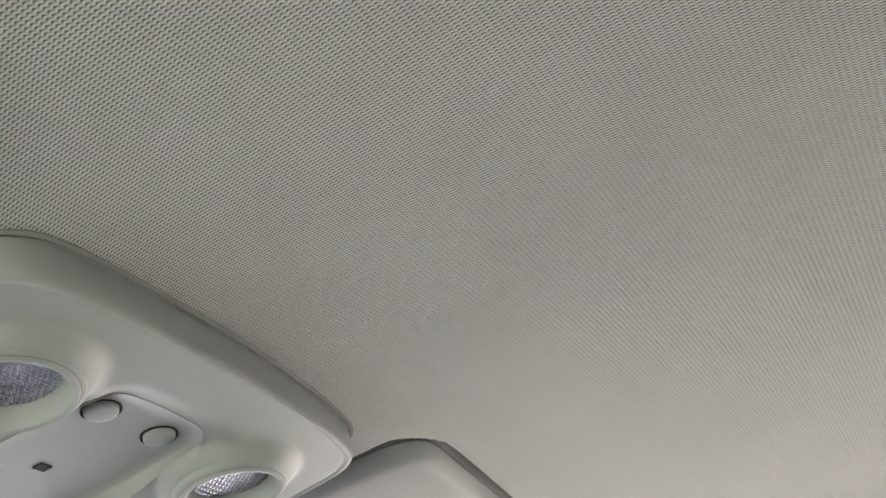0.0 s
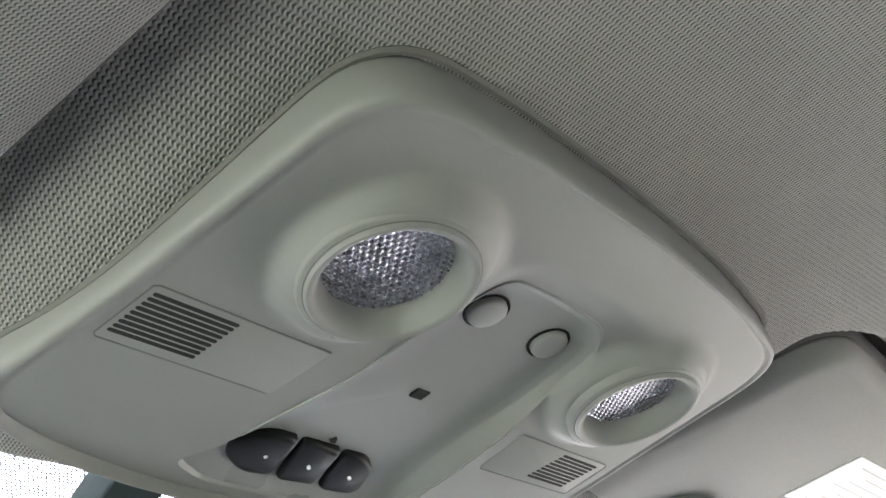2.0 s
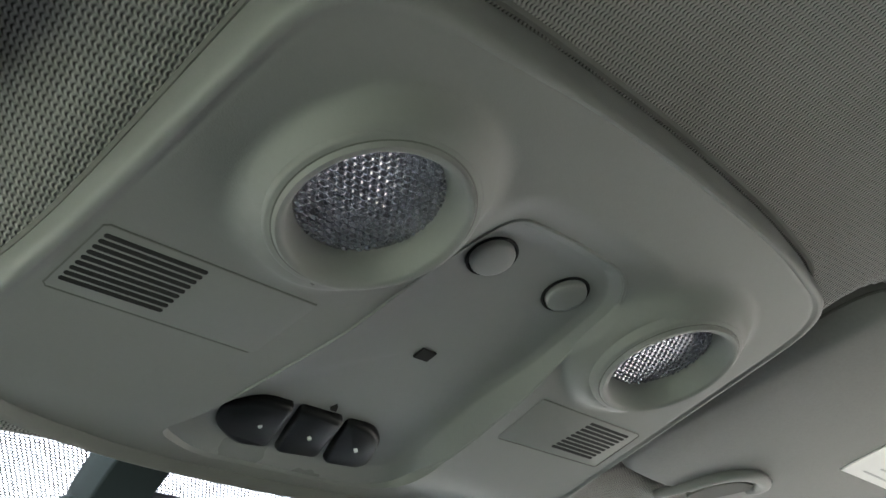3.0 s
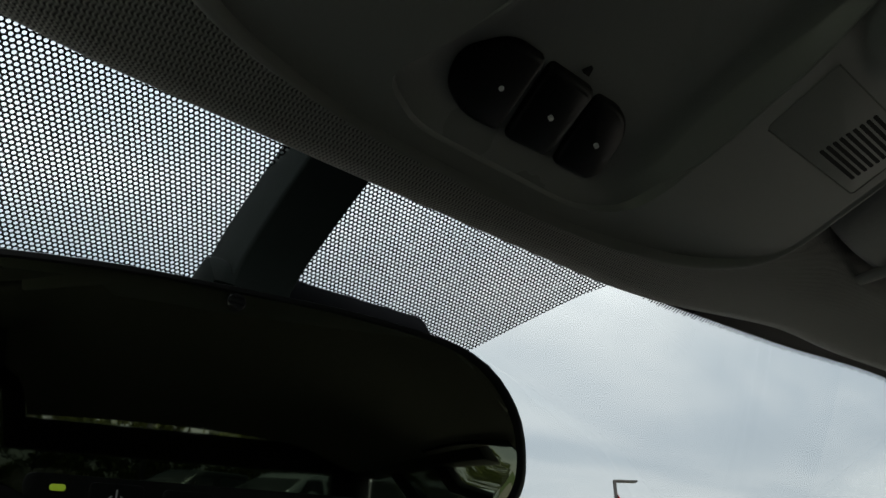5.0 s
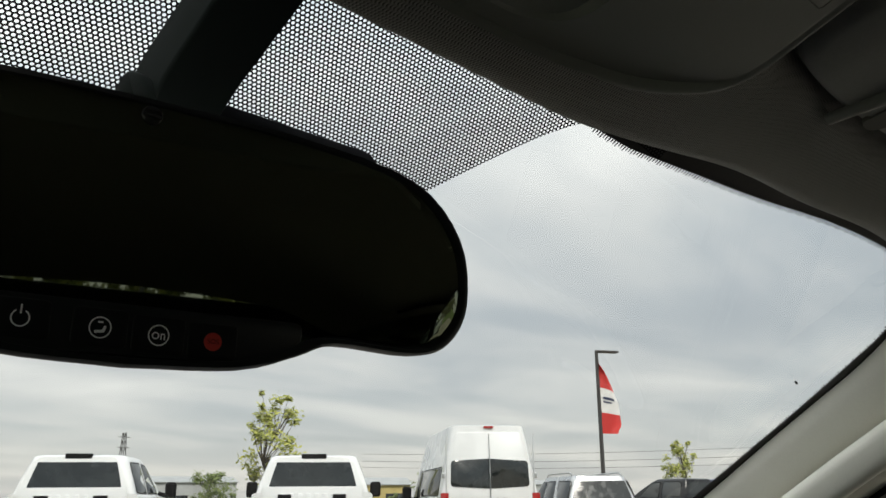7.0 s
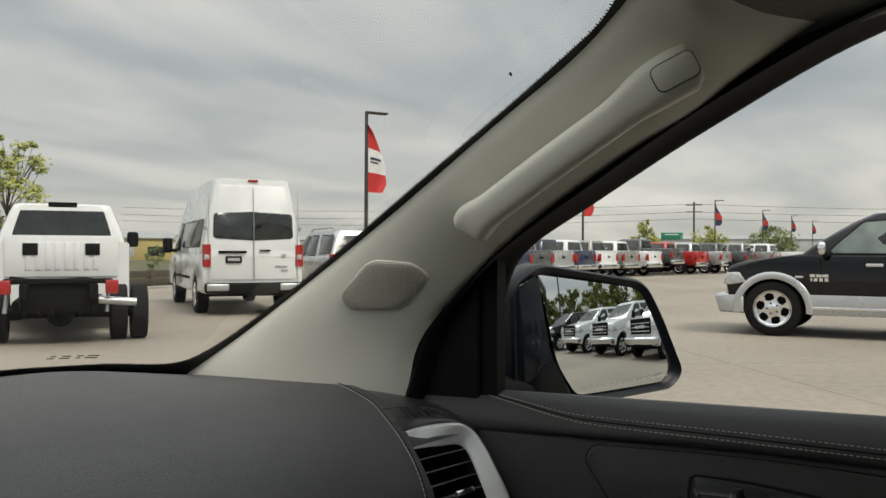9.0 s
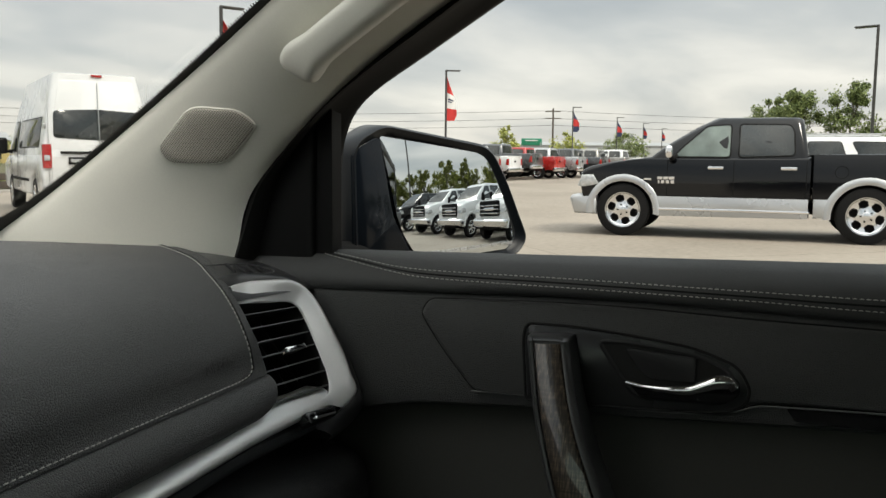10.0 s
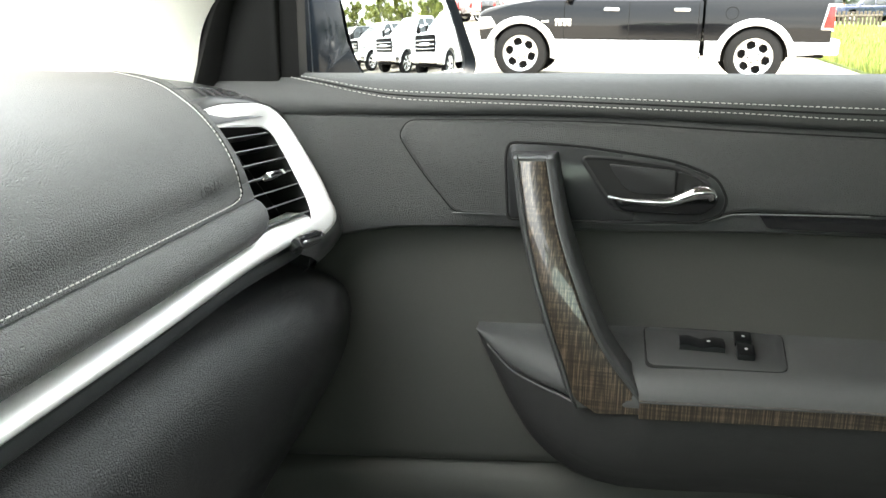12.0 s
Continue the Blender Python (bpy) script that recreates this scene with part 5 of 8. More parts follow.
# long silver strip under the pad, and the dark band below it
bm = B()
prof = [(0.402, 1.0302), (0.3870, 1.0300), (0.3835, 1.0291), (0.3750, 1.0246), (0.3716, 1.0208), (0.3714, 1.0180), (0.3738, 1.0158), (0.402, 1.0155)]
rings = []
for k in range(41):
    x = lerp(-0.72, 0.645, k / 40)
    up_ = 0.0050 * step(0.36, 0.56, x) - 0.0050 * step(0.56, 0.645, x)
    rings.append([Vector((x, y - 0.004 * step(0.50, 0.60, x), z + up_ * lerp(0.5, 1.0, (z - 1.0155) / 0.0145))) for y, z in prof])
loft(bm, rings)
part("silver_strip", bm, M_SILVER, dash, "long satin silver trim strip", 50)
bm = B()
prof = [(0.402, 1.0142), (0.3775, 1.0140), (0.3752, 1.0128), (0.3745, 1.0090), (0.3755, 1.0040), (0.379, 1.0010), (0.402, 1.0000)]
rings = []
for k in range(41):
    x = lerp(-0.72, 0.690, k / 40)
    rings.append([Vector((x, y + 0.02 * step(0.60, 0.70, x) ** 2, z - 0.006 * step(0.50, 0.69, x) + 0.002 * step(0.36, 0.5, x) * (1 - step(0.5, 0.6, x)))) for y, z in prof])
loft(bm, rings)
part("lower_strip", bm, M_SATIN, dash, "smooth dark grey band under the silver strip", 50)
# lower dash, glove box face, in the shaded copy of the leather
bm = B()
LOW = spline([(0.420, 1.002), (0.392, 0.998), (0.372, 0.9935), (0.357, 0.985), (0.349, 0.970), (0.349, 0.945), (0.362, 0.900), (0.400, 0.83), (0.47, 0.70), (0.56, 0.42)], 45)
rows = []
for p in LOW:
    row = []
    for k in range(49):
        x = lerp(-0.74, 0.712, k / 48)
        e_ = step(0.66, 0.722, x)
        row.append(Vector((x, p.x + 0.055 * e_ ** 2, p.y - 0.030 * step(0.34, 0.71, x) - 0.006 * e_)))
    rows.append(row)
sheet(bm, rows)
part("lower_dash", bm, M_LEATHER_SHADED, dash, "grained black lower dashboard", 60)
# side cover of the dashboard next to the door
bm = B()
slab(bm, rounded([(0.440, 1.120), (0.418, 1.09), (0.393, 1.035), (0.385, 1.006), (0.395, 0.95), (0.45, 0.80), (0.60, 0.50), (0.95, 0.50), (0.95, 1.10), (0.60, 1.126), (0.49, 1.126)], [0.03, 0.05, 0.03, 0.02, 0.05, 0.1, 0.1, 0.02, 0.02, 0.05, 0.03]), lambda u, v, w: Vector((0.694 + w, u + 0.35 * max(0, 0.016 - w), v)), 0.0, 0.016, 0.008)
part("end_cover", bm, M_HARD, dash, "black end cover")
# black cowl below the glass
bm = B()
box(bm, (0, 0.99, 1.095), (1.40, 0.10, 0.04), 0.012)
solo("cowl", bm, M_SEAL, "black plastic cowl at the foot of the windscreen", "cowl", kind="structure")


# ---------- passenger door ----------
door = thing("door_1", (0.76, -0.2, 0.45), "black trimmed front passenger door with stitched top roll", "car door", kind="structure")


def crease_z(y):
    """Height of the crease under the top roll."""
    return 1.1105 + 0.0040 * step(0.34, 0.16, y) - 0.0050 * step(0.12, -0.12, y)


def cap_shape(y):
    """Outline of the door's top roll at y: from the glass inwards and down to the crease."""
    sill = 1.1475 + 0.020 * (0.3 - y) / 1.0
    dip = 0.016 * step(0.44, 0.30, y)
    cz = crease_z(y)
    soft = step(0.40, 0.33, y)
    return [(0.775, sill - 0.02), (0.765, sill - 0.002), (0.745, sill), (0.730, sill - 0.004 - dip * 0.2), (0.7185, sill - 0.012 - dip * 0.35), (0.7125, lerp(sill - 0.022 - dip * 0.2, cz + 0.012, 0.3)), (0.7118, cz + 0.007), (0.7125 + 0.001 * soft, cz + 0.003), (0.7135 + 0.0050 * soft, cz + 0.0005), (0.7145 + 0.010 * soft, cz - 0.0012)]


YS = [0.53 - 0.0335 * k for k in range(44)]
bm = B()
sheet(bm, [[(x, y, z) for x, z in cap_shape(y)] for y in YS])
cap = part("top_roll", bm, M_SOFT, door, "soft black leather top roll", 60)
up_seam = spline([(0.726, 0.430, 1.1440), (0.718, 0.392, 1.1406), (0.7165, 0.348, 1.1348), (0.716, 0.315, 1.1325), (0.716, 0.262, 1.1321), (0.716, 0.16, 1.1320), (0.716, 0.017, 1.1305), (0.716, -0.12, 1.1296), (0.716, -0.5, 1.130)], 80)
lo_seam = spline([(0.720, 0.425, 1.1420), (0.715, 0.392, 1.1371), (0.714, 0.348, 1.1302), (0.714, 0.315, 1.1264), (0.714, 0.262, 1.1252), (0.714, 0.16, 1.1247), (0.714, 0.017, 1.1229), (0.714, -0.12, 1.1202), (0.714, -0.5, 1.121)], 80)


def cap_x(y, z):
    """Inner surface of the top roll at a height."""
    s = cap_shape(y)
    for (xa, za), (xb, zb) in zip(s[2:], s[3:]):
        if za >= z >= zb:
            return lerp(xa, xb, (za - z) / (za - zb))
    return 0.712


for nm, sm in (("upper_stitching", up_seam), ("lower_stitching", lo_seam)):
    bm = B()
    stitches(bm, [Vector((cap_x(p.y, p.z) - 0.0008, p.y, p.z)) for p in sm], (-0.8, 0, 0.6), 0.0036, 0.0014, 0.00048)
    part(nm, bm, M_STITCH, cap, "pale sewn thread", 60)
bm = B()
tube(bm, [Vector((cap_x(a.y, (a.z + b.z) / 2) - 0.0002, (a.y + b.y) / 2, (a.z + b.z) / 2)) for a, b in zip(up_seam, lo_seam)], 0.0009, 6)
part("seam_groove", bm, M_SLOT, cap)


def ledge_z(y):
    """Lower edge of the upper panel, sweeping down towards the dashboard."""
    return 1.0085 + 0.0105 * step(0.20, -0.10, y) - 0.0055 * step(0.20, 0.32, y) - 0.0150 * step(0.30, 0.40, y)


# main panel below the roll
YM = [0.75, 0.65, 0.58] + [0.53 - 0.0165 * k for k in range(88)]
bm = B()
rows, low_rows = [], []
for y in YM:
    top_, led = crease_z(y), ledge_z(y)
    prof = [(0.7280, top_ + 0.003), (0.7185, top_ - 0.0005), (0.7150, top_ - 0.0030), (0.7135, top_ - 0.010), (0.7135, led + 0.03), (0.7142, led + 0.010), (0.7165, led + 0.003), (0.722, led), (0.742, led - 0.002)]
    rows.append([(x, y, z) for x, z in prof])
    cr = 0.7700 - 0.094 * y
    low = [(0.742, led - 0.002), (0.743, led - 0.012), (0.741, led - 0.030), (0.738, 0.95), (0.736, 0.90), (0.734, 0.82), (0.731, cr + 0.016), (0.734, cr + 0.004), (0.740, cr), (0.722, cr - 0.003), (0.716, cr - 0.010), (0.715, cr - 0.040), (0.720, cr - 0.046), (0.722, 0.60), (0.73, 0.46)]
    low_rows.append([(x, y, z) for x, z in low])
solid_sheet(bm, rows, (0.03, 0, 0))
part("upper_panel", bm, M_GRAIN, door, "moulded grained black upper door panel", 40)
bm = B()
solid_sheet(bm, low_rows, (0.03, 0, 0))
part("lower_panel", bm, M_CLOTH, door, "brownish black lower door panel", 45)


def door_at(u, v, w):
    return Vector((0.7135 - w, u, v))


# raised insert round the pull handle and the lever
INS = rounded([(0.303, 1.1070), (0.200, 1.1105), (0.120, 1.1110), (0.020, 1.1075), (-0.12, 1.1050), (-0.70, 1.1060), (-0.70, 1.0420), (-0.10, 1.0410), (0.010, 1.0370), (0.030, 1.0275), (0.100, 1.0235), (0.259, 1.0235), (0.290, 1.060), (0.312, 1.093)], [0.016, 0.04, 0.04, 0.04, 0.04, 0.003, 0.003, 0.03, 0.012, 0.01, 0.02, 0.006, 0.05, 0.010], 6)
bm = B()
slab(bm, INS, door_at, -0.002, 0.0058, 0.0055)
part("grained_insert", bm, M_GRAIN, door, "raised grained insert", 50)
bm = B()
tube(bm, [door_at(u, v, 0.0004) for u, v in INS + INS[:1]], 0.0011, 6, cap=False)
part("insert_groove", bm, M_SLOT, door, "dark groove round the insert", 60)
bm = B()
tube(bm, spline([(0.7100, 0.260, 1.0226), (0.7100, 0.20, 1.0232), (0.7100, 0.15, 1.0212), (0.7095, 0.09, 1.0218), (0.7090, 0.050, 1.0248), (0.7085, 0.026, 1.0295), (0.7085, 0.013, 1.0345), (0.7090, -0.005, 1.0366), (0.7090, -0.10, 1.0400)], 50), 0.0007, 6)
part("bright_line", bm, pbr("trim_line", (0.16, 0.16, 0.16), 0.35, var=0.05, bump=0), door, "thin grey trim line")
bm = B()
slab(bm, rounded([(-0.012, 1.0365), (-0.70, 1.0410), (-0.70, 1.0270), (-0.020, 1.0245)], 0.003), door_at, -0.002, 0.0030, 0.0012)
part("gloss_strip", bm, M_GLOSSBLK, door, "smooth black inlay strip")

# escutcheon that holds the pull handle's head and the lever
ESC = rounded([(0.2095, 1.076), (0.2075, 1.0905), (0.163, 1.0905), (0.115, 1.0865), (0.060, 1.0795), (0.026, 1.0665), (0.0165, 1.048), (0.020, 1.0355), (0.036, 1.0282), (0.070, 1.0258), (0.150, 1.0225), (0.206, 1.0215)], [0.006, 0.007, 0.03, 0.03, 0.03, 0.020, 0.014, 0.012, 0.014, 0.02, 0.01, 0.004], 6)
bm = B()
slab(bm, ESC, door_at, -0.004, 0.0062, 0.0015)
esc = part("escutcheon", bm, pbr("escutcheon_satin", (0.030, 0.031, 0.032), 0.27, var=0.06, bump=0.08, bscale=1600, spec=0.45), door, "black moulded surround of handle and lever", 50)
bm = B()
loft(bm, [[door_at(u, v, -0.002) for u, v in offset_poly(ESC, -0.0030)], [door_at(u, v, 0.0066) for u, v in offset_poly(ESC, -0.0022)], [door_at(u, v, 0.0068) for u, v in offset_poly(ESC, -0.0008)], [door_at(u, v, 0.0056) for u, v in offset_poly(ESC, 0.0004)]], False)
part("escutcheon_groove", bm, M_SLOT, esc, "dark shut line", 40)

# release lever over its well
WELL = rounded([(0.1415, 1.0800), (0.112, 1.0800), (0.060, 1.0745), (0.034, 1.0640), (0.026, 1.0480), (0.040, 1.0350), (0.108, 1.0350), (0.119, 1.0475)], [0.006, 0.02, 0.02, 0.012, 0.012, 0.010, 0.006, 0.01], 6)
bm = B()
loft(bm, [[door_at(u, v, 0.0066) for u, v in offset_poly(WELL, -0.0026)], [door_at(u, v, 0.0076) for u, v in offset_poly(WELL, -0.0014)], [door_at(u, v, 0.0074) for u, v in WELL], [door_at(u, v, 0.0064) for u, v in offset_poly(WELL, 0.0014)]], False)
bowl_ob = part("lever_bowl", bm, M_HARD, door, "black rim round the release lever", 50)
# flat near-black sheet: the well's shade is in its colour, not its depth
bm = B()
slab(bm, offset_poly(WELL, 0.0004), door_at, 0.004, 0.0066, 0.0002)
part("bowl_floor", bm, M_SLOT, bowl_ob, "near-black sheet for the well's shade", 0)
bm = B()
slab(bm, rounded([(0.119, 1.0760), (0.060, 1.0725), (0.060, 1.0520), (0.1005, 1.0505)], [0.004, 0.003, 0.003, 0.012]), door_at, 0.006, 0.0084, 0.0006)
part("bowl_plate", bm, M_HARD, bowl_ob, "plain plate behind the lever")
bm = B()
slab(bm, rounded([(0.112, 1.0455), (0.058, 1.0455), (0.034, 1.0610), (0.0245, 1.0560), (0.0235, 1.0450), (0.036, 1.0345), (0.106, 1.0345)], [0.003, 0.02, 0.006, 0.008, 0.012, 0.010, 0.006], 5), door_at, 0.006, 0.0115, 0.0022)
part("lever_pivot", bm, M_GLOSSBLK, bowl_ob, "gloss black pivot and tray", 50)
bm = B()
lev = spline([(0.7015, 0.117, 1.0475), (0.699, 0.10, 1.0455), (0.697, 0.08, 1.0455), (0.697, 0.064, 1.0468), (0.698, 0.052, 1.0515), (0.699, 0.042, 1.0555), (0.7005, 0.033, 1.0555), (0.7015, 0.0285, 1.0510)], 35)
tube(bm, lev, [0.0024 + 0.0026 * step(2, 18, k) + 0.0022 * step(16, 26, k) - 0.0016 * step(28, 34, k) for k in range(36)], 14, 0.9)
part("release_lever", bm, M_CHROME, bowl_ob, "chrome door release lever", 60)

# armrest and map pocket: the shelf swells out of the door behind its pointed front end
ARM_Y = [0.2365 - 0.0022 * k for k in range(46)] + [0.135 - 0.0225 * k for k in range(37)]
A_LINE = spline([(0.2365, 0.9045), (0.2145, 0.8890), (0.196, 0.8800), (0.174, 0.8772), (0.148, 0.8760), (0.120, 0.8720), (0.075, 0.8735), (-0.10, 0.8830), (-0.40, 0.890), (-0.75, 0.895)], 120)
B_LINE = spline([(0.2370, 0.9000), (0.2300, 0.8860), (0.2173, 0.8630), (0.1983, 0.8297), (0.1748, 0.7989), (0.1409, 0.7776), (0.0979, 0.7700), (0.0382, 0.7720), (-0.13, 0.7850), (-0.75, 0.80)], 140)


def along(line_, y):
    """Height of a line of (y, z) points at y."""
    for a, b in zip(line_, line_[1:]):
        if a.x >= y >= b.x:
            return lerp(a.y, b.y, (a.x - y) / max(1e-6, a.x - b.x))
    return line_[0].y if y > line_[0].x else line_[-1].y


def lip_x(y):
    """How far the armrest reaches into the cabin."""
    return lerp(0.722, 0.630, step(0.245, 0.085, y) ** 0.62)


pads, pockets = [], []
for y in ARM_Y:
    xi, za, zb = lip_x(y), along(A_LINE, y), along(B_LINE, y)
    zt = 0.9055 + 0.010 * step(0.24, 0.0, y) + 0.003 * step(0.0, -0.15, y)
    g = step(0.2365, 0.19, y)
    zl = lerp(za, zt, 0.55)
    back = 0.738
    pads.append([Vector((x, y, z)) for x, z in ((0.748, zt + 0.010 * g), (back, zt + 0.0015 * g), (lerp(back, xi, 0.25), zt - 0.001 * g), (lerp(back, xi, 0.60), lerp(zt, za, 0.10)), (lerp(back, xi, 0.82), lerp(zt, za, 0.20)), (lerp(back, xi, 0.93), lerp(zt, za, 0.36)), (lerp(back, xi, 0.985), lerp(zt, za, 0.58)), (xi, lerp(zt, za, 0.78)), (lerp(xi, back, 0.02), lerp(zt, za, 0.93)), (lerp(xi, back, 0.06), za), (lerp(xi, back, 0.25), za - 0.001))])
    xo = xi + 0.004
    pockets.append([Vector((x, y, z)) for x, z in ((lerp(xo, back, 0.2), za - 0.0005), (xo + 0.001, za - 0.0012), (xo, za - 0.004 * g), (lerp(xo, back, 0.03), lerp(za, zb, 0.30)), (lerp(xo, back, 0.10), lerp(za, zb, 0.60)), (lerp(xo, back, 0.24), lerp(za, zb, 0.84)), (lerp(xo, back, 0.44), lerp(za, zb, 0.96)), (lerp(xo, back, 0.75), zb), (0.745, zb + 0.004))])
bm = B()
loft(bm, pads, False, False)
part("armrest", bm, M_SOFT, door, "padded black armrest", 60)
bm = B()
loft(bm, pockets, False, False)
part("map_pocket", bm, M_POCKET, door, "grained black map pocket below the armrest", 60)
bm = B()
tube(bm, [Vector((lip_x(y) - 0.0002, y, along(A_LINE, y) - 0.0008)) for y in ARM_Y[6:46]], 0.0008, 6)
part("pocket_rim", bm, pbr("pocket_rim_black", (0.09, 0.09, 0.09), 0.35, var=0.05, bump=0), door, "smooth rim along the pocket")
bm = B()
slab(bm, [(0.079, 0.8872), (-0.10, 0.8970), (-0.70, 0.906), (-0.70, 0.892), (-0.10, 0.8836), (0.079, 0.8722)], lambda u, v, w: Vector((lip_x(u) - w, u, v)), -0.006, 0.0030, 0.001)
part("wood_strip", bm, M_WOOD, door, "lacquered dark wood strip", 40)
bm = B()
tube(bm, [(0.6265, 0.079, 0.8878), (0.6265, -0.10, 0.8976), (0.6265, -0.70, 0.9066)], 0.0008, 6)
part("strip_edge", bm, M_BOW, door, "satin black edge")


def on_arm(u, v, w):
    """The armrest's top at y = u; v runs from the door towards the seat."""
    return Vector((0.7380 - v, u, 0.9172 - 0.065 * v - 0.35 * max(0.0, v - 0.055) ** 2 / 0.06 + w))


PLATE = rounded([(0.0765, 0.010), (-0.0470, 0.004), (-0.0420, 0.074), (0.0740, 0.080)], 0.008)
bm = B()
slab(bm, PLATE, on_arm, -0.010, 0.0016, 0.0008)
plate = part("switch_plate", bm, M_BOW, door, "black switch plate")
bm = B()
loft(bm, [[on_arm(u, v, -0.004) for u, v in offset_poly(PLATE, -0.0016)], [on_arm(u, v, 0.0010) for u, v in offset_poly(PLATE, -0.0011)], [on_arm(u, v, 0.0010) for u, v in offset_poly(PLATE, 0.0001)]], False)
part("plate_gap", bm, M_SLOT, plate, "dark shut line", 40)
bm = B()
rings = [[on_arm(u, v, w) for v, w in ((0.031, 0.001), (0.031, 0.004 + h), (0.044, 0.006 + h), (0.051, 0.004 + h), (0.052, 0.001))] for u, h in ((0.046, 0.001), (0.038, 0.0020), (0.027, -0.001), (0.016, 0.0020), (0.007, 0.001))]
loft(bm, rings)
part("window_switch", bm, M_SWITCH, plate, "rocker for the window", 50)
bm = B()
slab(bm, rrect(0.0028, 0.0024, 0.0005), lambda u, v, w: on_arm(0.021 + u, 0.0425 + v, 0.0068 + w), 0, 0.0004)
part("window_sign", bm, M_MARK, plate, "white printed sign", 0)
for v0 in (0.0245, 0.0505):
    bm = B()
    slab(bm, rounded([(-0.003, v0 - 0.0115), (-0.0185, v0 - 0.0115), (-0.0175, v0 + 0.0115), (-0.0025, v0 + 0.0115)], 0.003), on_arm, 0.001, 0.0062, 0.001)
    lk = part("lock_switch", bm, M_SWITCH, plate, "door lock button")
    bm = B()
    slab(bm, rrect(0.0026, 0.0032, 0.0005), lambda u, v, w: on_arm(-0.0105 + u, v0 + v, 0.0063 + w), 0, 0.0003)
    part("lock_sign", bm, M_MARK, lk, "white padlock sign", 0)

# pull handle: a black bow with a wood inlay that widens to the armrest
PULL_X = [0.683, 0.6685, 0.659, 0.651, 0.6445, 0.6395, 0.6360, 0.6335, 0.6318, 0.6310]
PULL_L = [(0.1954, 1.0787), (0.1884, 1.0463), (0.1829, 1.0234), (0.1760, 1.0009), (0.1690, 0.9782), (0.1612, 0.9557), (0.1530, 0.9329), (0.1440, 0.9100), (0.1361, 0.8860), (0.1290, 0.8700)]
PULL_R = [(0.1713, 1.0798), (0.1635, 1.0477), (0.1567, 1.0250), (0.1485, 1.0028), (0.1390, 0.9807), (0.1295, 0.9584), (0.1180, 0.9362), (0.1028, 0.9142), (0.0845, 0.8917), (0.0735, 0.8749)]
N_P = 36
PL, PR = spline([(x, *p) for x, p in zip(PULL_X, PULL_L)], N_P), spline([(x, *p) for x, p in zip(PULL_X, PULL_R)], N_P)
inlay, bow = [], []
for k, (a, b) in enumerate(zip(PL, PR)):
    d_ = (b - a).normalized()
    round_ = 0.012 * step(N_P - 5, N_P, k) ** 2
    a2 = a + d_ * round_
    inlay.append([a2 + d_ * 0.0002 + Vector((0.004, 0, 0)), a2 + d_ * 0.0008 + Vector((0.0006, 0, 0)), a2.lerp(b, 0.08) + Vector((-0.0004, 0, 0)), a2.lerp(b, 0.5) + Vector((-0.0005, 0, 0)), a2.lerp(b, 0.92) + Vector((-0.0004, 0, 0)), b - d_ * 0.0008 + Vector((0.0006, 0, 0)), b - d_ * 0.0002 + Vector((0.004, 0, 0))])
    wl = 0.0062 * (1 - 0.75 * step(N_P - 6, N_P - 1, k))
    wr = 0.0075 * (1 - 0.75 * step(N_P - 6, N_P - 1, k))
    deep = lerp(0.030, 0.040, step(0, 12, k))
    bow.append([a + Vector((deep, 0, 0)), a - d_ * wl + Vector((deep * 0.8, 0, 0)), a - d_ * wl + Vector((0.006, 0, 0)), a - d_ * wl * 0.85 + Vector((0.0015, 0, 0)), a - d_ * wl * 0.45 + Vector((-0.0012, 0, 0)), a - d_ * 0.0006 + Vector((-0.0008, 0, 0)), a + Vector((0.0022, 0, 0)),
                b + Vector((0.0022, 0, 0)), b + d_ * 0.0006 + Vector((-0.0008, 0, 0)), b + d_ * wr * 0.45 + Vector((-0.0012, 0, 0)), b + d_ * wr * 0.85 + Vector((0.0015, 0, 0)), b + d_ * wr + Vector((0.006, 0, 0)), b + d_ * (wr + 0.002) + Vector((deep * 0.8, 0, 0)), b + Vector((deep, 0, 0))])
head = []
up_ = (PL[0] - PL[1]).normalized()
for f_, g_ in ((0.0055, 0.006), (0.0048, 0.0015), (0.0025, -0.0012)):
    head.append([p + up_ * f_ + Vector((g_ if i in range(2, 12) else 0, 0, 0)) for i, p in enumerate(bow[0])])
bm = B()
loft(bm, head + bow[:-1])
pull = part("pull_handle", bm, M_BOW, door, "curved black pull handle with wood inlay", 50)
bm = B()
loft(bm, inlay, True, False)
part("wood_inlay", bm, M_WOOD, pull, "glossy grey-brown wood inlay", 50)

# ---------- outside door mirror ----------
wing = thing("door_mirror", (0.90, 0.46, 1.12), "black outside mirror with bright reflecting glass", "door mirror")
wn_ = Vector((-0.52, -0.854, 0.042)).normalized()
wfr = frame_of(Vector((1.012, 0.393, 1.185)), wn_, (0, 0, 1))


def on_wing(u, v, w=0.0):
    return wfr @ Vector((u, v, w))


ws = 1 if on_wing(1, 0).x > on_wing(0, 0).x else -1
W_GLASS = rounded([(-0.103 * ws, 0.080), (0.066 * ws, 0.059), (0.093 * ws, 0.020), (0.131 * ws, -0.056), (0.110 * ws, -0.071), (-0.047 * ws, -0.078), (-0.078 * ws, -0.035)], [0.006, 0.02, 0.05, 0.016, 0.02, 0.012, 0.05], 6)
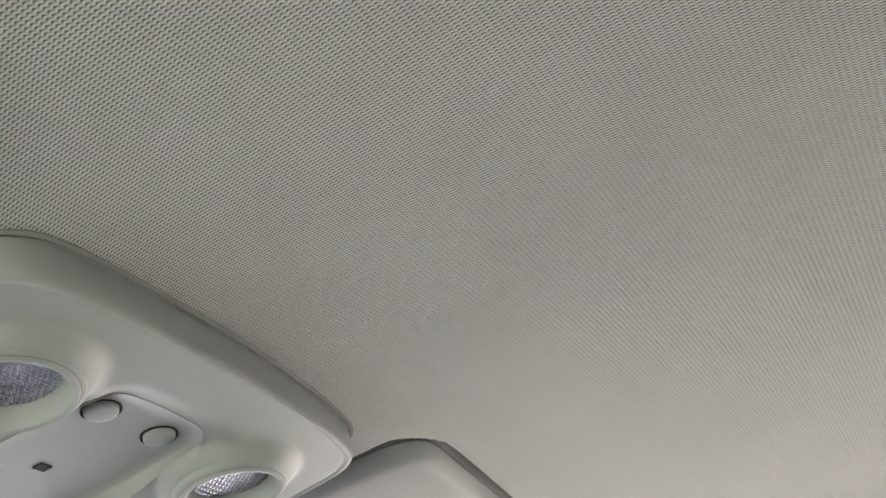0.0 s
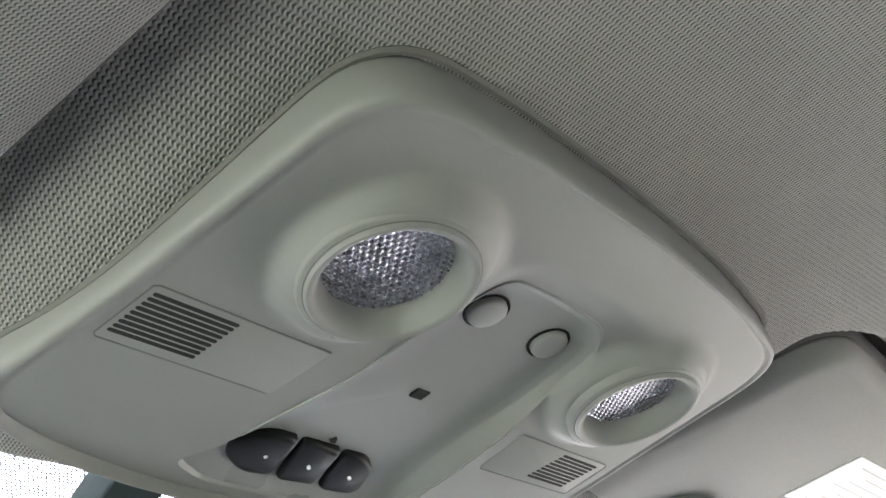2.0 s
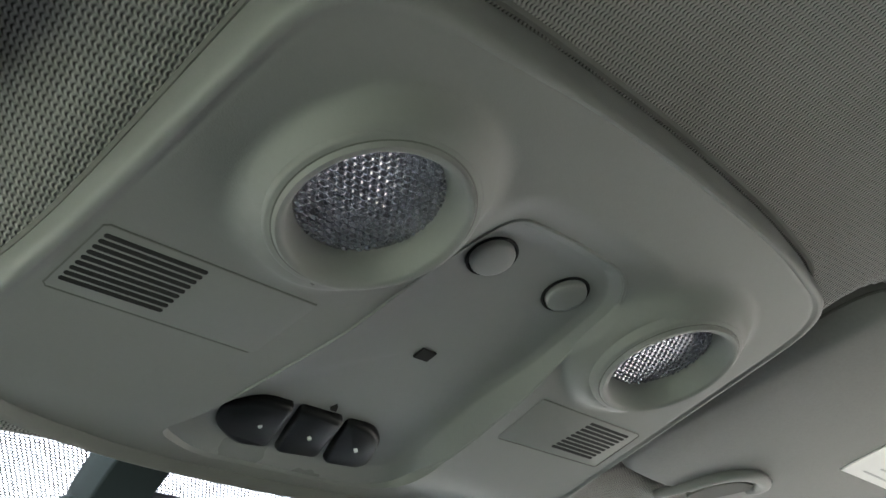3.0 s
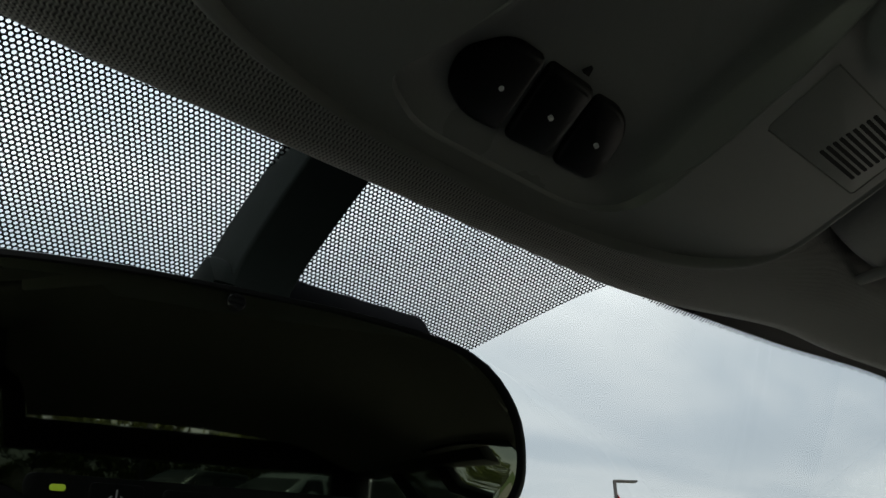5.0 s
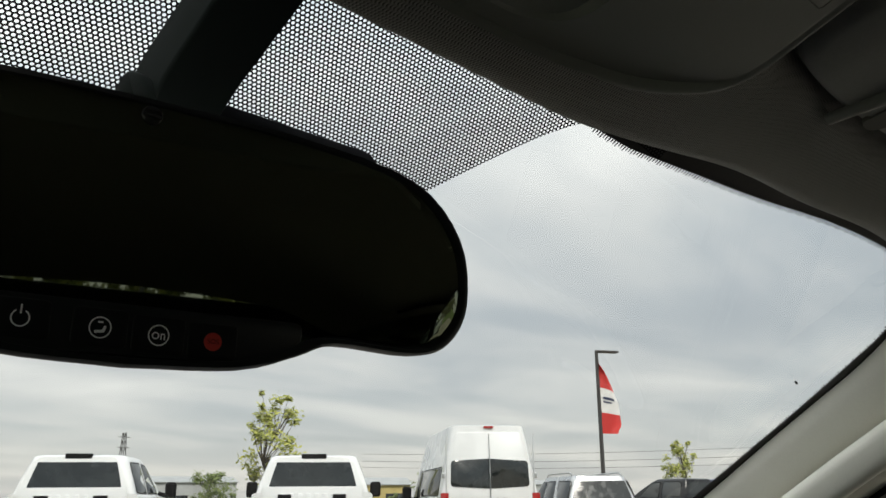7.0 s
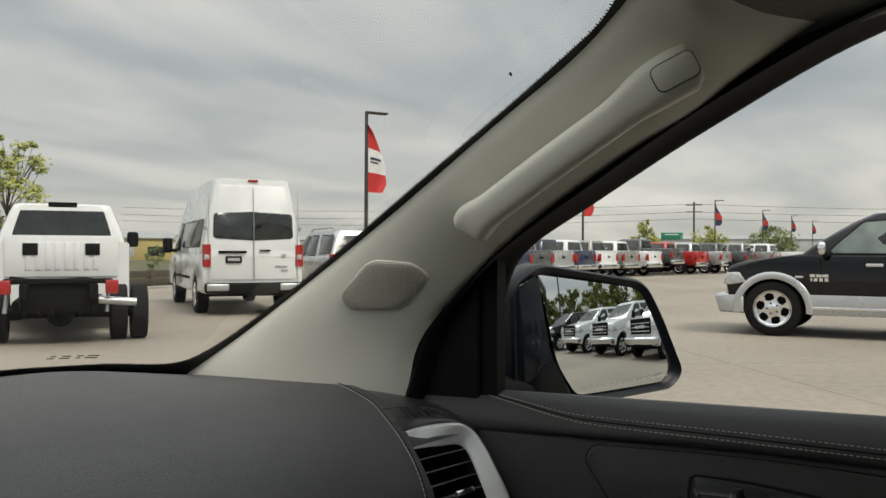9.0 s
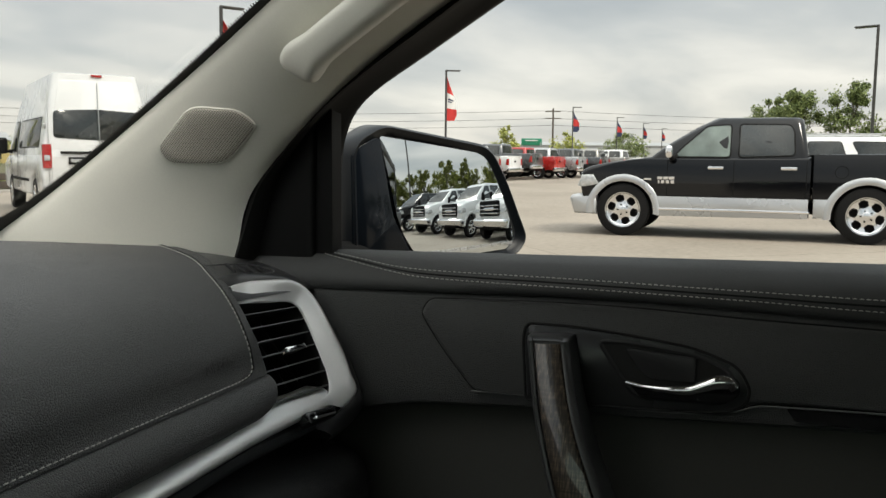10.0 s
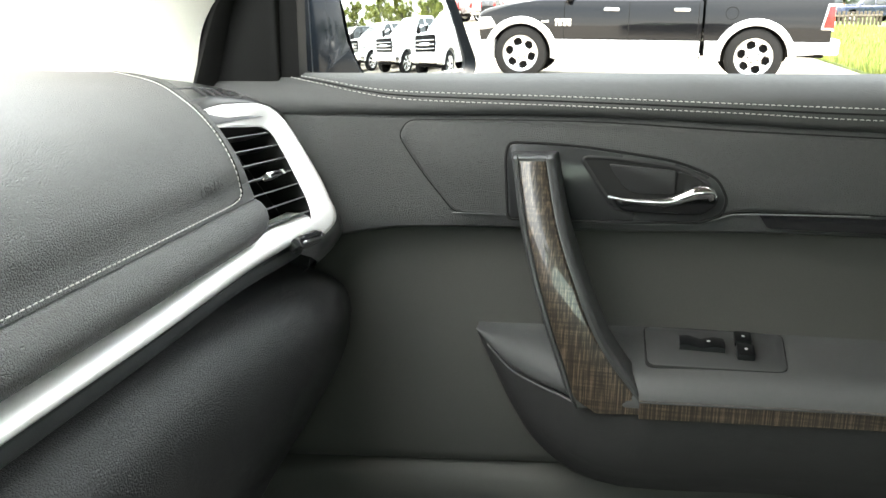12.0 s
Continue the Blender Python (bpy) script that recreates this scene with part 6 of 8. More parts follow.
W_SHELL = rounded([(-0.150 * ws, 0.070), (-0.105 * ws, 0.094), (0.074 * ws, 0.070), (0.103 * ws, 0.024), (0.142 * ws, -0.060), (0.120 * ws, -0.081), (-0.06 * ws, -0.092), (-0.150 * ws, -0.075)], [0.02, 0.016, 0.024, 0.05, 0.02, 0.02, 0.02, 0.02], 6)
bm = B()
c_ = Vector((0.0, -0.005))
R_ = 1.25
rim_ = []
for (u, v), (u2, v2) in zip(W_GLASS, W_GLASS[1:] + W_GLASS[:1]):
    n_ = max(1, int(math.hypot(u2 - u, v2 - v) / 0.004))
    rim_ += [(lerp(u, u2, i / n_), lerp(v, v2, i / n_)) for i in range(n_)]
rings = []
for k in [1.0 - 0.045 * i for i in range(22)] + [0.02]:
    rings.append([on_wing(c_.x + (u - c_.x) * k, c_.y + (v - c_.y) * k, 0.004 - (((u - c_.x) * k) ** 2 + ((v - c_.y) * k) ** 2) / (2 * R_)) for u, v in rim_])
loft(bm, rings, False)
bm.faces.new([v for v in bm.verts][-len(rim_):])
part("mirror_glass", bm, M_MIRROR, wing, "slightly domed reflecting glass", 80)
bm = B()
loft(bm, [[on_wing(u, v, -0.004) for u, v in inset(W_SHELL, 0.016)], [on_wing(u, v, 0.004) for u, v in inset(W_SHELL, 0.010)], [on_wing(u, v, 0.008) for u, v in inset(W_SHELL, 0.004)], [on_wing(u, v, 0.004) for u, v in W_SHELL], [on_wing(u, v, -0.03) for u, v in inset(W_SHELL, -0.004)], [on_wing(u, v, -0.08) for u, v in inset(W_SHELL, 0.020)], [on_wing(u, v, -0.11) for u, v in inset(W_SHELL, 0.05)]])
part("mirror_shell", bm, pbr("mirror_paint_black", (0.006, 0.008, 0.011), 0.35, var=0.1, bump=0, coat=0.0, spec=0.25), wing, "black glossy shell", 60)
bm = B()
slab(bm, rounded([(-0.150 * ws, 0.060), (-0.108 * ws, 0.080), (-0.090 * ws, -0.02), (-0.055 * ws, -0.080), (-0.150 * ws, -0.075)], 0.01), on_wing, 0.000, 0.0055, 0.001)
part("inner_bezel", bm, pbr("wing_bezel", (0.005, 0.007, 0.010), 0.10, var=0.1, bump=0, spec=0.2), wing, "dark glossy inner bezel", 40)
bm = B()
tube(bm, [(0.80, 0.50, 1.125), (0.86, 0.480, 1.115), (0.93, 0.46, 1.115)], [0.022, 0.020, 0.020], 14, 1.2)
part("mirror_foot", bm, M_SEAL, wing, "black foot on the door")
tm = wfr @ Matrix.Translation((0.037 * ws, -0.0655, 0.0032)) @ Matrix.Rotation(radians(2.5), 4, "Z")
lettering("mirror_warning", "OBJECTS IN MIRROR ARE CLOSER THAN THEY APPEAR", 0.0062, tm, M_PRINTBAR, wing, "etched warning words", 0.0001)


# ---------- outside: materials ----------
def paint_mat(name, c, metal=0.0, rough=0.28, coat=0.7, spec=0.5):
    return pbr(name, c, rough, metal=metal, var=0.05, vscale=1.2, bump=0.0, coat=coat, rvar=0.05, spec=spec)


M_PAINT = {"white": paint_mat("white_paint", (0.74, 0.75, 0.75)), "black": paint_mat("black_paint", (0.0035, 0.0038, 0.0048), 0.0, 0.10, 0.45, 0.2), "silver": paint_mat("silver_paint", (0.46, 0.47, 0.48), 0.5),
           "red": paint_mat("red_paint", (0.40, 0.018, 0.015)), "blue": paint_mat("blue_paint", (0.014, 0.022, 0.06)), "grey": paint_mat("grey_paint", (0.09, 0.095, 0.10), 0.3), "tan": paint_mat("champagne_paint", (0.33, 0.32, 0.30), 0.4)}
M_TYRE = pbr("tyre_rubber", (0.012, 0.012, 0.012), 0.9, var=0.2, vscale=8, bump=0.4, bscale=120, dist=0.003, spec=0.2)
M_RIM = pbr("alloy_rim", (0.80, 0.81, 0.82), 0.16, metal=1.0, var=0.05, bump=0)
M_CARGLASS = pbr("vehicle_glass", (0.018, 0.022, 0.022), 0.06, var=0.2, bump=0, spec=0.7)
M_PALEGLASS = pbr("pale_vehicle_glass", (0.13, 0.165, 0.15), 0.05, var=0.35, vscale=3, bump=0, spec=0.7)
M_TAIL = pbr("tail_lamp_red", (0.36, 0.012, 0.010), 0.15, var=0.2, vscale=20, bump=0, coat=0.6)
M_LAMPGLASS = pbr("headlamp_glass", (0.55, 0.56, 0.56), 0.12, metal=0.4, var=0.3, vscale=15, bump=0, coat=0.6)
M_UNDER = pbr("underbody_black", (0.008, 0.008, 0.008), 0.85, var=0.3, bump=0.3, bscale=60, dist=0.004, spec=0.15)
M_STEEL = pbr("galvanised_steel", (0.50, 0.51, 0.51), 0.38, metal=0.8, var=0.12, vscale=5, bump=0.1, bscale=90)
M_POLE = pbr("pole_bronze", (0.055, 0.052, 0.050), 0.5, var=0.2, bump=0.1)
M_DRY = pbr("dry_verge", (0.12, 0.115, 0.055), 0.95, var=0.4, vscale=0.6, bump=0.8, bscale=20, dist=0.05)
M_GRASS = pbr("grass_soil", (0.13, 0.17, 0.045), 0.95, var=0.5, vscale=1.5, bump=0.8, bscale=20, dist=0.05)
M_KERB = pbr("kerb_concrete", (0.42, 0.40, 0.36), 0.85, var=0.2, vscale=2, bump=0.4, bscale=60, dist=0.004)
M_BARK = pbr("bark", (0.10, 0.085, 0.07), 0.95, var=0.35, vscale=9, bump=0.7, bscale=30, dist=0.02)
M_LEAF_Y = leaf_mat("young_leaves", (0.15, 0.18, 0.04), (0.42, 0.42, 0.10))
M_LEAF_D = leaf_mat("oak_leaves", (0.058, 0.085, 0.028), (0.21, 0.25, 0.085))
M_LEAF_W = leaf_mat("wood_leaves", (0.085, 0.110, 0.028), (0.30, 0.31, 0.080))
M_TIMBER = pbr("weathered_timber", (0.085, 0.068, 0.052), 0.9, var=0.35, vscale=2, bump=0.5, bscale=30, dist=0.01)
M_FLAGRED = pbr("flag_red", (0.55, 0.035, 0.03), 0.75, var=0.08, bump=0)
M_FLAGWHITE = pbr("flag_white", (0.75, 0.74, 0.72), 0.75, var=0.06, bump=0)
M_FLAGDARK = pbr("flag_navy", (0.03, 0.04, 0.09), 0.75, var=0.1, bump=0)
M_YELLOWWALL = pbr("yellow_siding", (0.46, 0.37, 0.15), 0.8, var=0.1, vscale=0.5, bump=0.2, bscale=6, dist=0.02)
M_GREYWALL = pbr("grey_siding", (0.40, 0.41, 0.41), 0.8, var=0.1, vscale=0.5, bump=0.2, bscale=6, dist=0.02)
M_ROOFGREY = pbr("metal_roofing", (0.36, 0.37, 0.37), 0.6, metal=0.2, var=0.15, vscale=0.6, bump=0.1, bscale=4)
M_SIGN = pbr("sign_green", (0.01, 0.20, 0.11), 0.5, var=0.05, bump=0)

# ---------- ground ----------
bm = B()
sheet(bm, [[(x, y, 0) for x in (-900, -60, 0, 60, 900)] for y in (-900, -60, 0, 60, 900)])
solo("ground", bm, M_GROUND, "pale worn concrete yard of a vehicle lot", "ground", kind="structure")


def field(name, poly, label, z=0.06, material=None):
    b_ = B()
    slab(b_, poly, lambda u, v, w: Vector((u, v, w)), -0.05, z)
    return solo(name, b_, material or M_GRASS, label, "kerb" if material is M_KERB else "grass", kind="structure", smooth=0)


field("lawn", [(15.5, -3.90), (60, -4.2), (400, -20), (400, -400), (14, -400)], "rough yellow-green grass verge beside the yard", 0.05)
field("verge", [(-30, 17.3), (22, 24.0), (60, 30), (200, 90), (150, 400), (-200, 400)], "rough dry grass verge behind the timber rail", 0.05, M_DRY)
field("edge_kerb", [(-30, 16.0), (22, 22.6), (22, 22.9), (-30, 16.3)], "pale kerb at the back of the yard", 0.08, M_KERB)
field("far_lawn", [(-200, -22), (12, -24), (12, -300), (-200, -300)], "rough dry grass below the trees", 0.05, M_DRY)


# grass blades along the verge edge nearest the yard
def blades(name, label, n, spot, h, seed):
    rnd = random.Random(seed)
    vs, fs = [], []
    for _ in range(n):
        x, y = spot(rnd)
        a, hh, w = rnd.uniform(0, 6.28), h * rnd.uniform(0.5, 1.3), 0.012 * rnd.uniform(0.7, 1.6)
        lx, ly = rnd.uniform(-0.4, 0.4) * hh, rnd.uniform(-0.4, 0.4) * hh
        i = len(vs)
        vs += [(x - w * math.cos(a), y - w * math.sin(a), 0.04), (x + w * math.cos(a), y + w * math.sin(a), 0.04), (x + lx, y + ly, 0.05 + hh)]
        fs.append((i, i + 1, i + 2))
    me = bpy.data.meshes.new(name)
    me.from_pydata(vs, [], fs)
    me.materials.append(leaf_mat(name + "_leaf", (0.09, 0.13, 0.03), (0.30, 0.34, 0.09)))
    return tagged(new(name, me), label, "grass", kind="stuff")


blades("grass_blades", "tufts of tall green grass on the verge", 34000, lambda r: (15.5 + 34 * r.random() ** 1.5, -3.92 - 8 * r.random() ** 1.4), 0.20, 4)
blades("verge_blades", "dry tufts of grass behind the rail", 16000, lambda r: (lambda t, d: (-6 + 40 * t - d * 0.13, 20.9 + 5.2 * t + d))(r.random(), 6 * r.random()), 0.30, 5)


# ---------- vehicles ----------
def prism(bm, prof, x0, x1, r=0.05):
    """A body of the given side outline between x0 and x1, its shoulders rounded by r."""
    rings = []
    for x, d in ((x0, r), (x0 + 0.3 * r, 0.4 * r), (x0 + r, 0.0), (x1 - r, 0.0), (x1 - 0.3 * r, 0.4 * r), (x1, r)):
        rings.append([Vector((x, y, z)) for y, z in (offset_poly(prof, d) if d else prof)])
    return loft(bm, rings)


def arch(yc, r, zb, n=10):
    """Points of a wheel opening, from its rear foot to its front foot."""
    a0 = math.asin(max(-0.9, min(0.9, (zb - 0.40) / r)))
    return [(yc - r * math.cos(a0 + (math.pi - 2 * a0) * i / n), 0.40 + r * math.sin(a0 + (math.pi - 2 * a0) * i / n)) for i in range(n + 1)]


def rim_face(x, y, r, w, s, windows=6):
    """A dished bright wheel face with rounded windows between broad spokes."""
    b_ = B()
    n_, m_ = 96, 20
    grid = []
    for j in range(m_ + 1):
        q = lerp(0.10, 0.665, j / m_)
        lift_ = w * (0.43 - 0.09 * math.sin(math.pi * min(1.0, max(0.0, (q - 0.10) / 0.55))) + 0.035 * step(0.58, 0.64, q))
        grid.append([b_.verts.new((x + s * lift_, y + r * q * math.cos(2 * math.pi * i / n_), r + r * q * math.sin(2 * math.pi * i / n_))) for i in range(n_)])
    for j in range(m_):
        q = lerp(0.10, 0.665, (j + 0.5) / m_)
        for i in range(n_):
            a = (((i + 0.5) / n_ * windows + 0.25) % 1.0 - 0.5) * 2 * math.pi / windows
            u, v = (q - 0.440) / 0.135, q * a / (0.172 * (0.80 + 0.9 * (q - 0.32)))
            if abs(u) ** 2.6 + abs(v) ** 2.6 > 1.0:
                b_.faces.new([grid[j][i], grid[j][(i + 1) % n_], grid[j + 1][(i + 1) % n_], grid[j + 1][i]])
    edge = [e_ for e_ in b_.edges if e_.is_boundary]
    deep = bmesh.ops.extrude_edge_only(b_, edges=edge)
    bmesh.ops.translate(b_, verts=[v for v in deep["geom"] if isinstance(v, bmesh.types.BMVert)], vec=(-s * 0.035, 0, 0))
    lathe(b_, [(r * 0.155, w * 0.38), (r * 0.150, w * 0.45), (r * 0.12, w * 0.475), (0.001, w * 0.48)], (x, y, r), (s, 0, 0), 20)
    return b_


def wheel(car, x, y, r=0.40, w=0.27, spokes=6, dark=False, fat=1.0):
    s = -1 if x < 0 else 1
    ax_ = (s, 0, 0)
    b_ = B()
    lathe(b_, [(r * 0.66, -w / 2), (r * 0.92, -w / 2), (r * 0.985, -w * 0.42), (r, -w * 0.30), (r, w * 0.30), (r * 0.985, w * 0.42), (r * 0.92, w / 2), (r * 0.70, w / 2 + 0.004), (r * 0.655, w * 0.44), (r * 0.64, w * 0.2)], (x, y, r), ax_, 36)
    tyre = part("wheel", b_, M_TYRE, car, "black rubber tyre on an alloy rim", 40)
    b_ = B()
    lathe(b_, [(r * 0.655, w * 0.45), (r * 0.625, w * 0.46), (r * 0.60, w * 0.36), (r * 0.59, w * 0.05), (0.02, w * 0.02)], (x, y, r), ax_, 30)
    rim = part("rim", b_, M_UNDER if spokes else M_RIM, tyre, "", 40)
    if fat < 1:
        part("spokes", rim_face(x, y, r, w, s), M_RIM, tyre, "bright six-spoke rim face", 40)
        for k in range(5):
            b_ = B()
            a = 2 * math.pi * k / 5
            lathe(b_, [(0.012, w * 0.36), (0.012, w * 0.46), (0.001, w * 0.465)], (x, y + r * 0.20 * math.cos(a), r + r * 0.20 * math.sin(a)), ax_, 8)
            part("wheel_nut", b_, M_UNDER, tyre)
        return tyre
    b_ = B()
    lathe(b_, [(r * 0.665, w * 0.43), (r * 0.65, w * 0.485), (r * 0.60, w * 0.47), (r * 0.575, w * 0.43), (r * 0.56, w * 0.33)], (x, y, r), ax_, 30)
    for k in range(spokes):
        a = 2 * math.pi * k / spokes + 0.3
        for da in (-0.13 * fat, 0.13 * fat):
            p0 = Vector((x + s * w * 0.36, y + r * 0.14 * math.cos(a), r + r * 0.14 * math.sin(a)))
            p1 = Vector((x + s * w * 0.42, y + r * 0.615 * math.cos(a + da), r + r * 0.615 * math.sin(a + da)))
            tube(b_, [p0, p0.lerp(p1, 0.5) + Vector((s * 0.006, 0, 0)), p1], [r * 0.075 * fat, r * 0.07 * fat, r * 0.085 * fat], 8, 0.8, up=ax_)
    lathe(b_, [(r * 0.25, w * 0.32), (r * 0.23, w * 0.40), (r * 0.12, w * 0.45), (0.001, w * 0.46)], (x, y, r), ax_, 16)
    part("spokes", b_, M_UNDER if dark else M_RIM, tyre, "bright spoked rim face", 40)
    return tyre


def cabin_block(bm, z0, z1, yf, yr, hw0, hw1, r=0.16, steps=7):
    """Upper body as level sections: yf and yr give (foot, top) of windscreen and back, hw half widths."""
    rings = []
    for k in range(steps + 1):
        t = k / steps
        z = lerp(z0, z1, t)
        if k == steps:
            z = z1 - 0.012
        f, b_, h = lerp(yf[0], yf[1], t ** 1.2), lerp(yr[0], yr[1], t), lerp(hw0, hw1, t ** 1.25)
        rr_ = lerp(r * 0.5, r, t)
        rings.append([Vector((u, (f + b_) / 2 + v, z)) for u, v in rrect(2 * h, f - b_, rr_, 5)])
    top = rings[-1]
    c = sum(top, Vector()) / len(top)
    rings.append([c + (p - c) * 0.93 + Vector((0, 0, 0.022)) for p in top])
    rings.append([c + (p - c) * 0.6 + Vector((0, 0, 0.038)) for p in top])
    return loft(bm, rings)


def side_pane(car, poly, z0, z1, hw0, hw1, side, material, name="side_window"):
    def at(u, v, w):
        t = max(0, (v - z0) / (z1 - z0))
        return Vector((side * (lerp(hw0, hw1, t ** 1.25) + 0.002 + w), u, v))

    b_ = B()
    slab(b_, rounded(poly, 0.05, 4), at, -0.01, 0.006, 0.003)
    pane = part(name, b_, material, car, "dark glossy window glass", 30)
    b_ = B()
    o = rounded(poly, 0.05, 4)
    loft(b_, [[at(u, v, 0.001) for u, v in offset_poly(o, -0.022)], [at(u, v, 0.0045) for u, v in offset_poly(o, -0.012)], [at(u, v, 0.004) for u, v in o]], False)
    part("window_seal", b_, M_SEAL, pane)
    return pane


def end_pane(car, z0, z1, ya, yb, hw0, hw1, lo, hi, sign, material, name, mx=0.88):
    """Windscreen (sign 1) or rear glass (sign -1) lying on the sloping end between heights lo and hi."""
    def at(u, t, w):
        z = lerp(lo, hi, t)
        k = (z - z0) / (z1 - z0)
        return Vector((u * lerp(hw0, hw1, k ** 1.25) * mx, lerp(ya, yb, k ** (1.2 if sign > 0 else 1)) + sign * (0.004 + w) - sign * 0.008 * (u * u) ** 2, z))

    b_ = B()
    sheet(b_, [[at(u / 6, t / 5, 0.004) for u in range(-6, 7)] for t in range(6)])
    return part(name, b_, material, car, "dark glossy window glass", 60)


def bars(b_, place, specs):
    for u, v, w_, h_ in specs:
        slab(b_, rrect(w_, h_, min(w_, h_) * 0.25, 2), lambda a, c, w: place(u + a, v + c, w), 0, 0.006)


def pickup(label, paint, lower=None, detail=2, hd=False, group="", chassis=False, spokes=6, lift=0.0, name="pickup_truck"):
    """A crew-cab pickup, nose towards +y, its axles 3.57 m apart; chassis: no bed, dual rear wheels."""
    car = thing(name, (0, 0, 0), label, "pickup truck", group)
    P = M_PAINT[paint]
    L = M_PAINT[lower] if lower else P
    up = 0.14 if hd else 0.0
    beltz, roofz = 1.26 + up, 1.885 + up
    low = 0.0 if hd else 0.07
    tuck = 0.045 if lower else 0.0

    def flank(z):
        return 1.0 - (0.050 * max(0.0, (z - 0.85) / 0.42) ** 2 if lower else 0.0)

    def skin(name_, y0, y1, top, bottom, axle, label_):
        """Curved outer panel of one flank, open at the wheel."""
        for side in (-1, 1):
            b2 = B()
            n_, m2 = int(abs(y1 - y0) / 0.035), 16
            grid = []
            for j in range(m2 + 1):
                grid.append([])
                for i in range(n_ + 1):
                    y_ = lerp(y0, y1, i / n_)
                    z_ = lerp(bottom, top(y_), j / m2)
                    grid[-1].append(b2.verts.new((side * flank(z_), y_, z_)))
            for j in range(m2):
                for i in range(n_):
                    q4 = [grid[j][i], grid[j][i + 1], grid[j + 1][i + 1], grid[j + 1][i]]
                    cc = sum((v.co for v in q4), Vector()) / 4
                    if math.hypot(cc.y - axle, cc.z - 0.40) > 0.53:
                        b2.faces.new(q4)
            part(name_, b2, P, car, label_, 60)

    back = -1.0
    # lower body
    nose = [(2.46, 0.60), (2.50, 0.84), (2.485, 1.00 + up), (2.44, 1.07 + up), (2.32, 1.125 + up), (2.05, 1.185 + up), (1.70, 1.235 + up), (1.38, 1.275 + up)]
    prof = nose + [(1.22, beltz + 0.02), (back, beltz + 0.03), (back, 0.44 - low), (0.5, 0.42 - low)] + arch(1.785, 0.50, 0.44 - low)[::1] + [(2.40, 0.50)]
    b_ = B()
    prism(b_, prof, -1.0 + tuck, 1.0 - tuck, 0.06)
    body = part("body", b_, P, car, "painted body", 45)
    if lower:
        skin("side_panel", back + 0.005, 2.44, lambda y: min(beltz + 0.02, 1.24 - 0.23 * max(0, (y - 1.5) / 0.94) ** 1.6), 0.60, 1.785, "curved painted flank")
        skin("bed_panel", -2.84, back - 0.035, lambda y: beltz + 0.07, 0.60, -1.785, "curved painted bed flank")
    # roof and pillars
    yf, yr = (1.40, 0.44), (back + 0.02, -0.88)
    b_ = B()
    cabin_block(b_, beltz - 0.02, roofz, yf, yr, 0.94, 0.72)
    part("cab_roof", b_, P, car, "painted cab roof and pillars", 50)
    z0, z1 = beltz - 0.02, roofz
    for side in (-1, 1):
        side_pane(car, [(0.99, beltz + 0.03), (0.90, beltz + 0.14), (0.52, roofz - 0.13), (0.17, roofz - 0.105), (0.17, beltz + 0.03)], z0, z1, 0.94, 0.72, side, M_PALEGLASS if detail > 1 else M_CARGLASS)
        side_pane(car, [(0.03, beltz + 0.03), (0.03, roofz - 0.10), (-0.68, roofz - 0.11), (-0.74, roofz - 0.2), (-0.76, beltz + 0.06)], z0, z1, 0.94, 0.72, side, M_CARGLASS)
    end_pane(car, z0, z1, yf[0], yf[1], 0.94, 0.72, beltz + 0.06, roofz - 0.09, 1, M_CARGLASS, "windscreen")
    end_pane(car, z0, z1, yr[0], yr[1], 0.94, 0.72, beltz + (0.12 if not chassis else 0.10), roofz - 0.10, -1, M_CARGLASS, "rear_window", 0.80)
    # underbody and wheel housings
    b_ = B()
    box(b_, (0, -0.25, 0.50), (1.2, 5.2, 0.18), 0.03)
    for yc in (1.785,) if chassis else (1.785, -1.785):
        box(b_, (0, yc, 0.62), (1.5, 1.0, 0.55), 0.05)
    part("underbody", b_, M_UNDER, car, "dark frame and wheel housings")
    if not chassis:
        bed = [(back - 0.03, beltz + 0.07), (-2.76, beltz + 0.10), (-2.83, beltz + 0.075), (-2.85, 0.60), (-2.78, 0.56)] + [(y, z) for y, z in arch(-1.785, 0.50, 0.52)] + [(back - 0.03, 0.46)]
        for side in (-1, 1):
            b_ = B()
            prism(b_, bed, side * (1.0 - 1.6 * tuck) - 0.09 - side * 0.09, side * (1.0 - 1.6 * tuck) + 0.09 - side * 0.09, 0.04)
            part("bed_side", b_, P, car, "painted bed side", 45)
        b_ = B()
        box(b_, (0, -1.92, 0.86), (1.66, 1.76, 0.06), 0.01)
        box(b_, (0, -1.05, 1.08), (1.66, 0.05, 0.5), 0.01)
        part("bed_floor", b_, M_UNDER, car, "dark lined bed")
        b_ = B()
        box(b_, (0, -2.815, 0.95 + up * 0.5), (1.62, 0.06, 0.76 + up), 0.02)
        box(b_, (0, -2.84, beltz + 0.075), (1.60, 0.05, 0.05), 0.02)
        gate = part("tailgate", b_, P, car, "painted tailgate", 45)
        b_ = B()
        box(b_, (0, -2.85, 1.05 + up), (0.26, 0.02, 0.09), 0.008)
        part("gate_handle", b_, M_UNDER, gate)
        b_ = B()
        box(b_, (0, -2.86, 0.59), (2.0, 0.26, 0.24), 0.05)
        part("rear_bumper", b_, M_CHROME, car, "bright rear bumper", 45)
        for side in (-1, 1):
            b_ = B()
            prism(b_, [(-2.70, 0.86 + up), (-2.765, 1.195 + up), (-2.865, 1.20 + up), (-2.875, 0.85 + up)], side * 0.93 - 0.085, side * 0.93 + 0.085, 0.025)
            tl = part("tail_light", b_, M_TAIL, car, "red tail light", 40)
            if detail > 1:
                b_ = B()
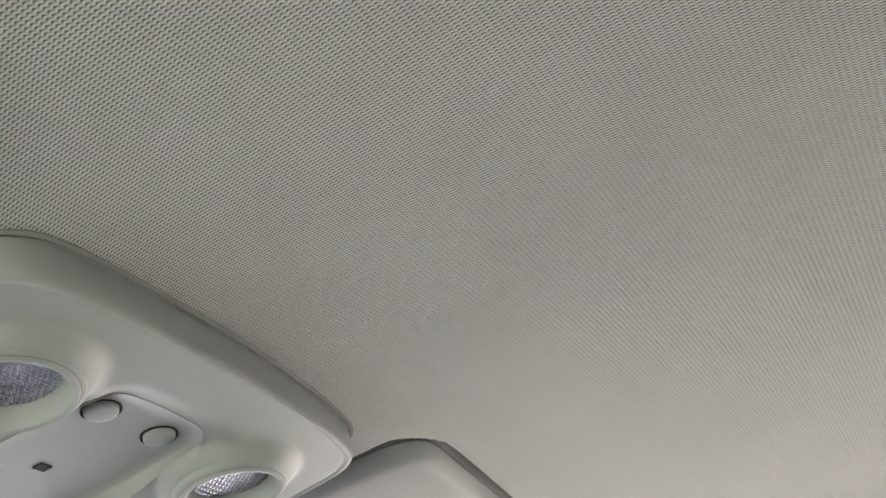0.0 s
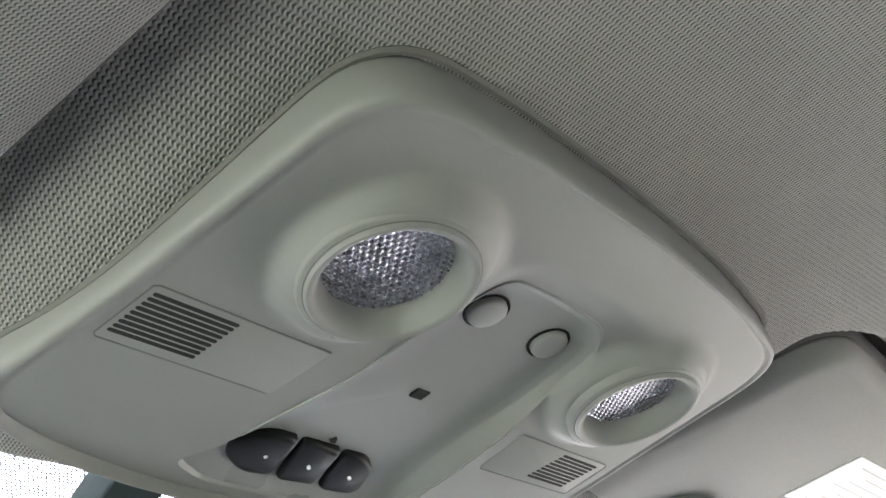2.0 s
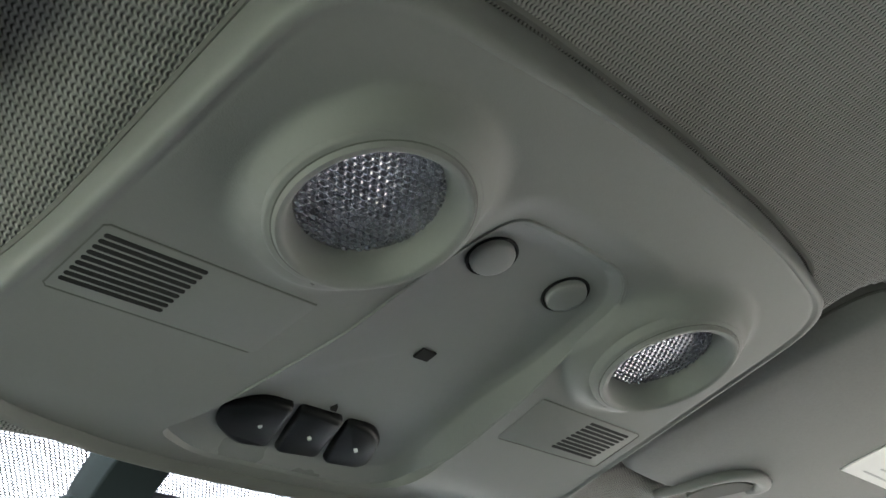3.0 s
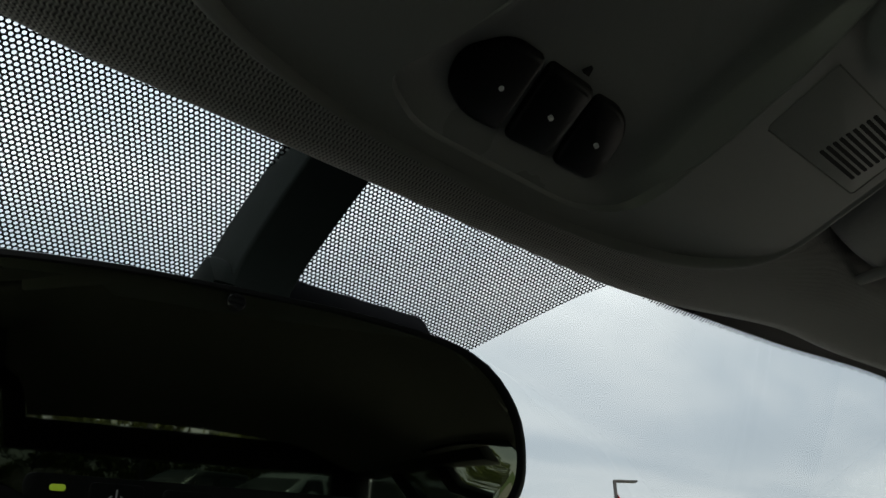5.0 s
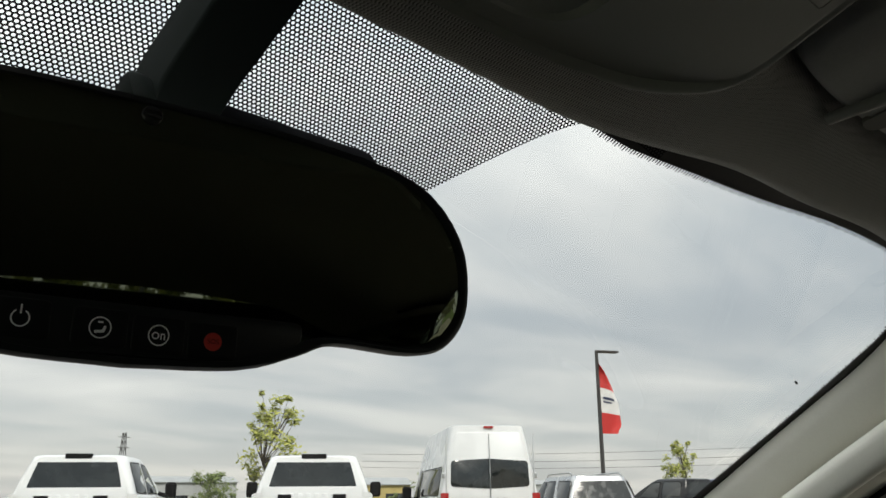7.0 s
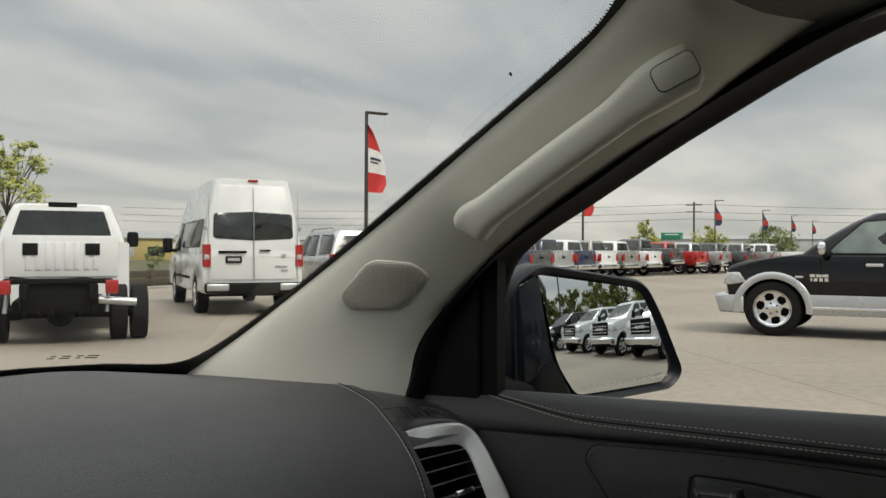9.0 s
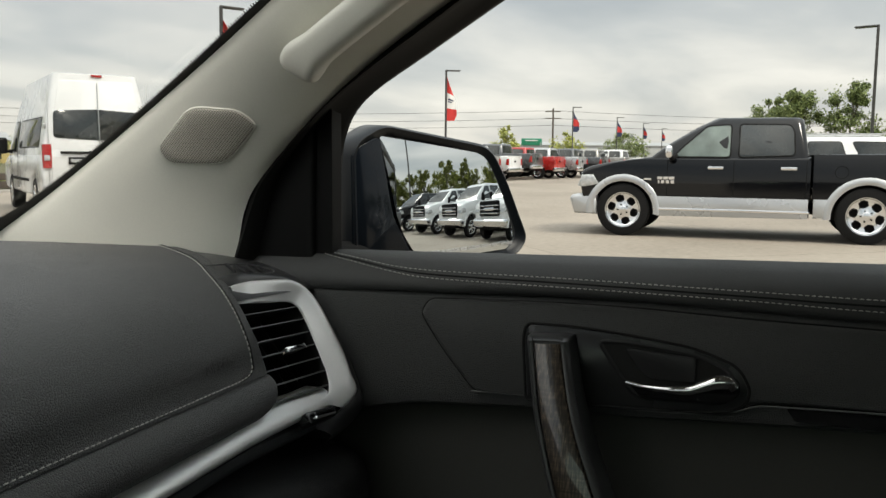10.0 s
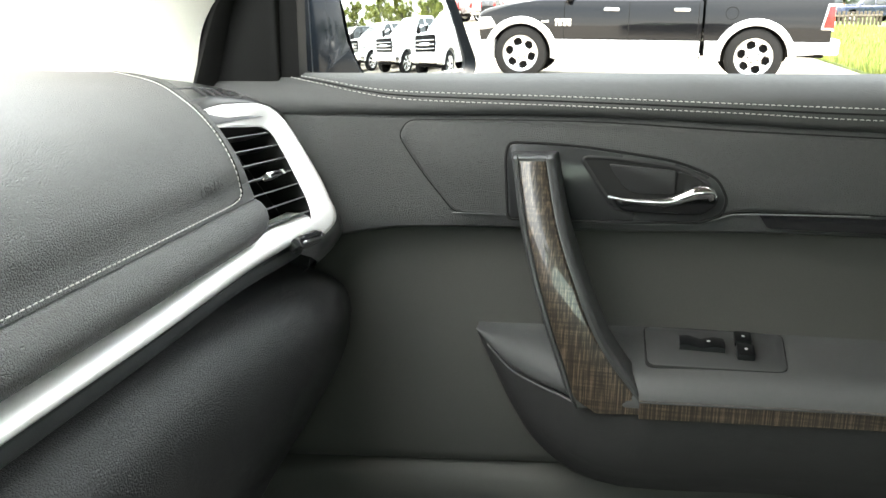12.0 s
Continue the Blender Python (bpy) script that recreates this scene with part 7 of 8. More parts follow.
                box(b_, (side * 0.94, -2.873, 0.93 + up), (0.12, 0.012, 0.06), 0.004)
                part("reversing_lens", b_, M_LAMPGLASS, tl)
                b_ = B()
                prism(b_, [(-2.680, 0.835 + up), (-2.750, 1.215 + up), (-2.860, 1.220 + up), (-2.868, 0.83 + up)], side * 0.93 - 0.082, side * 0.93 + 0.082, 0.02)
                part("lamp_surround", b_, M_CHROME, tl, "chrome surround")
    # front end
    b_ = B()
    prism(b_, [(2.20, 0.48 - 2 * low), (2.58, 0.49 - 2 * low), (2.66, 0.66 - low), (2.62, 0.72 - low), (2.52, 0.74 - low), (2.22, 0.73 - low)], -1.005, 1.005, 0.05)
    part("front_bumper", b_, M_CHROME if hd else L, car, "front bumper", 45)
    b_ = B()
    box(b_, (0, 2.51, 0.98 + up * 0.5), (1.28 if hd else 1.1, 0.06, 0.34 + up), 0.05)
    gr = part("grille", b_, M_UNDER, car, "black radiator grille")
    b_ = B()
    if hd:
        for z in (0.90, 1.02, 1.14):
            box(b_, (0, 2.545, z), (1.18, 0.03, 0.035), 0.01)
        box(b_, (0, 2.555, 1.03), (0.62, 0.03, 0.10), 0.02)
    else:
        box(b_, (0, 2.545, 0.98), (1.0, 0.03, 0.05), 0.01)
        box(b_, (0, 2.545, 0.98), (0.05, 0.03, 0.30), 0.01)
    part("grille_bars", b_, M_CHROME, gr, "chrome grille bars")
    for side in (-1, 1):
        b_ = B()
        prism(b_, [(2.17, 0.83 + up), (2.27, 0.99 + up), (2.46, 0.985 + up), (2.525, 0.80 + up), (2.40, 0.78 + up)], side * 0.83 - 0.165 - (0.012 if side < 0 else 0), side * 0.83 + 0.165 + (0.012 if side > 0 else 0), 0.022)
        part("headlight", b_, M_LAMPGLASS, car, "clear headlight", 45)
        if hd:
            b_ = B()
            lathe(b_, [(0.10, 0.0), (0.10, 0.03), (0.075, 0.035), (0.07, 0.01), (0.001, 0.0)], (side * 0.72, 2.585, 0.64), (0, 1, 0), 16)
            part("fog_lamp", b_, M_LAMPGLASS, car, "round fog lamp")
    # lower band, flares, trim
    if lower:
        for side in (-1, 1):
            b_ = B()
            prism(b_, [(1.28, 0.655), (back + 0.02, 0.655), (back + 0.02, 0.36), (1.24, 0.345)], side * 1.0 - 0.012, side * 1.0 + 0.012, 0.008)
            part("sill_band", b_, L, car, "silver lower body band", 45)
            b_ = B()
            prism(b_, [(-2.30, 0.66), (-2.84, 0.66), (-2.84, 0.50), (-2.28, 0.44)], side * 1.0 - 0.012, side * 1.0 + 0.012, 0.008)
            part("bed_band", b_, L, car, "silver lower bed band", 45)
            b_ = B()
            prism(b_, [(back - 0.05, 0.66), (-1.28, 0.66), (-1.30, 0.40), (back - 0.05, 0.37)], side * 1.0 - 0.012, side * 1.0 + 0.012, 0.008)
            part("bed_band", b_, L, car, "silver lower bed band", 45)
            b_ = B()
            box(b_, (side * 1.006, 0.15, 0.455), (0.03, 2.3, 0.045), 0.012)
            part("rub_strip", b_, M_CHROME, car, "bright rubbing strip")
    if detail > 0:
        for side in (-1, 1):
            for yc in (1.785,) if chassis else (1.785, -1.785):
                b_ = B()
                fl = 0.075 if lower else 0.055
                pts = arch(yc, 0.525, 0.36 if lower else 0.45, 18)
                rings = []
                for y, z in pts:
                    d = Vector((y - yc, z - 0.40)).normalized()
                    rings.append([Vector((side * xx, y + d.x * k, z + d.y * k)) for xx, k in ((0.97, -0.035), (1.012, -0.035), (1.024, -0.01), (1.022, fl * 0.7), (1.000, fl), (0.97, fl))])
                loft(b_, rings)
                part("wheel_flare", b_, L, car, "flared wheel arch", 45)
            # door seams, handles and mirrors
            b_ = B()
            for y in (1.10, 0.10, back + 0.06):
                tube(b_, [(side * (flank(0.63 + (0.60 + up) * k_ / 6) - 0.002), y, 0.63 + (0.60 + up) * k_ / 6) for k_ in range(7)], 0.006, 6)
            box(b_, (side * 0.999, 0.05, 0.675), (0.006, 2.1, 0.008), 0.001)
            part("door_seams", b_, M_UNDER, car)
            for y in (0.37, -0.69):
                b_ = B()
                box(b_, (side * (flank(1.115) + 0.015), y, 1.115 + up), (0.03, 0.235, 0.05), 0.012)
                part("door_handle", b_, M_CHROME, car, "chrome door handle")
            b_ = B()
            box(b_, (side * 1.16, 1.06, beltz + 0.10), (0.20, 0.11, 0.20 if not hd else 0.28), 0.045)
            mr = part("side_mirror", b_, M_CHROME if lower else M_UNDER, car, "side mirror", 50)
            b_ = B()
            tube(b_, [(side * 0.95, 0.98, beltz + 0.04), (side * 1.10, 1.02, beltz + 0.0), (side * 1.14, 1.05, beltz + 0.03)], 0.04, 8)
            part("mirror_arm", b_, M_UNDER, mr)
        if detail > 1:
            for side in (-1, 1):
                for u, v, wd, hg in ((1.40, 0.925, 0.13, 0.03), (1.21, 0.945, 0.085, 0.045), (1.12, 0.945, 0.085, 0.045), (1.03, 0.945, 0.095, 0.045), (1.225, 0.885, 0.03, 0.05), (1.165, 0.885, 0.06, 0.05), (1.09, 0.885, 0.06, 0.05), (1.015, 0.885, 0.06, 0.05)):
                    b_ = B()
                    box(b_, (side * (flank(v) + 0.002), u, v), (0.012, wd * 0.92, hg), 0.003)
                    part("badge_bar", b_, M_CHROME, car, "bright plain badge bar", 0)
            b_ = B()
            lathe(b_, [(0.095, 0.0), (0.095, 0.004), (0.088, 0.004), (0.088, 0.0)], (-0.9872, -1.42, 1.07), (-1, 0, 0.06), 24)
            part("fuel_flap", b_, M_UNDER, car, "round fuel flap seam")
            b_ = B()
            tube(b_, [(0.55, -1.0, 0.36), (0.55, 0.8, 0.36)], 0.05, 8)
            box(b_, (-0.55, 0.35, 0.38), (0.3, 0.7, 0.10), 0.03)
            part("exhaust", b_, M_UNDER, car)
    r = (0.425 if lower else 0.40) + lift
    for x in (-0.86, 0.86):
        wheel(car, x, 1.785, r, 0.27, spokes, lift > 0, 0.85 if lower else 1.0)
        if not chassis:
            wheel(car, x, -1.785, r, 0.27, spokes, lift > 0, 0.85 if lower else 1.0)
    if chassis:
        for side in (-1, 1):
            for x in (0.78, 1.06):
                wheel(car, side * x, -2.4, 0.40, 0.23, 0)
            b_ = B()
            box(b_, (side * 0.42, -2.1, 0.74), (0.09, 2.6, 0.20), 0.01)
            part("frame_rail", b_, M_UNDER, car, "black steel frame rail")
            b_ = B()
            box(b_, (side * 0.66, -3.3, 0.80), (0.17, 0.07, 0.19), 0.02)
            part("tail_light", b_, M_TAIL, car, "red tail light", 40)
        b_ = B()
        box(b_, (0, -2.95, 0.66), (0.98, 0.55, 0.42), 0.06)
        box(b_, (0, -3.25, 0.88), (1.35, 0.10, 0.07), 0.02)
        tube(b_, [(-0.6, -3.2, 0.92), (-0.2, -3.15, 0.86), (0.3, -3.2, 0.90), (0.62, -3.2, 0.86)], 0.03, 7)
        tube(b_, [(-0.95, -2.4, 0.40), (0.95, -2.4, 0.40)], 0.08, 10)
        lathe(b_, [(0.001, -0.22), (0.16, -0.16), (0.20, 0.0), (0.16, 0.16), (0.001, 0.22)], (0, -2.45, 0.40), (0, 1, 0), 16)
        for k in range(6):
            box(b_, (-0.42 + 0.17 * k, -3.24, 0.46 + 0.02 * (k % 2)), (0.03, 0.03, 0.12), 0.006)
        part("fuel_tank", b_, M_UNDER, car, "black tank, axle and brackets")
        b_ = B()
        tube(b_, [(0.50, -3.2, 0.62), (0.72, -3.22, 0.60), (0.98, -3.2, 0.58)], 0.055, 12)
        tube(b_, [(0.62, -3.1, 0.75), (0.60, -3.15, 0.45)], 0.025, 8)
        tube(b_, [(-0.62, -3.1, 0.80), (-0.66, -3.15, 0.45)], 0.03, 8)
        tube(b_, [(-0.50, -3.12, 0.86), (-0.80, -3.12, 0.86)], 0.03, 8)
        part("tailpipe", b_, M_STEEL, car, "bright exhaust pipe and hangers")
        b_ = B()
        box(b_, (0, back - 0.012, 1.20), (1.66, 0.03, 0.66), 0.02)
        for k in range(8):
            box(b_, (-0.49 + 0.14 * k, back - 0.030, 1.20), (0.085, 0.025, 0.44), 0.010)
        part("cab_back", b_, P, car, "white ribbed cab back panel", 45)
        for x in (-0.46, 0.44):
            b_ = B()
            box(b_, (x, back - 0.045, 1.31), (0.22, 0.02, 0.19), 0.006)
            part("cab_vent", b_, M_UNDER, car, "black square vent")
        b_ = B()
        box(b_, (0, -0.85, roofz - 0.005), (0.42, 0.08, 0.085), 0.012)
        part("brake_lamp", b_, M_UNDER, car, "dark high brake lamp")
    return car


def place(car, x, y, yaw, z=0.0):
    car.matrix_basis = pose(x, y, z, 0, 0, yaw)
    return car


place(pickup("black crew-cab pickup with silver lower body and chrome wheels", "black", "silver", 2), 13.87 + 0.92, 0.115, -1.0)
place(pickup("white cab-and-chassis truck with bare dual rear wheels", "white", None, 1, True, "chassis trucks", True), 7.83 + 2.4 * 0.61, 10.72 + 2.4 * 0.79, -37.6)
place(pickup("white cab-and-chassis truck parked beside its twin", "white", None, 1, True, "chassis trucks", True), 4.75 + 2.4 * 0.61, 12.9 + 2.4 * 0.79, -37.6)


def van(label, paint):
    """A tall windowed cargo van, nose towards +y, rear axle at y = -1.86."""
    car = thing("van", (0, 0, 0), label, "van")
    P = M_PAINT[paint]
    prof = [(2.95, 0.55), (3.0, 0.85), (2.85, 1.08), (2.2, 1.22), (1.9, 1.24), (-3.05, 1.24), (-3.08, 0.6), (-3.0, 0.45)] + arch(-1.86, 0.46, 0.44) + [(0, 0.42)] + arch(1.86, 0.46, 0.44) + [(2.7, 0.45)]
    b_ = B()
    prism(b_, prof, -1.0, 1.0, 0.06)
    part("body", b_, P, car, "white lower body", 45)
    z0, z1, yf, yr, h0, h1 = 1.18, 2.74, (2.15, 0.75), (-3.08, -2.95), 0.99, 0.74
    b_ = B()
    cabin_block(b_, z0, z1, yf, yr, h0, h1, 0.16, 10)
    part("high_roof", b_, P, car, "white tall roof and pillars", 50)
    end_pane(car, z0, z1, yf[0], yf[1], h0, h1, 1.3, 2.0, 1, M_CARGLASS, "windscreen")
    for side in (-1, 1):
        side_pane(car, [(1.75, 1.30), (1.15, 1.92), (0.55, 1.92), (0.55, 1.30)], z0, z1, h0, h1, side, M_CARGLASS)
        side_pane(car, [(0.35, 1.38), (0.35, 1.92), (-2.55, 1.92), (-2.55, 1.38)], z0, z1, h0, h1, side, M_CARGLASS)
        b_ = B()
        box(b_, (side * 1.18, 1.55, 1.42), (0.22, 0.14, 0.36), 0.05)
        tube(b_, [(side * 0.97, 1.5, 1.30), (side * 1.16, 1.53, 1.30)], 0.04, 8)
        part("side_mirror", b_, M_UNDER, car, "large black side mirror", 50)
        b_ = B()
        prism(b_, [(-3.10, 0.98), (-3.0, 0.98), (-2.98, 1.42), (-3.085, 1.42)], side * 0.92 - 0.075, side * 0.92 + 0.082, 0.02)
        tl = part("tail_light", b_, M_TAIL, car, "tall red tail light", 40)
        b_ = B()
        box(b_, (side * 0.92, -3.098, 1.17), (0.10, 0.02, 0.10), 0.005)
        part("reversing_lens", b_, M_LAMPGLASS, tl)
        b_ = B()
        box(b_, (side * 1.006, 0.1, 0.72), (0.02, 2.6, 0.06), 0.01)
        part("side_moulding", b_, M_UNDER, car, "dark side moulding")
        b_ = B()
        for y in (0.45, 1.72):
            box(b_, (side * 1.0, y, 0.9), (0.006, 0.012, 0.75), 0.001)
        part("door_seams", b_, M_UNDER, car)
        # rear glass, one in each door
        b_ = B()
        poly = rounded([(side * 0.008, 1.50), (side * 0.80, 1.54), (side * 0.78, 2.04), (side * 0.008, 2.08)], [0.012, 0.08, 0.08, 0.012], 5)
        slab(b_, poly, lambda u, v, w: Vector((u, -3.088 + 0.083 * (v - 1.18) - w, v)), -0.02, 0.012, 0.006)
        part("rear_window", b_, M_CARGLASS, car, "dark rear door glass", 30)
        b_ = B()
        for y_ in (1.10,):
            box(b_, (side * 0.885, -3.075, 1.62), (0.012, 0.02, 1.9), 0.002)
        box(b_, (side * 0.94, -3.02, 1.75), (0.05, 0.05, 0.10), 0.01)
        part("door_hinge", b_, M_STEEL, car)
    b_ = B()
    slab(b_, rounded([(-0.84, 0.72), (0.84, 0.72), (0.84, 1.6), (0.66, 2.60), (-0.66, 2.60), (-0.84, 1.6)], 0.06), lambda u, v, w: Vector((u, -3.082 + 0.083 * max(0, v - 1.18) - w, v)), -0.01, 0.010, 0.004)
    part("rear_doors", b_, P, car, "white barn doors", 40)
    b_ = B()
    box(b_, (0, -3.070, 1.65), (0.009, 0.06, 1.85), 0.002, Euler((radians(-4.7), 0, 0)).to_matrix())
    part("door_gap", b_, M_STEEL, car)
    b_ = B()
    box(b_, (-0.42, -3.105, 1.27), (0.55, 0.03, 0.05), 0.012)
    box(b_, (0.22, -3.105, 1.30), (0.22, 0.03, 0.035), 0.01)
    part("door_pull", b_, M_UNDER, car, "black door handles")
    b_ = B()
    box(b_, (-0.40, -3.105, 1.12), (0.32, 0.02, 0.14), 0.008)
    pl = part("number_plate", b_, M_UNDER, car, "dark plate with a pale bar")
    b_ = B()
    box(b_, (-0.40, -3.118, 1.12), (0.24, 0.006, 0.06), 0.002)
    part("plate_bar", b_, M_LAMPGLASS, pl)
    b_ = B()
    bars(b_, lambda u, v, w: Vector((u, -3.098 - w, v)), [(0.60, 1.20, 0.10, 0.06), (0.55, 0.98, 0.26, 0.03), (0.62, 0.90, 0.14, 0.04)])
    part("badges", b_, M_STEEL, car, "plain bright badge bars", 0)
    b_ = B()
    box(b_, (0, -3.14, 0.56), (1.92, 0.18, 0.20), 0.04)
    bp = part("rear_bumper", b_, M_UNDER, car, "dark rear bumper", 45)
    for x in (-0.72, 0.72):
        b_ = B()
        box(b_, (x, -3.155, 0.575), (0.44, 0.17, 0.15), 0.03)
        part("bumper_end", b_, M_STEEL, bp, "bright bumper end", 45)
    b_ = B()
    box(b_, (0, -2.965, 2.70), (0.20, 0.05, 0.05), 0.015)
    part("brake_lamp", b_, M_TAIL, car, "red high brake lamp")
    b_ = B()
    box(b_, (0, 0, 0.52), (1.3, 5.4, 0.22), 0.04)
    for yc in (-1.86, 1.86):
        box(b_, (0, yc, 0.60), (1.6, 0.9, 0.5), 0.05)
    part("underbody", b_, M_UNDER, car)
    for x in (-0.86, 0.86):
        for y in (1.86, -1.86):
            wheel(car, x, y, 0.39, 0.25, 8)
    return car


place(van("tall white windowed cargo van parked tail towards the car", "white"), 13.55 + 1.86 * 0.60, 12.5 + 1.86 * 0.80, -37.0)


def suv(label, paint, rails=True, group=""):
    car = thing("suv", (0, 0, 0), label, "suv", group)
    P = M_PAINT[paint]
    prof = [(2.35, 0.5), (2.42, 0.8), (2.3, 1.02), (1.2, 1.12), (-2.5, 1.16), (-2.58, 0.7), (-2.45, 0.48)] + arch(-1.48, 0.44, 0.44) + [(0, 0.40)] + arch(1.48, 0.44, 0.44) + [(2.2, 0.45)]
    b_ = B()
    prism(b_, prof, -0.97, 0.97, 0.06)
    part("body", b_, P, car, "painted body", 45)
    z0, z1, yf, yr, h0, h1 = 1.08, 1.84, (1.28, 0.45), (-2.54, -2.25), 0.93, 0.70
    b_ = B()
    cabin_block(b_, z0, z1, yf, yr, h0, h1)
    part("roof", b_, P, car, "painted roof and pillars", 50)
    end_pane(car, z0, z1, yf[0], yf[1], h0, h1, 1.2, 1.76, 1, M_CARGLASS, "windscreen")
    end_pane(car, z0, z1, yr[0], yr[1], h0, h1, 1.22, 1.72, -1, M_CARGLASS, "rear_window")
    for side in (-1, 1):
        for poly in ([(0.95, 1.18), (0.45, 1.70), (0.0, 1.72), (0.0, 1.18)], [(-0.1, 1.18), (-0.1, 1.72), (-0.86, 1.72), (-1.05, 1.18)], [(-1.38, 1.20), (-1.14, 1.72), (-2.28, 1.70), (-2.42, 1.25)]):
            side_pane(car, poly, z0, z1, h0, h1, side, M_CARGLASS)
        if rails:
            b_ = B()
            tube(b_, [(side * 0.66, 0.3, 1.86), (side * 0.66, 0.1, 1.92), (side * 0.66, -1.9, 1.92), (side * 0.66, -2.1, 1.86)], 0.02, 7)
            part("roof_rail", b_, M_STEEL, car, "bright roof rail")
        b_ = B()
        prism(b_, [(-2.60, 0.90), (-2.45, 0.90), (-2.42, 1.22), (-2.56, 1.22)], side * 0.84 - 0.1, side * 0.84 + 0.1, 0.02)
        part("tail_light", b_, M_TAIL, car, "red tail light", 40)
        b_ = B()
        box(b_, (side * 1.08, 0.95, 1.20), (0.2, 0.1, 0.16), 0.04)
        part("side_mirror", b_, P, car, "side mirror", 50)
    b_ = B()
    box(b_, (0, 0, 0.5), (1.4, 4.3, 0.3), 0.04)
    part("underbody", b_, M_UNDER, car)
    for x in (-0.83, 0.83):
        for y in (1.48, -1.48):
            wheel(car, x, y, 0.37, 0.24, 8)
    return car


place(suv("silver estate vehicle half hidden behind the van", "silver"), 19.9, 14.7, -37)
place(suv("long white estate vehicle with dark windows behind the pickup", "white"), 24.6, -1.32, 0)

# row of pickups along the far side of the yard, tails to the camera
row = [("black", 0), ("blue", 0), ("grey", 0), ("silver", 0), ("blue", 0), ("white", 0), ("tan", 0), ("white", 0), ("grey", 0.16), ("red", 0), ("silver", 0), ("grey", 0), ("tan", 0), ("white", 0)]
spots = [((35 + 2.45 * i) * math.sin(radians(67.5 + 1.5 * i)), (35 + 2.45 * i) * math.cos(radians(67.5 + 1.5 * i))) for i in range(-2, 12)]
for (colour, lift_), (x, y) in zip(row, spots):
    word = {"blue": "dark blue", "tan": "champagne", "grey": "dark grey lifted" if lift_ else "dark grey"}.get(colour, colour)
    place(pickup(word + " pickup in a row, tail towards the yard", colour, None, 0, False, "row of far pickups", False, 0, lift_), x + 0.40, y + 2.82, -8, lift_)
for k in range(9):
    colour = ("white", "grey", "silver", "black", "white", "red", "white", "silver", "blue")[k]
    place(suv(colour + " estate vehicle in a far row", colour, False, "far row of vehicles"), 52 + 6.2 * k, 24.5 - 0.6 * k, -37)

# pickups behind the car, seen only in the mirrors, noses towards the yard
for k, (colour, x, y) in enumerate((("white", 5.0, -13.94), ("white", 6.5, -11.4), ("white", 3.5, -16.6), ("black", 1.8, -19.6))):
    place(pickup(colour + " heavy pickup with a large black grille and chrome bumper", colour, None, 1, True, "pickups behind the car"), x, y, 60)


# ---------- lamp posts, flags, lines and signs ----------
def lamp_post(x, y, h, head, flag=None, seed=0, wide=0.95, drop=3.25):
    post = thing("street_lamp", (x, y, 0), "dark bronze lamp post with a flat head" + (" and a tall banner" if flag else ""), "street lamp", "yard lamp posts")
    b_ = B()
    lathe(b_, [(0.28, 0.0), (0.28, 0.55), (0.001, 0.56)], (x, y, 0), (0, 0, 1), 16)
    part("footing", b_, M_KERB, post, "round concrete footing")
    b_ = B()
    loft(b_, [[Vector((x + u, y + v, z)) for u, v in rrect(s, s, 0.02, 2)] for z, s in ((0.5, 0.15), (h, 0.12))])
    part("mast", b_, M_POLE, post)
    d = Vector((math.sin(radians(head)), math.cos(radians(head)), 0))
    b_ = B()
    c = Vector((x, y, h)) + d * 0.55
    rot = Matrix((d, Vector((-d.y, d.x, 0)), Vector((0, 0, 1)))).transposed()
    box(b_, c, (0.95, 0.34, 0.09), 0.03, rot)
    box(b_, Vector((x, y, h)) + d * 0.05, (0.2, 0.1, 0.12), 0.02, rot)
    part("lamp_head", b_, M_POLE, post, "flat lamp head")
    if flag:
        rnd = random.Random(seed)
        top, bot = h - 0.35, h - 0.35 - drop
        n = 24
        cols = {"red": (M_FLAGRED, M_FLAGWHITE, M_FLAGRED), "navy": (M_FLAGDARK, M_FLAGRED, M_FLAGDARK)}[flag]

        def cloth(t, u):
            wid = wide * min(1, 1.6 * t ** 0.8) * (1 - 0.25 * step(0.85, 1, t))
            sway = 0.16 * math.sin(5 * t + 4 * u + seed)
            return Vector((x, y, lerp(top, bot, t) - 0.35 * u * (1 - t))) + d * (0.08 + u * wid) + Vector((-d.y, d.x, 0)) * sway * u

        for i, (a, b2) in enumerate(((0.0, 0.38), (0.38, 0.72), (0.72, 1.0))):
            b_ = B()
            solid_sheet(b_, [[cloth(lerp(a, b2, j / 8), u / 6) for u in range(7)] for j in range(9)], (0.004, 0.004, 0))
            f_ = part("banner", b_, cols[i], post, ("red", "white", "red")[i] + " banner cloth" if flag == "red" else "dark banner cloth", 60)
            if i == 1 and flag == "red":
                b_ = B()
                for k, (t0, ln) in enumerate(((0.50, 0.6), (0.56, 0.4))):
                    solid_sheet(b_, [[cloth(t0 + dt, 0.12 + ln * u / 4) + Vector((-d.y, d.x, 0)) * -0.02 for u in range(5)] for dt in (0, 0.035 if k == 0 else 0.02)], (0.03, 0.03, 0))
                part("banner_bars", b_, M_FLAGDARK, f_, "dark plain bars", 0)
    return post


def polar(az, dist):
    return dist * math.sin(radians(az)), dist * math.cos(radians(az))


lamp_post(*polar(55.6, 38), 7.55, 120, "red", 1)
lamp_post(*polar(70.3, 62), 7.5, 150, "red", 2, 0.7)
lamp_post(*polar(78.8, 104), 7.4, 165, "navy", 3, 0.7, 2.6)
lamp_post(*polar(81.7, 134), 7.6, 170, "navy", 4, 0.7, 2.6)
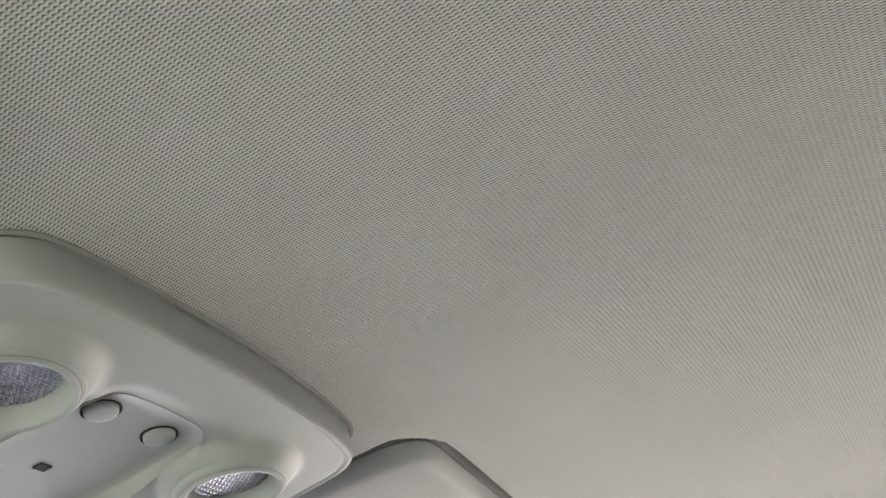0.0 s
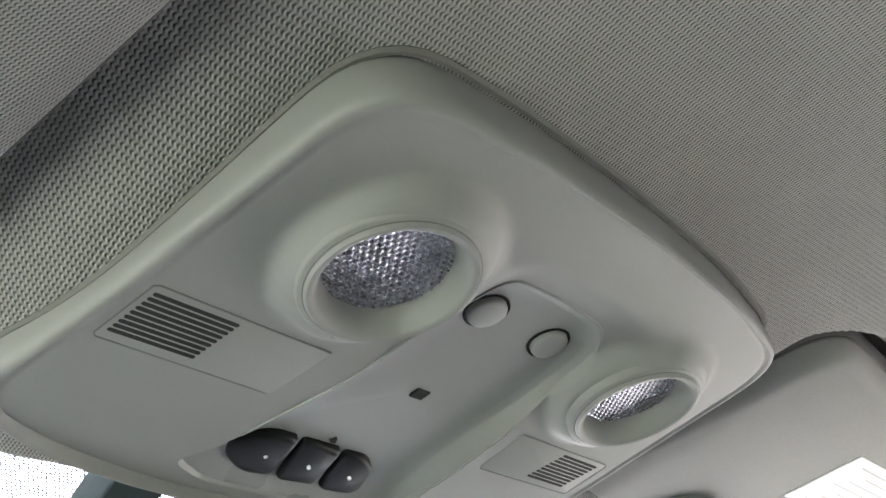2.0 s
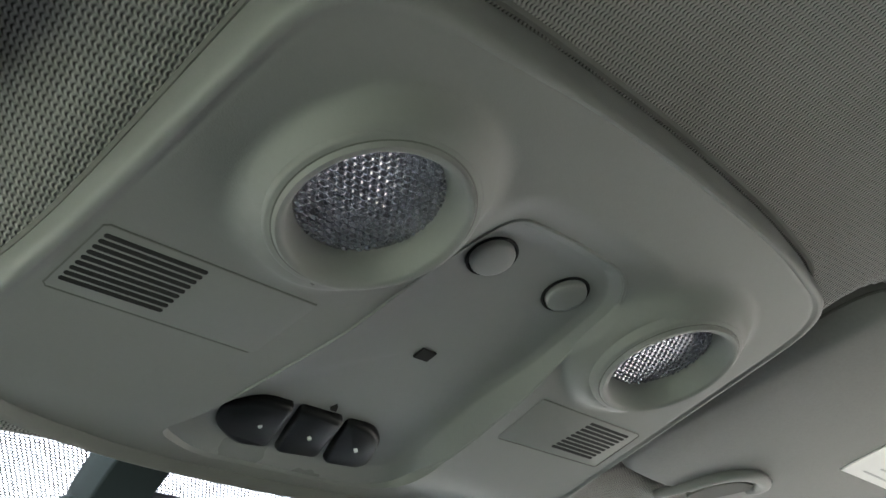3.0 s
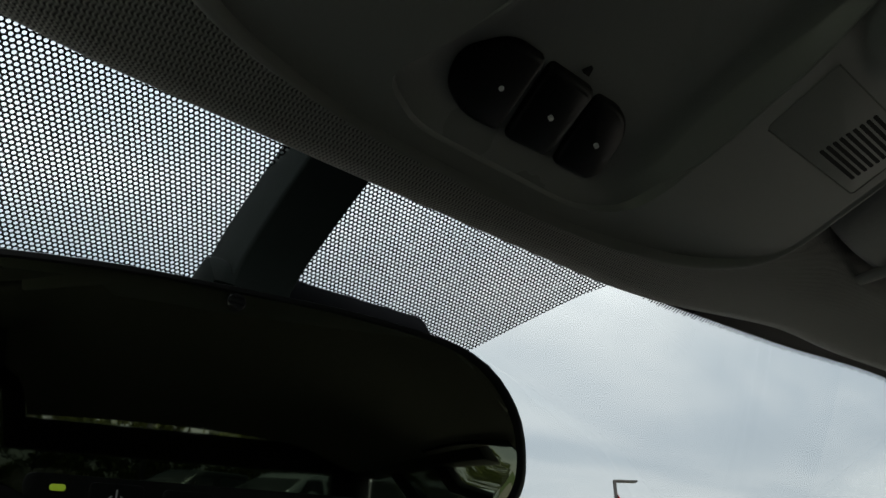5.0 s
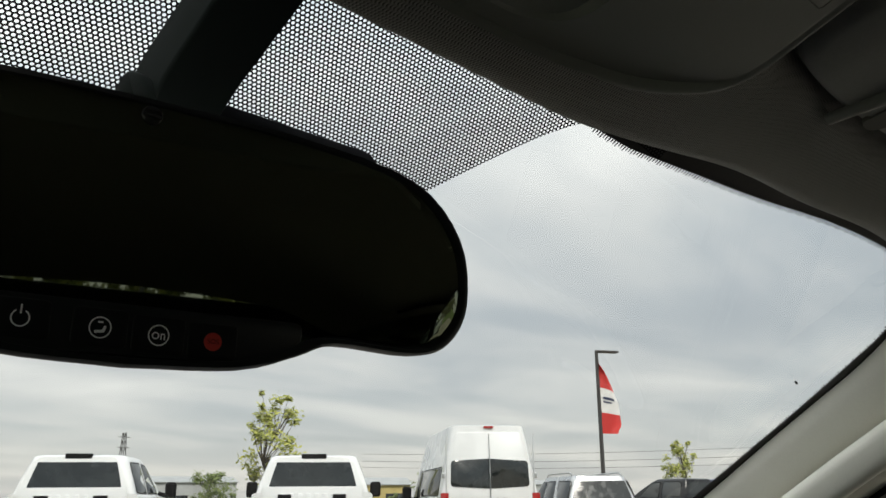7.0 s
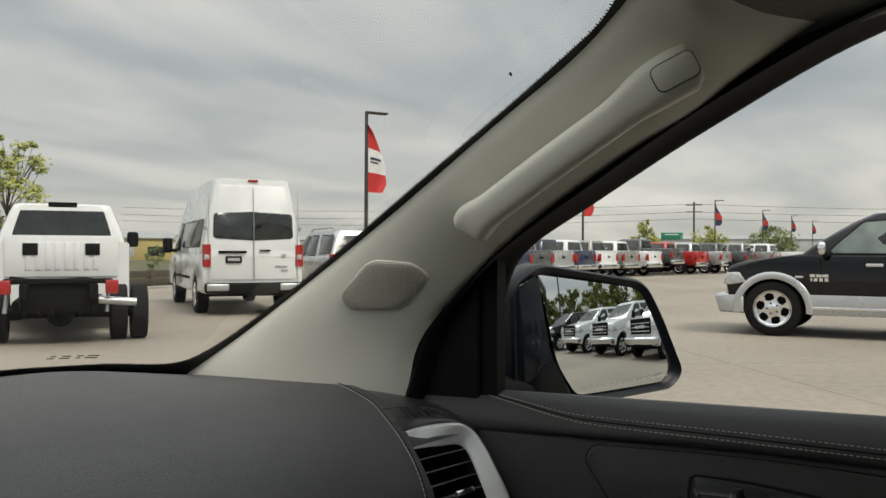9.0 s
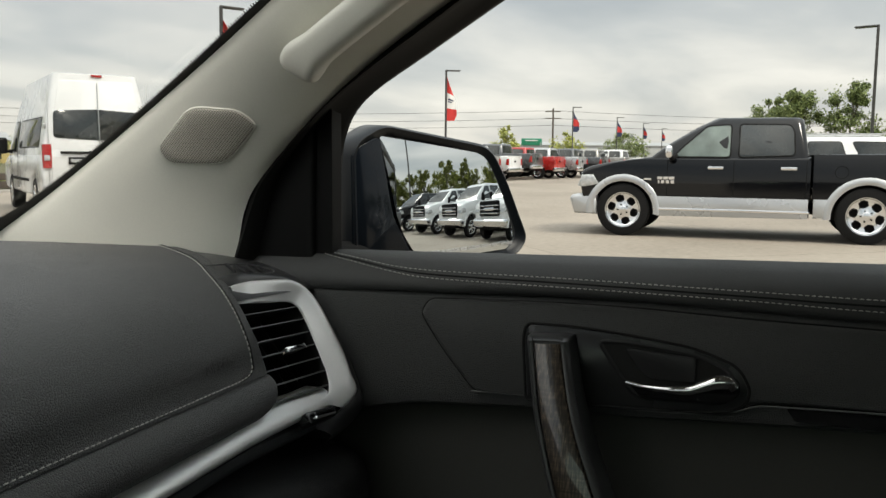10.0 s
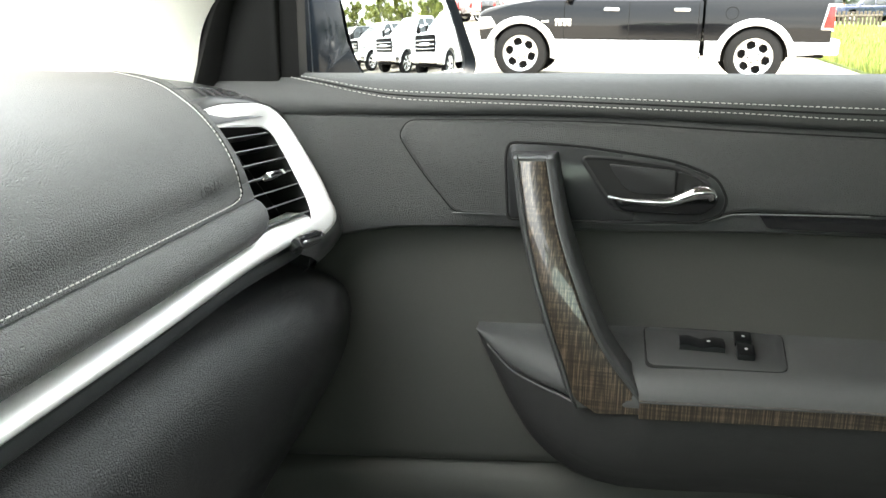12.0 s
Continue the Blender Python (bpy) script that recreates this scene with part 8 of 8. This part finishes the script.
lamp_post(*polar(83.4, 156), 7.6, 172, "navy", 5, 0.6, 2.4)
lamp_post(*polar(84.6, 182), 7.6, 172, "navy", 6, 0.6, 2.2)
lamp_post(*polar(96.9, 45.5), 7.6, 20)
lamp_post(0.8, -27, 8.5, 250)

util = thing("utility_pole", (*polar(77.5, 165), 0), "wooden utility pole with crossarms and wires", "utility pole")
ux, uy = polar(77.5, 165)
bm = B()
lathe(bm, [(0.22, 0), (0.16, 10.8), (0.001, 10.82)], (ux, uy, 0), (0, 0, 1), 12)
part("pole", bm, M_TIMBER, util)
for z in (10.2, 8.9):
    bm = B()
    box(bm, (ux, uy, z), (0.2, 3.0, 0.18), 0.02, Euler((0, 0, radians(15))).to_matrix())
    part("crossarm", bm, M_TIMBER, util)
for k, (z, a0, a1) in enumerate(((10.4, 40, 105), (8.9, 40, 110), (7.6, 40, 110))):
    bm = B()
    pts = []
    x0, y0 = polar(a0, 190)
    x1, y1 = polar(a1, 210)
    for i in range(33):
        t = i / 32
        q = Vector((lerp(x0, ux, min(1, 2 * t)), lerp(y0, uy, min(1, 2 * t)), 0)) if t < 0.5 else Vector((lerp(ux, x1, 2 * t - 1), lerp(uy, y1, 2 * t - 1), 0))
        s = (2 * t) % 1
        pts.append(Vector((q.x, q.y, z - 2.2 * 4 * s * (1 - s) * 0.5)))
    tube(bm, pts, 0.035, 5)
    part("wire", bm, M_POLE, util, "sagging wire", 0)
mx_, my_ = polar(25.0, 190)
mast_ = thing("lattice_mast", (mx_, my_, 0), "thin steel lattice mast on the skyline", "mast")
bm = B()
for sx, sy in ((-1, -1), (1, -1), (1, 1), (-1, 1)):
    tube(bm, [(mx_ + sx * 0.9, my_ + sy * 0.9, 0), (mx_ + sx * 0.25, my_ + sy * 0.25, 14.5)], 0.09, 5)
for k in range(9):
    z = 1.5 + 1.5 * k
    s = lerp(0.9, 0.25, z / 14.5)
    for q_ in range(4):
        a = radians(45 + 90 * q_)
        b2 = radians(135 + 90 * q_)
        tube(bm, [(mx_ + s * 1.41 * math.cos(a), my_ + s * 1.41 * math.sin(a), z), (mx_ + s * 1.41 * math.cos(b2), my_ + s * 1.41 * math.sin(b2), z + 1.0)], 0.05, 4)
for z in (11.5, 13.6):
    box(bm, (mx_, my_, z), (2.6, 0.12, 0.12), 0.02)
part("lattice", bm, M_POLE, mast_)

sgx, sgy = polar(76.1, 150)
sg = thing("road_sign", (sgx, sgy, 0), "green motorway sign on two posts", "road sign")
bm = B()
box(bm, (sgx, sgy, 4.1), (0.12, 3.6, 1.2), 0.03, Euler((0, 0, radians(13))).to_matrix())
panel_ = part("sign_panel", bm, M_SIGN, sg, "green panel")
bm = B()
for k in range(2):
    box(bm, (sgx - 0.1, sgy + 0.3 * k, 4.35 - 0.45 * k), (0.06, 2.2 - 0.7 * k, 0.16), 0.01, Euler((0, 0, radians(13))).to_matrix())
part("sign_bars", bm, M_FLAGWHITE, panel_, "pale plain bars", 0)
for s in (-1.6, 1.6):
    bm = B()
    tube(bm, [(sgx, sgy + s, 0), (sgx, sgy + s, 4.1)], 0.08, 8)
    part("sign_post", bm, M_STEEL, sg)

# picket fence in the grass and vehicles past it
pick = thing("picket_fence", (47, -9.2, 0), "short run of brown weathered pickets in the grass", "fence")
for k in range(16):
    bm = B()
    box(bm, (46.0 + 0.55 * k, -8.4 - 0.34 * k, 0.42), (0.10, 0.13, 0.84 + 0.05 * math.sin(k * 2.3)), 0.01)
    part("picket", bm, M_TIMBER, pick)
bm = B()
box(bm, (50.1, -10.95, 0.62), (9.7, 0.06, 0.10), 0.01, Euler((0, 0, radians(-31.7))).to_matrix())
part("cross_rail", bm, M_TIMBER, pick)
place(suv("blue estate vehicle far off beyond the grass", "blue", False, "vehicles beyond the grass"), 66, -15.5, 15)
place(suv("white estate vehicle far off beyond the grass", "white", False, "vehicles beyond the grass"), 66, -11.2, 15)

# timber rail at the back of the yard
rail = thing("timber_rail", (10, 21, 0), "long low barrier of weathered brown timbers", "barrier")
for k in range(20):
    x = -6 + 2.45 * k
    y = 20.1 + 0.128 * (x + 6) + (0 if x < 24 else (x - 24) * 0.1)
    bm = B()
    box(bm, (x, y, 0.31), (0.20, 0.20, 0.62), 0.02)
    part("post", bm, M_TIMBER, rail)
    if k < 19:
        for z in (0.20, 0.47):
            bm = B()
            box(bm, (x + 1.22, y + 0.157, z), (2.44, 0.14, 0.24), 0.02, Euler((0, 0, radians(7.3))).to_matrix())
            part("board", bm, M_TIMBER, rail)


# low sheds beyond the road
def shed(name, az, dist, length, depth, h, wall_mat, label, doors=2):
    x, y = polar(az, dist)
    b0 = thing(name, (x, y, 0), label, "building")
    rot = Euler((0, 0, radians(-az + 8))).to_matrix()
    b_ = B()
    box(b_, (x, y, h / 2), (length, depth, h), 0.03, rot)
    part("wall", b_, wall_mat, b0)
    b_ = B()
    for s in (-1, 1):
        q_ = Matrix.Translation((x, y, h)) @ rot.to_4x4()
        pts = [q_ @ Vector(p) for p in ((-length / 2 - 0.3, s * (depth / 2 + 0.3), -0.05), (length / 2 + 0.3, s * (depth / 2 + 0.3), -0.05), (length / 2 + 0.3, 0, 0.9), (-length / 2 - 0.3, 0, 0.9))]
        solid_sheet(b_, [[pts[0], pts[1]], [pts[3], pts[2]]], (0, 0, 0.12))
    part("roof", b_, M_ROOFGREY, b0)
    for k in range(doors):
        b_ = B()
        c = Vector((x, y, 1.2)) + rot @ Vector((-length * 0.3 + length * 0.6 * k / max(1, doors - 1), -depth / 2 - 0.03, 0))
        box(b_, c, (1.1 if k % 2 else 2.2, 0.08, 1.5 if k % 2 else 1.2), 0.02, rot)
        part("window" if k % 2 == 0 else "door", b_, M_CARGLASS if k % 2 == 0 else M_GREYWALL, b0)
    return b0


shed("shed", 40.2, 120, 11, 8, 2.9, M_YELLOWWALL, "low yellow sided shed with a pale metal roof", 3)
shed("shed", 27.5, 150, 22, 10, 3.8, M_GREYWALL, "low grey industrial shed with a pale roof", 4)
shed("warehouse", 81.5, 230, 60, 20, 4.6, M_GREYWALL, "long pale warehouse behind the parked vehicles", 6)
shed("warehouse", 48.5, 200, 30, 14, 3.8, M_GREYWALL, "low grey warehouse on the skyline", 4)


# ---------- trees ----------
def tree(x, y, h, spread, trunk, leaves, size, material, label, seed, clumps=14, group="trees"):
    """Tapered trunk, forking limbs and a ragged crown of single leaves in clumps."""
    rnd = random.Random(seed)
    t0 = thing("tree", (x, y, 0), label, "tree", group)
    b_ = B()
    tr = 0.016 * h + 0.02
    bend = [Vector((x + rnd.uniform(-0.02, 0.02) * h * k, y + rnd.uniform(-0.02, 0.02) * h * k, h * 0.86 * k / 5)) for k in range(6)]
    tube(b_, bend, [tr * (1 - 0.16 * k) for k in range(6)], 8)
    heads = []
    clumps = int(clumps * 2.6)
    for k in range(clumps):
        t = rnd.uniform(trunk, 0.99)
        a = rnd.uniform(0, 6.28)
        wid = spread * (0.35 + 0.65 * math.sin(math.pi * min(1, (t - trunk) / (1 - trunk) * 0.85 + 0.12)))
        d = wid * rnd.uniform(0.35, 1.0)
        s = bend[min(5, int(t * 4.5))]
        e = Vector((x + d * math.cos(a), y + d * math.sin(a), h * t + rnd.uniform(-0.04, 0.04) * h))
        tube(b_, [s, s.lerp(e, 0.5) + Vector((0, 0, -0.03 * h)), e], [tr * 0.28, tr * 0.15, tr * 0.06], 5)
        heads.append((e, wid * rnd.uniform(0.16, 0.40)))
    part("trunk", b_, M_BARK, t0, "brown trunk and limbs")
    vs, fs = [], []
    for k in range(leaves):
        c, r = heads[k % len(heads)]
        u = Vector((rnd.gauss(0, 1), rnd.gauss(0, 1), rnd.gauss(0, 0.8)))
        p = c + u.normalized() * r * rnd.random() ** 0.6 * (1 + 0.6 * (rnd.random() < 0.15))
        a1 = Vector((rnd.gauss(0, 1), rnd.gauss(0, 1), rnd.gauss(0, 1))).normalized() * size * rnd.uniform(0.6, 1.3)
        a2 = a1.orthogonal().normalized() * size * 0.45
        i = len(vs)
        vs += [p - a1, p + a2, p + a1, p - a2]
        fs.append((i, i + 1, i + 2, i + 3))
    me = bpy.data.meshes.new("crown")
    o = Vector((x, y, 0))
    me.from_pydata([v - o for v in vs], [], fs)
    me.materials.append(material)
    ob = new("crown", me)
    ob.parent = t0
    return t0


tree(*polar(34.0, 30), 4.75, 1.15, 0.30, 2000, 0.10, M_LEAF_Y, "slender young tree with yellow-green leaves", 3, 16)
tree(*polar(60.6, 70), 5.4, 1.5, 0.30, 1800, 0.14, M_LEAF_Y, "young tree with thin yellow-green leaves", 8, 14)
tree(*polar(74.5, 120), 5.6, 2.0, 0.3, 1500, 0.2, M_LEAF_Y, "young tree with thin yellow-green leaves", 9, 12)
tree(*polar(78.3, 128), 5.0, 2.6, 0.2, 1500, 0.22, M_LEAF_Y, "yellow-green tree behind the parked trucks", 10, 12)
tree(*polar(82.2, 150), 5.6, 4.2, 0.15, 2200, 0.26, M_LEAF_D, "rounded green tree behind the parked trucks", 12, 16)
tree(*polar(44.6, 90), 3.9, 2.6, 0.2, 2000, 0.18, M_LEAF_D, "round green tree beyond the van", 11, 14)
tree(*polar(47.2, 120), 3.2, 2.4, 0.2, 1200, 0.2, M_LEAF_D, "round green tree on the skyline", 13, 12)
for k, (az_, d_, h_, s_) in enumerate(((91.2, 76, 6.2, 2.1), (92.9, 74, 6.6, 2.3), (95.6, 74, 7.3, 1.9), (98.6, 72, 5.9, 1.5), (100.4, 75, 5.2, 1.3), (102.4, 72, 6.0, 2.0), (104.6, 70, 6.4, 2.4), (107, 72, 6.2, 2.6), (109.5, 72, 6.4, 3))):
    tree(*polar(az_, d_), h_, s_ * 1.15, 0.07, 9000, 0.14, M_LEAF_D, "full green roadside tree with a ragged crown", 20 + k, 24, "roadside trees")
tree(*polar(30.3, 140), 5.2, 3.6, 0.1, 2200, 0.24, M_LEAF_D, "broad green tree on the skyline past the sheds", 41, 16)
for k, (az_, h_) in enumerate(((29.8, 1.9), (31.7, 1.7), (33.3, 1.3), (38.6, 1.2), (41.9, 1.5))):
    tree(*polar(az_, 62), h_, 0.75, 0.05, 900, 0.09, M_LEAF_D, "small green shrub in the verge", 45 + k, 9, "shrubs in the verge")
# the wood behind the car
rnd_ = random.Random(77)
for k in range(26):
    x = -30 + 3.1 * k + rnd_.uniform(-1, 1)
    y = -60 + rnd_.uniform(-6, 6) + 0.1 * k
    tree(x, y, rnd_.uniform(5.0, 7.0) + 0.14 * k, rnd_.uniform(2.0, 3.2), 0.08, 3200, 0.24, M_LEAF_W, "full green tree at the edge of the wood", 60 + k, 18, "wood behind the yard")
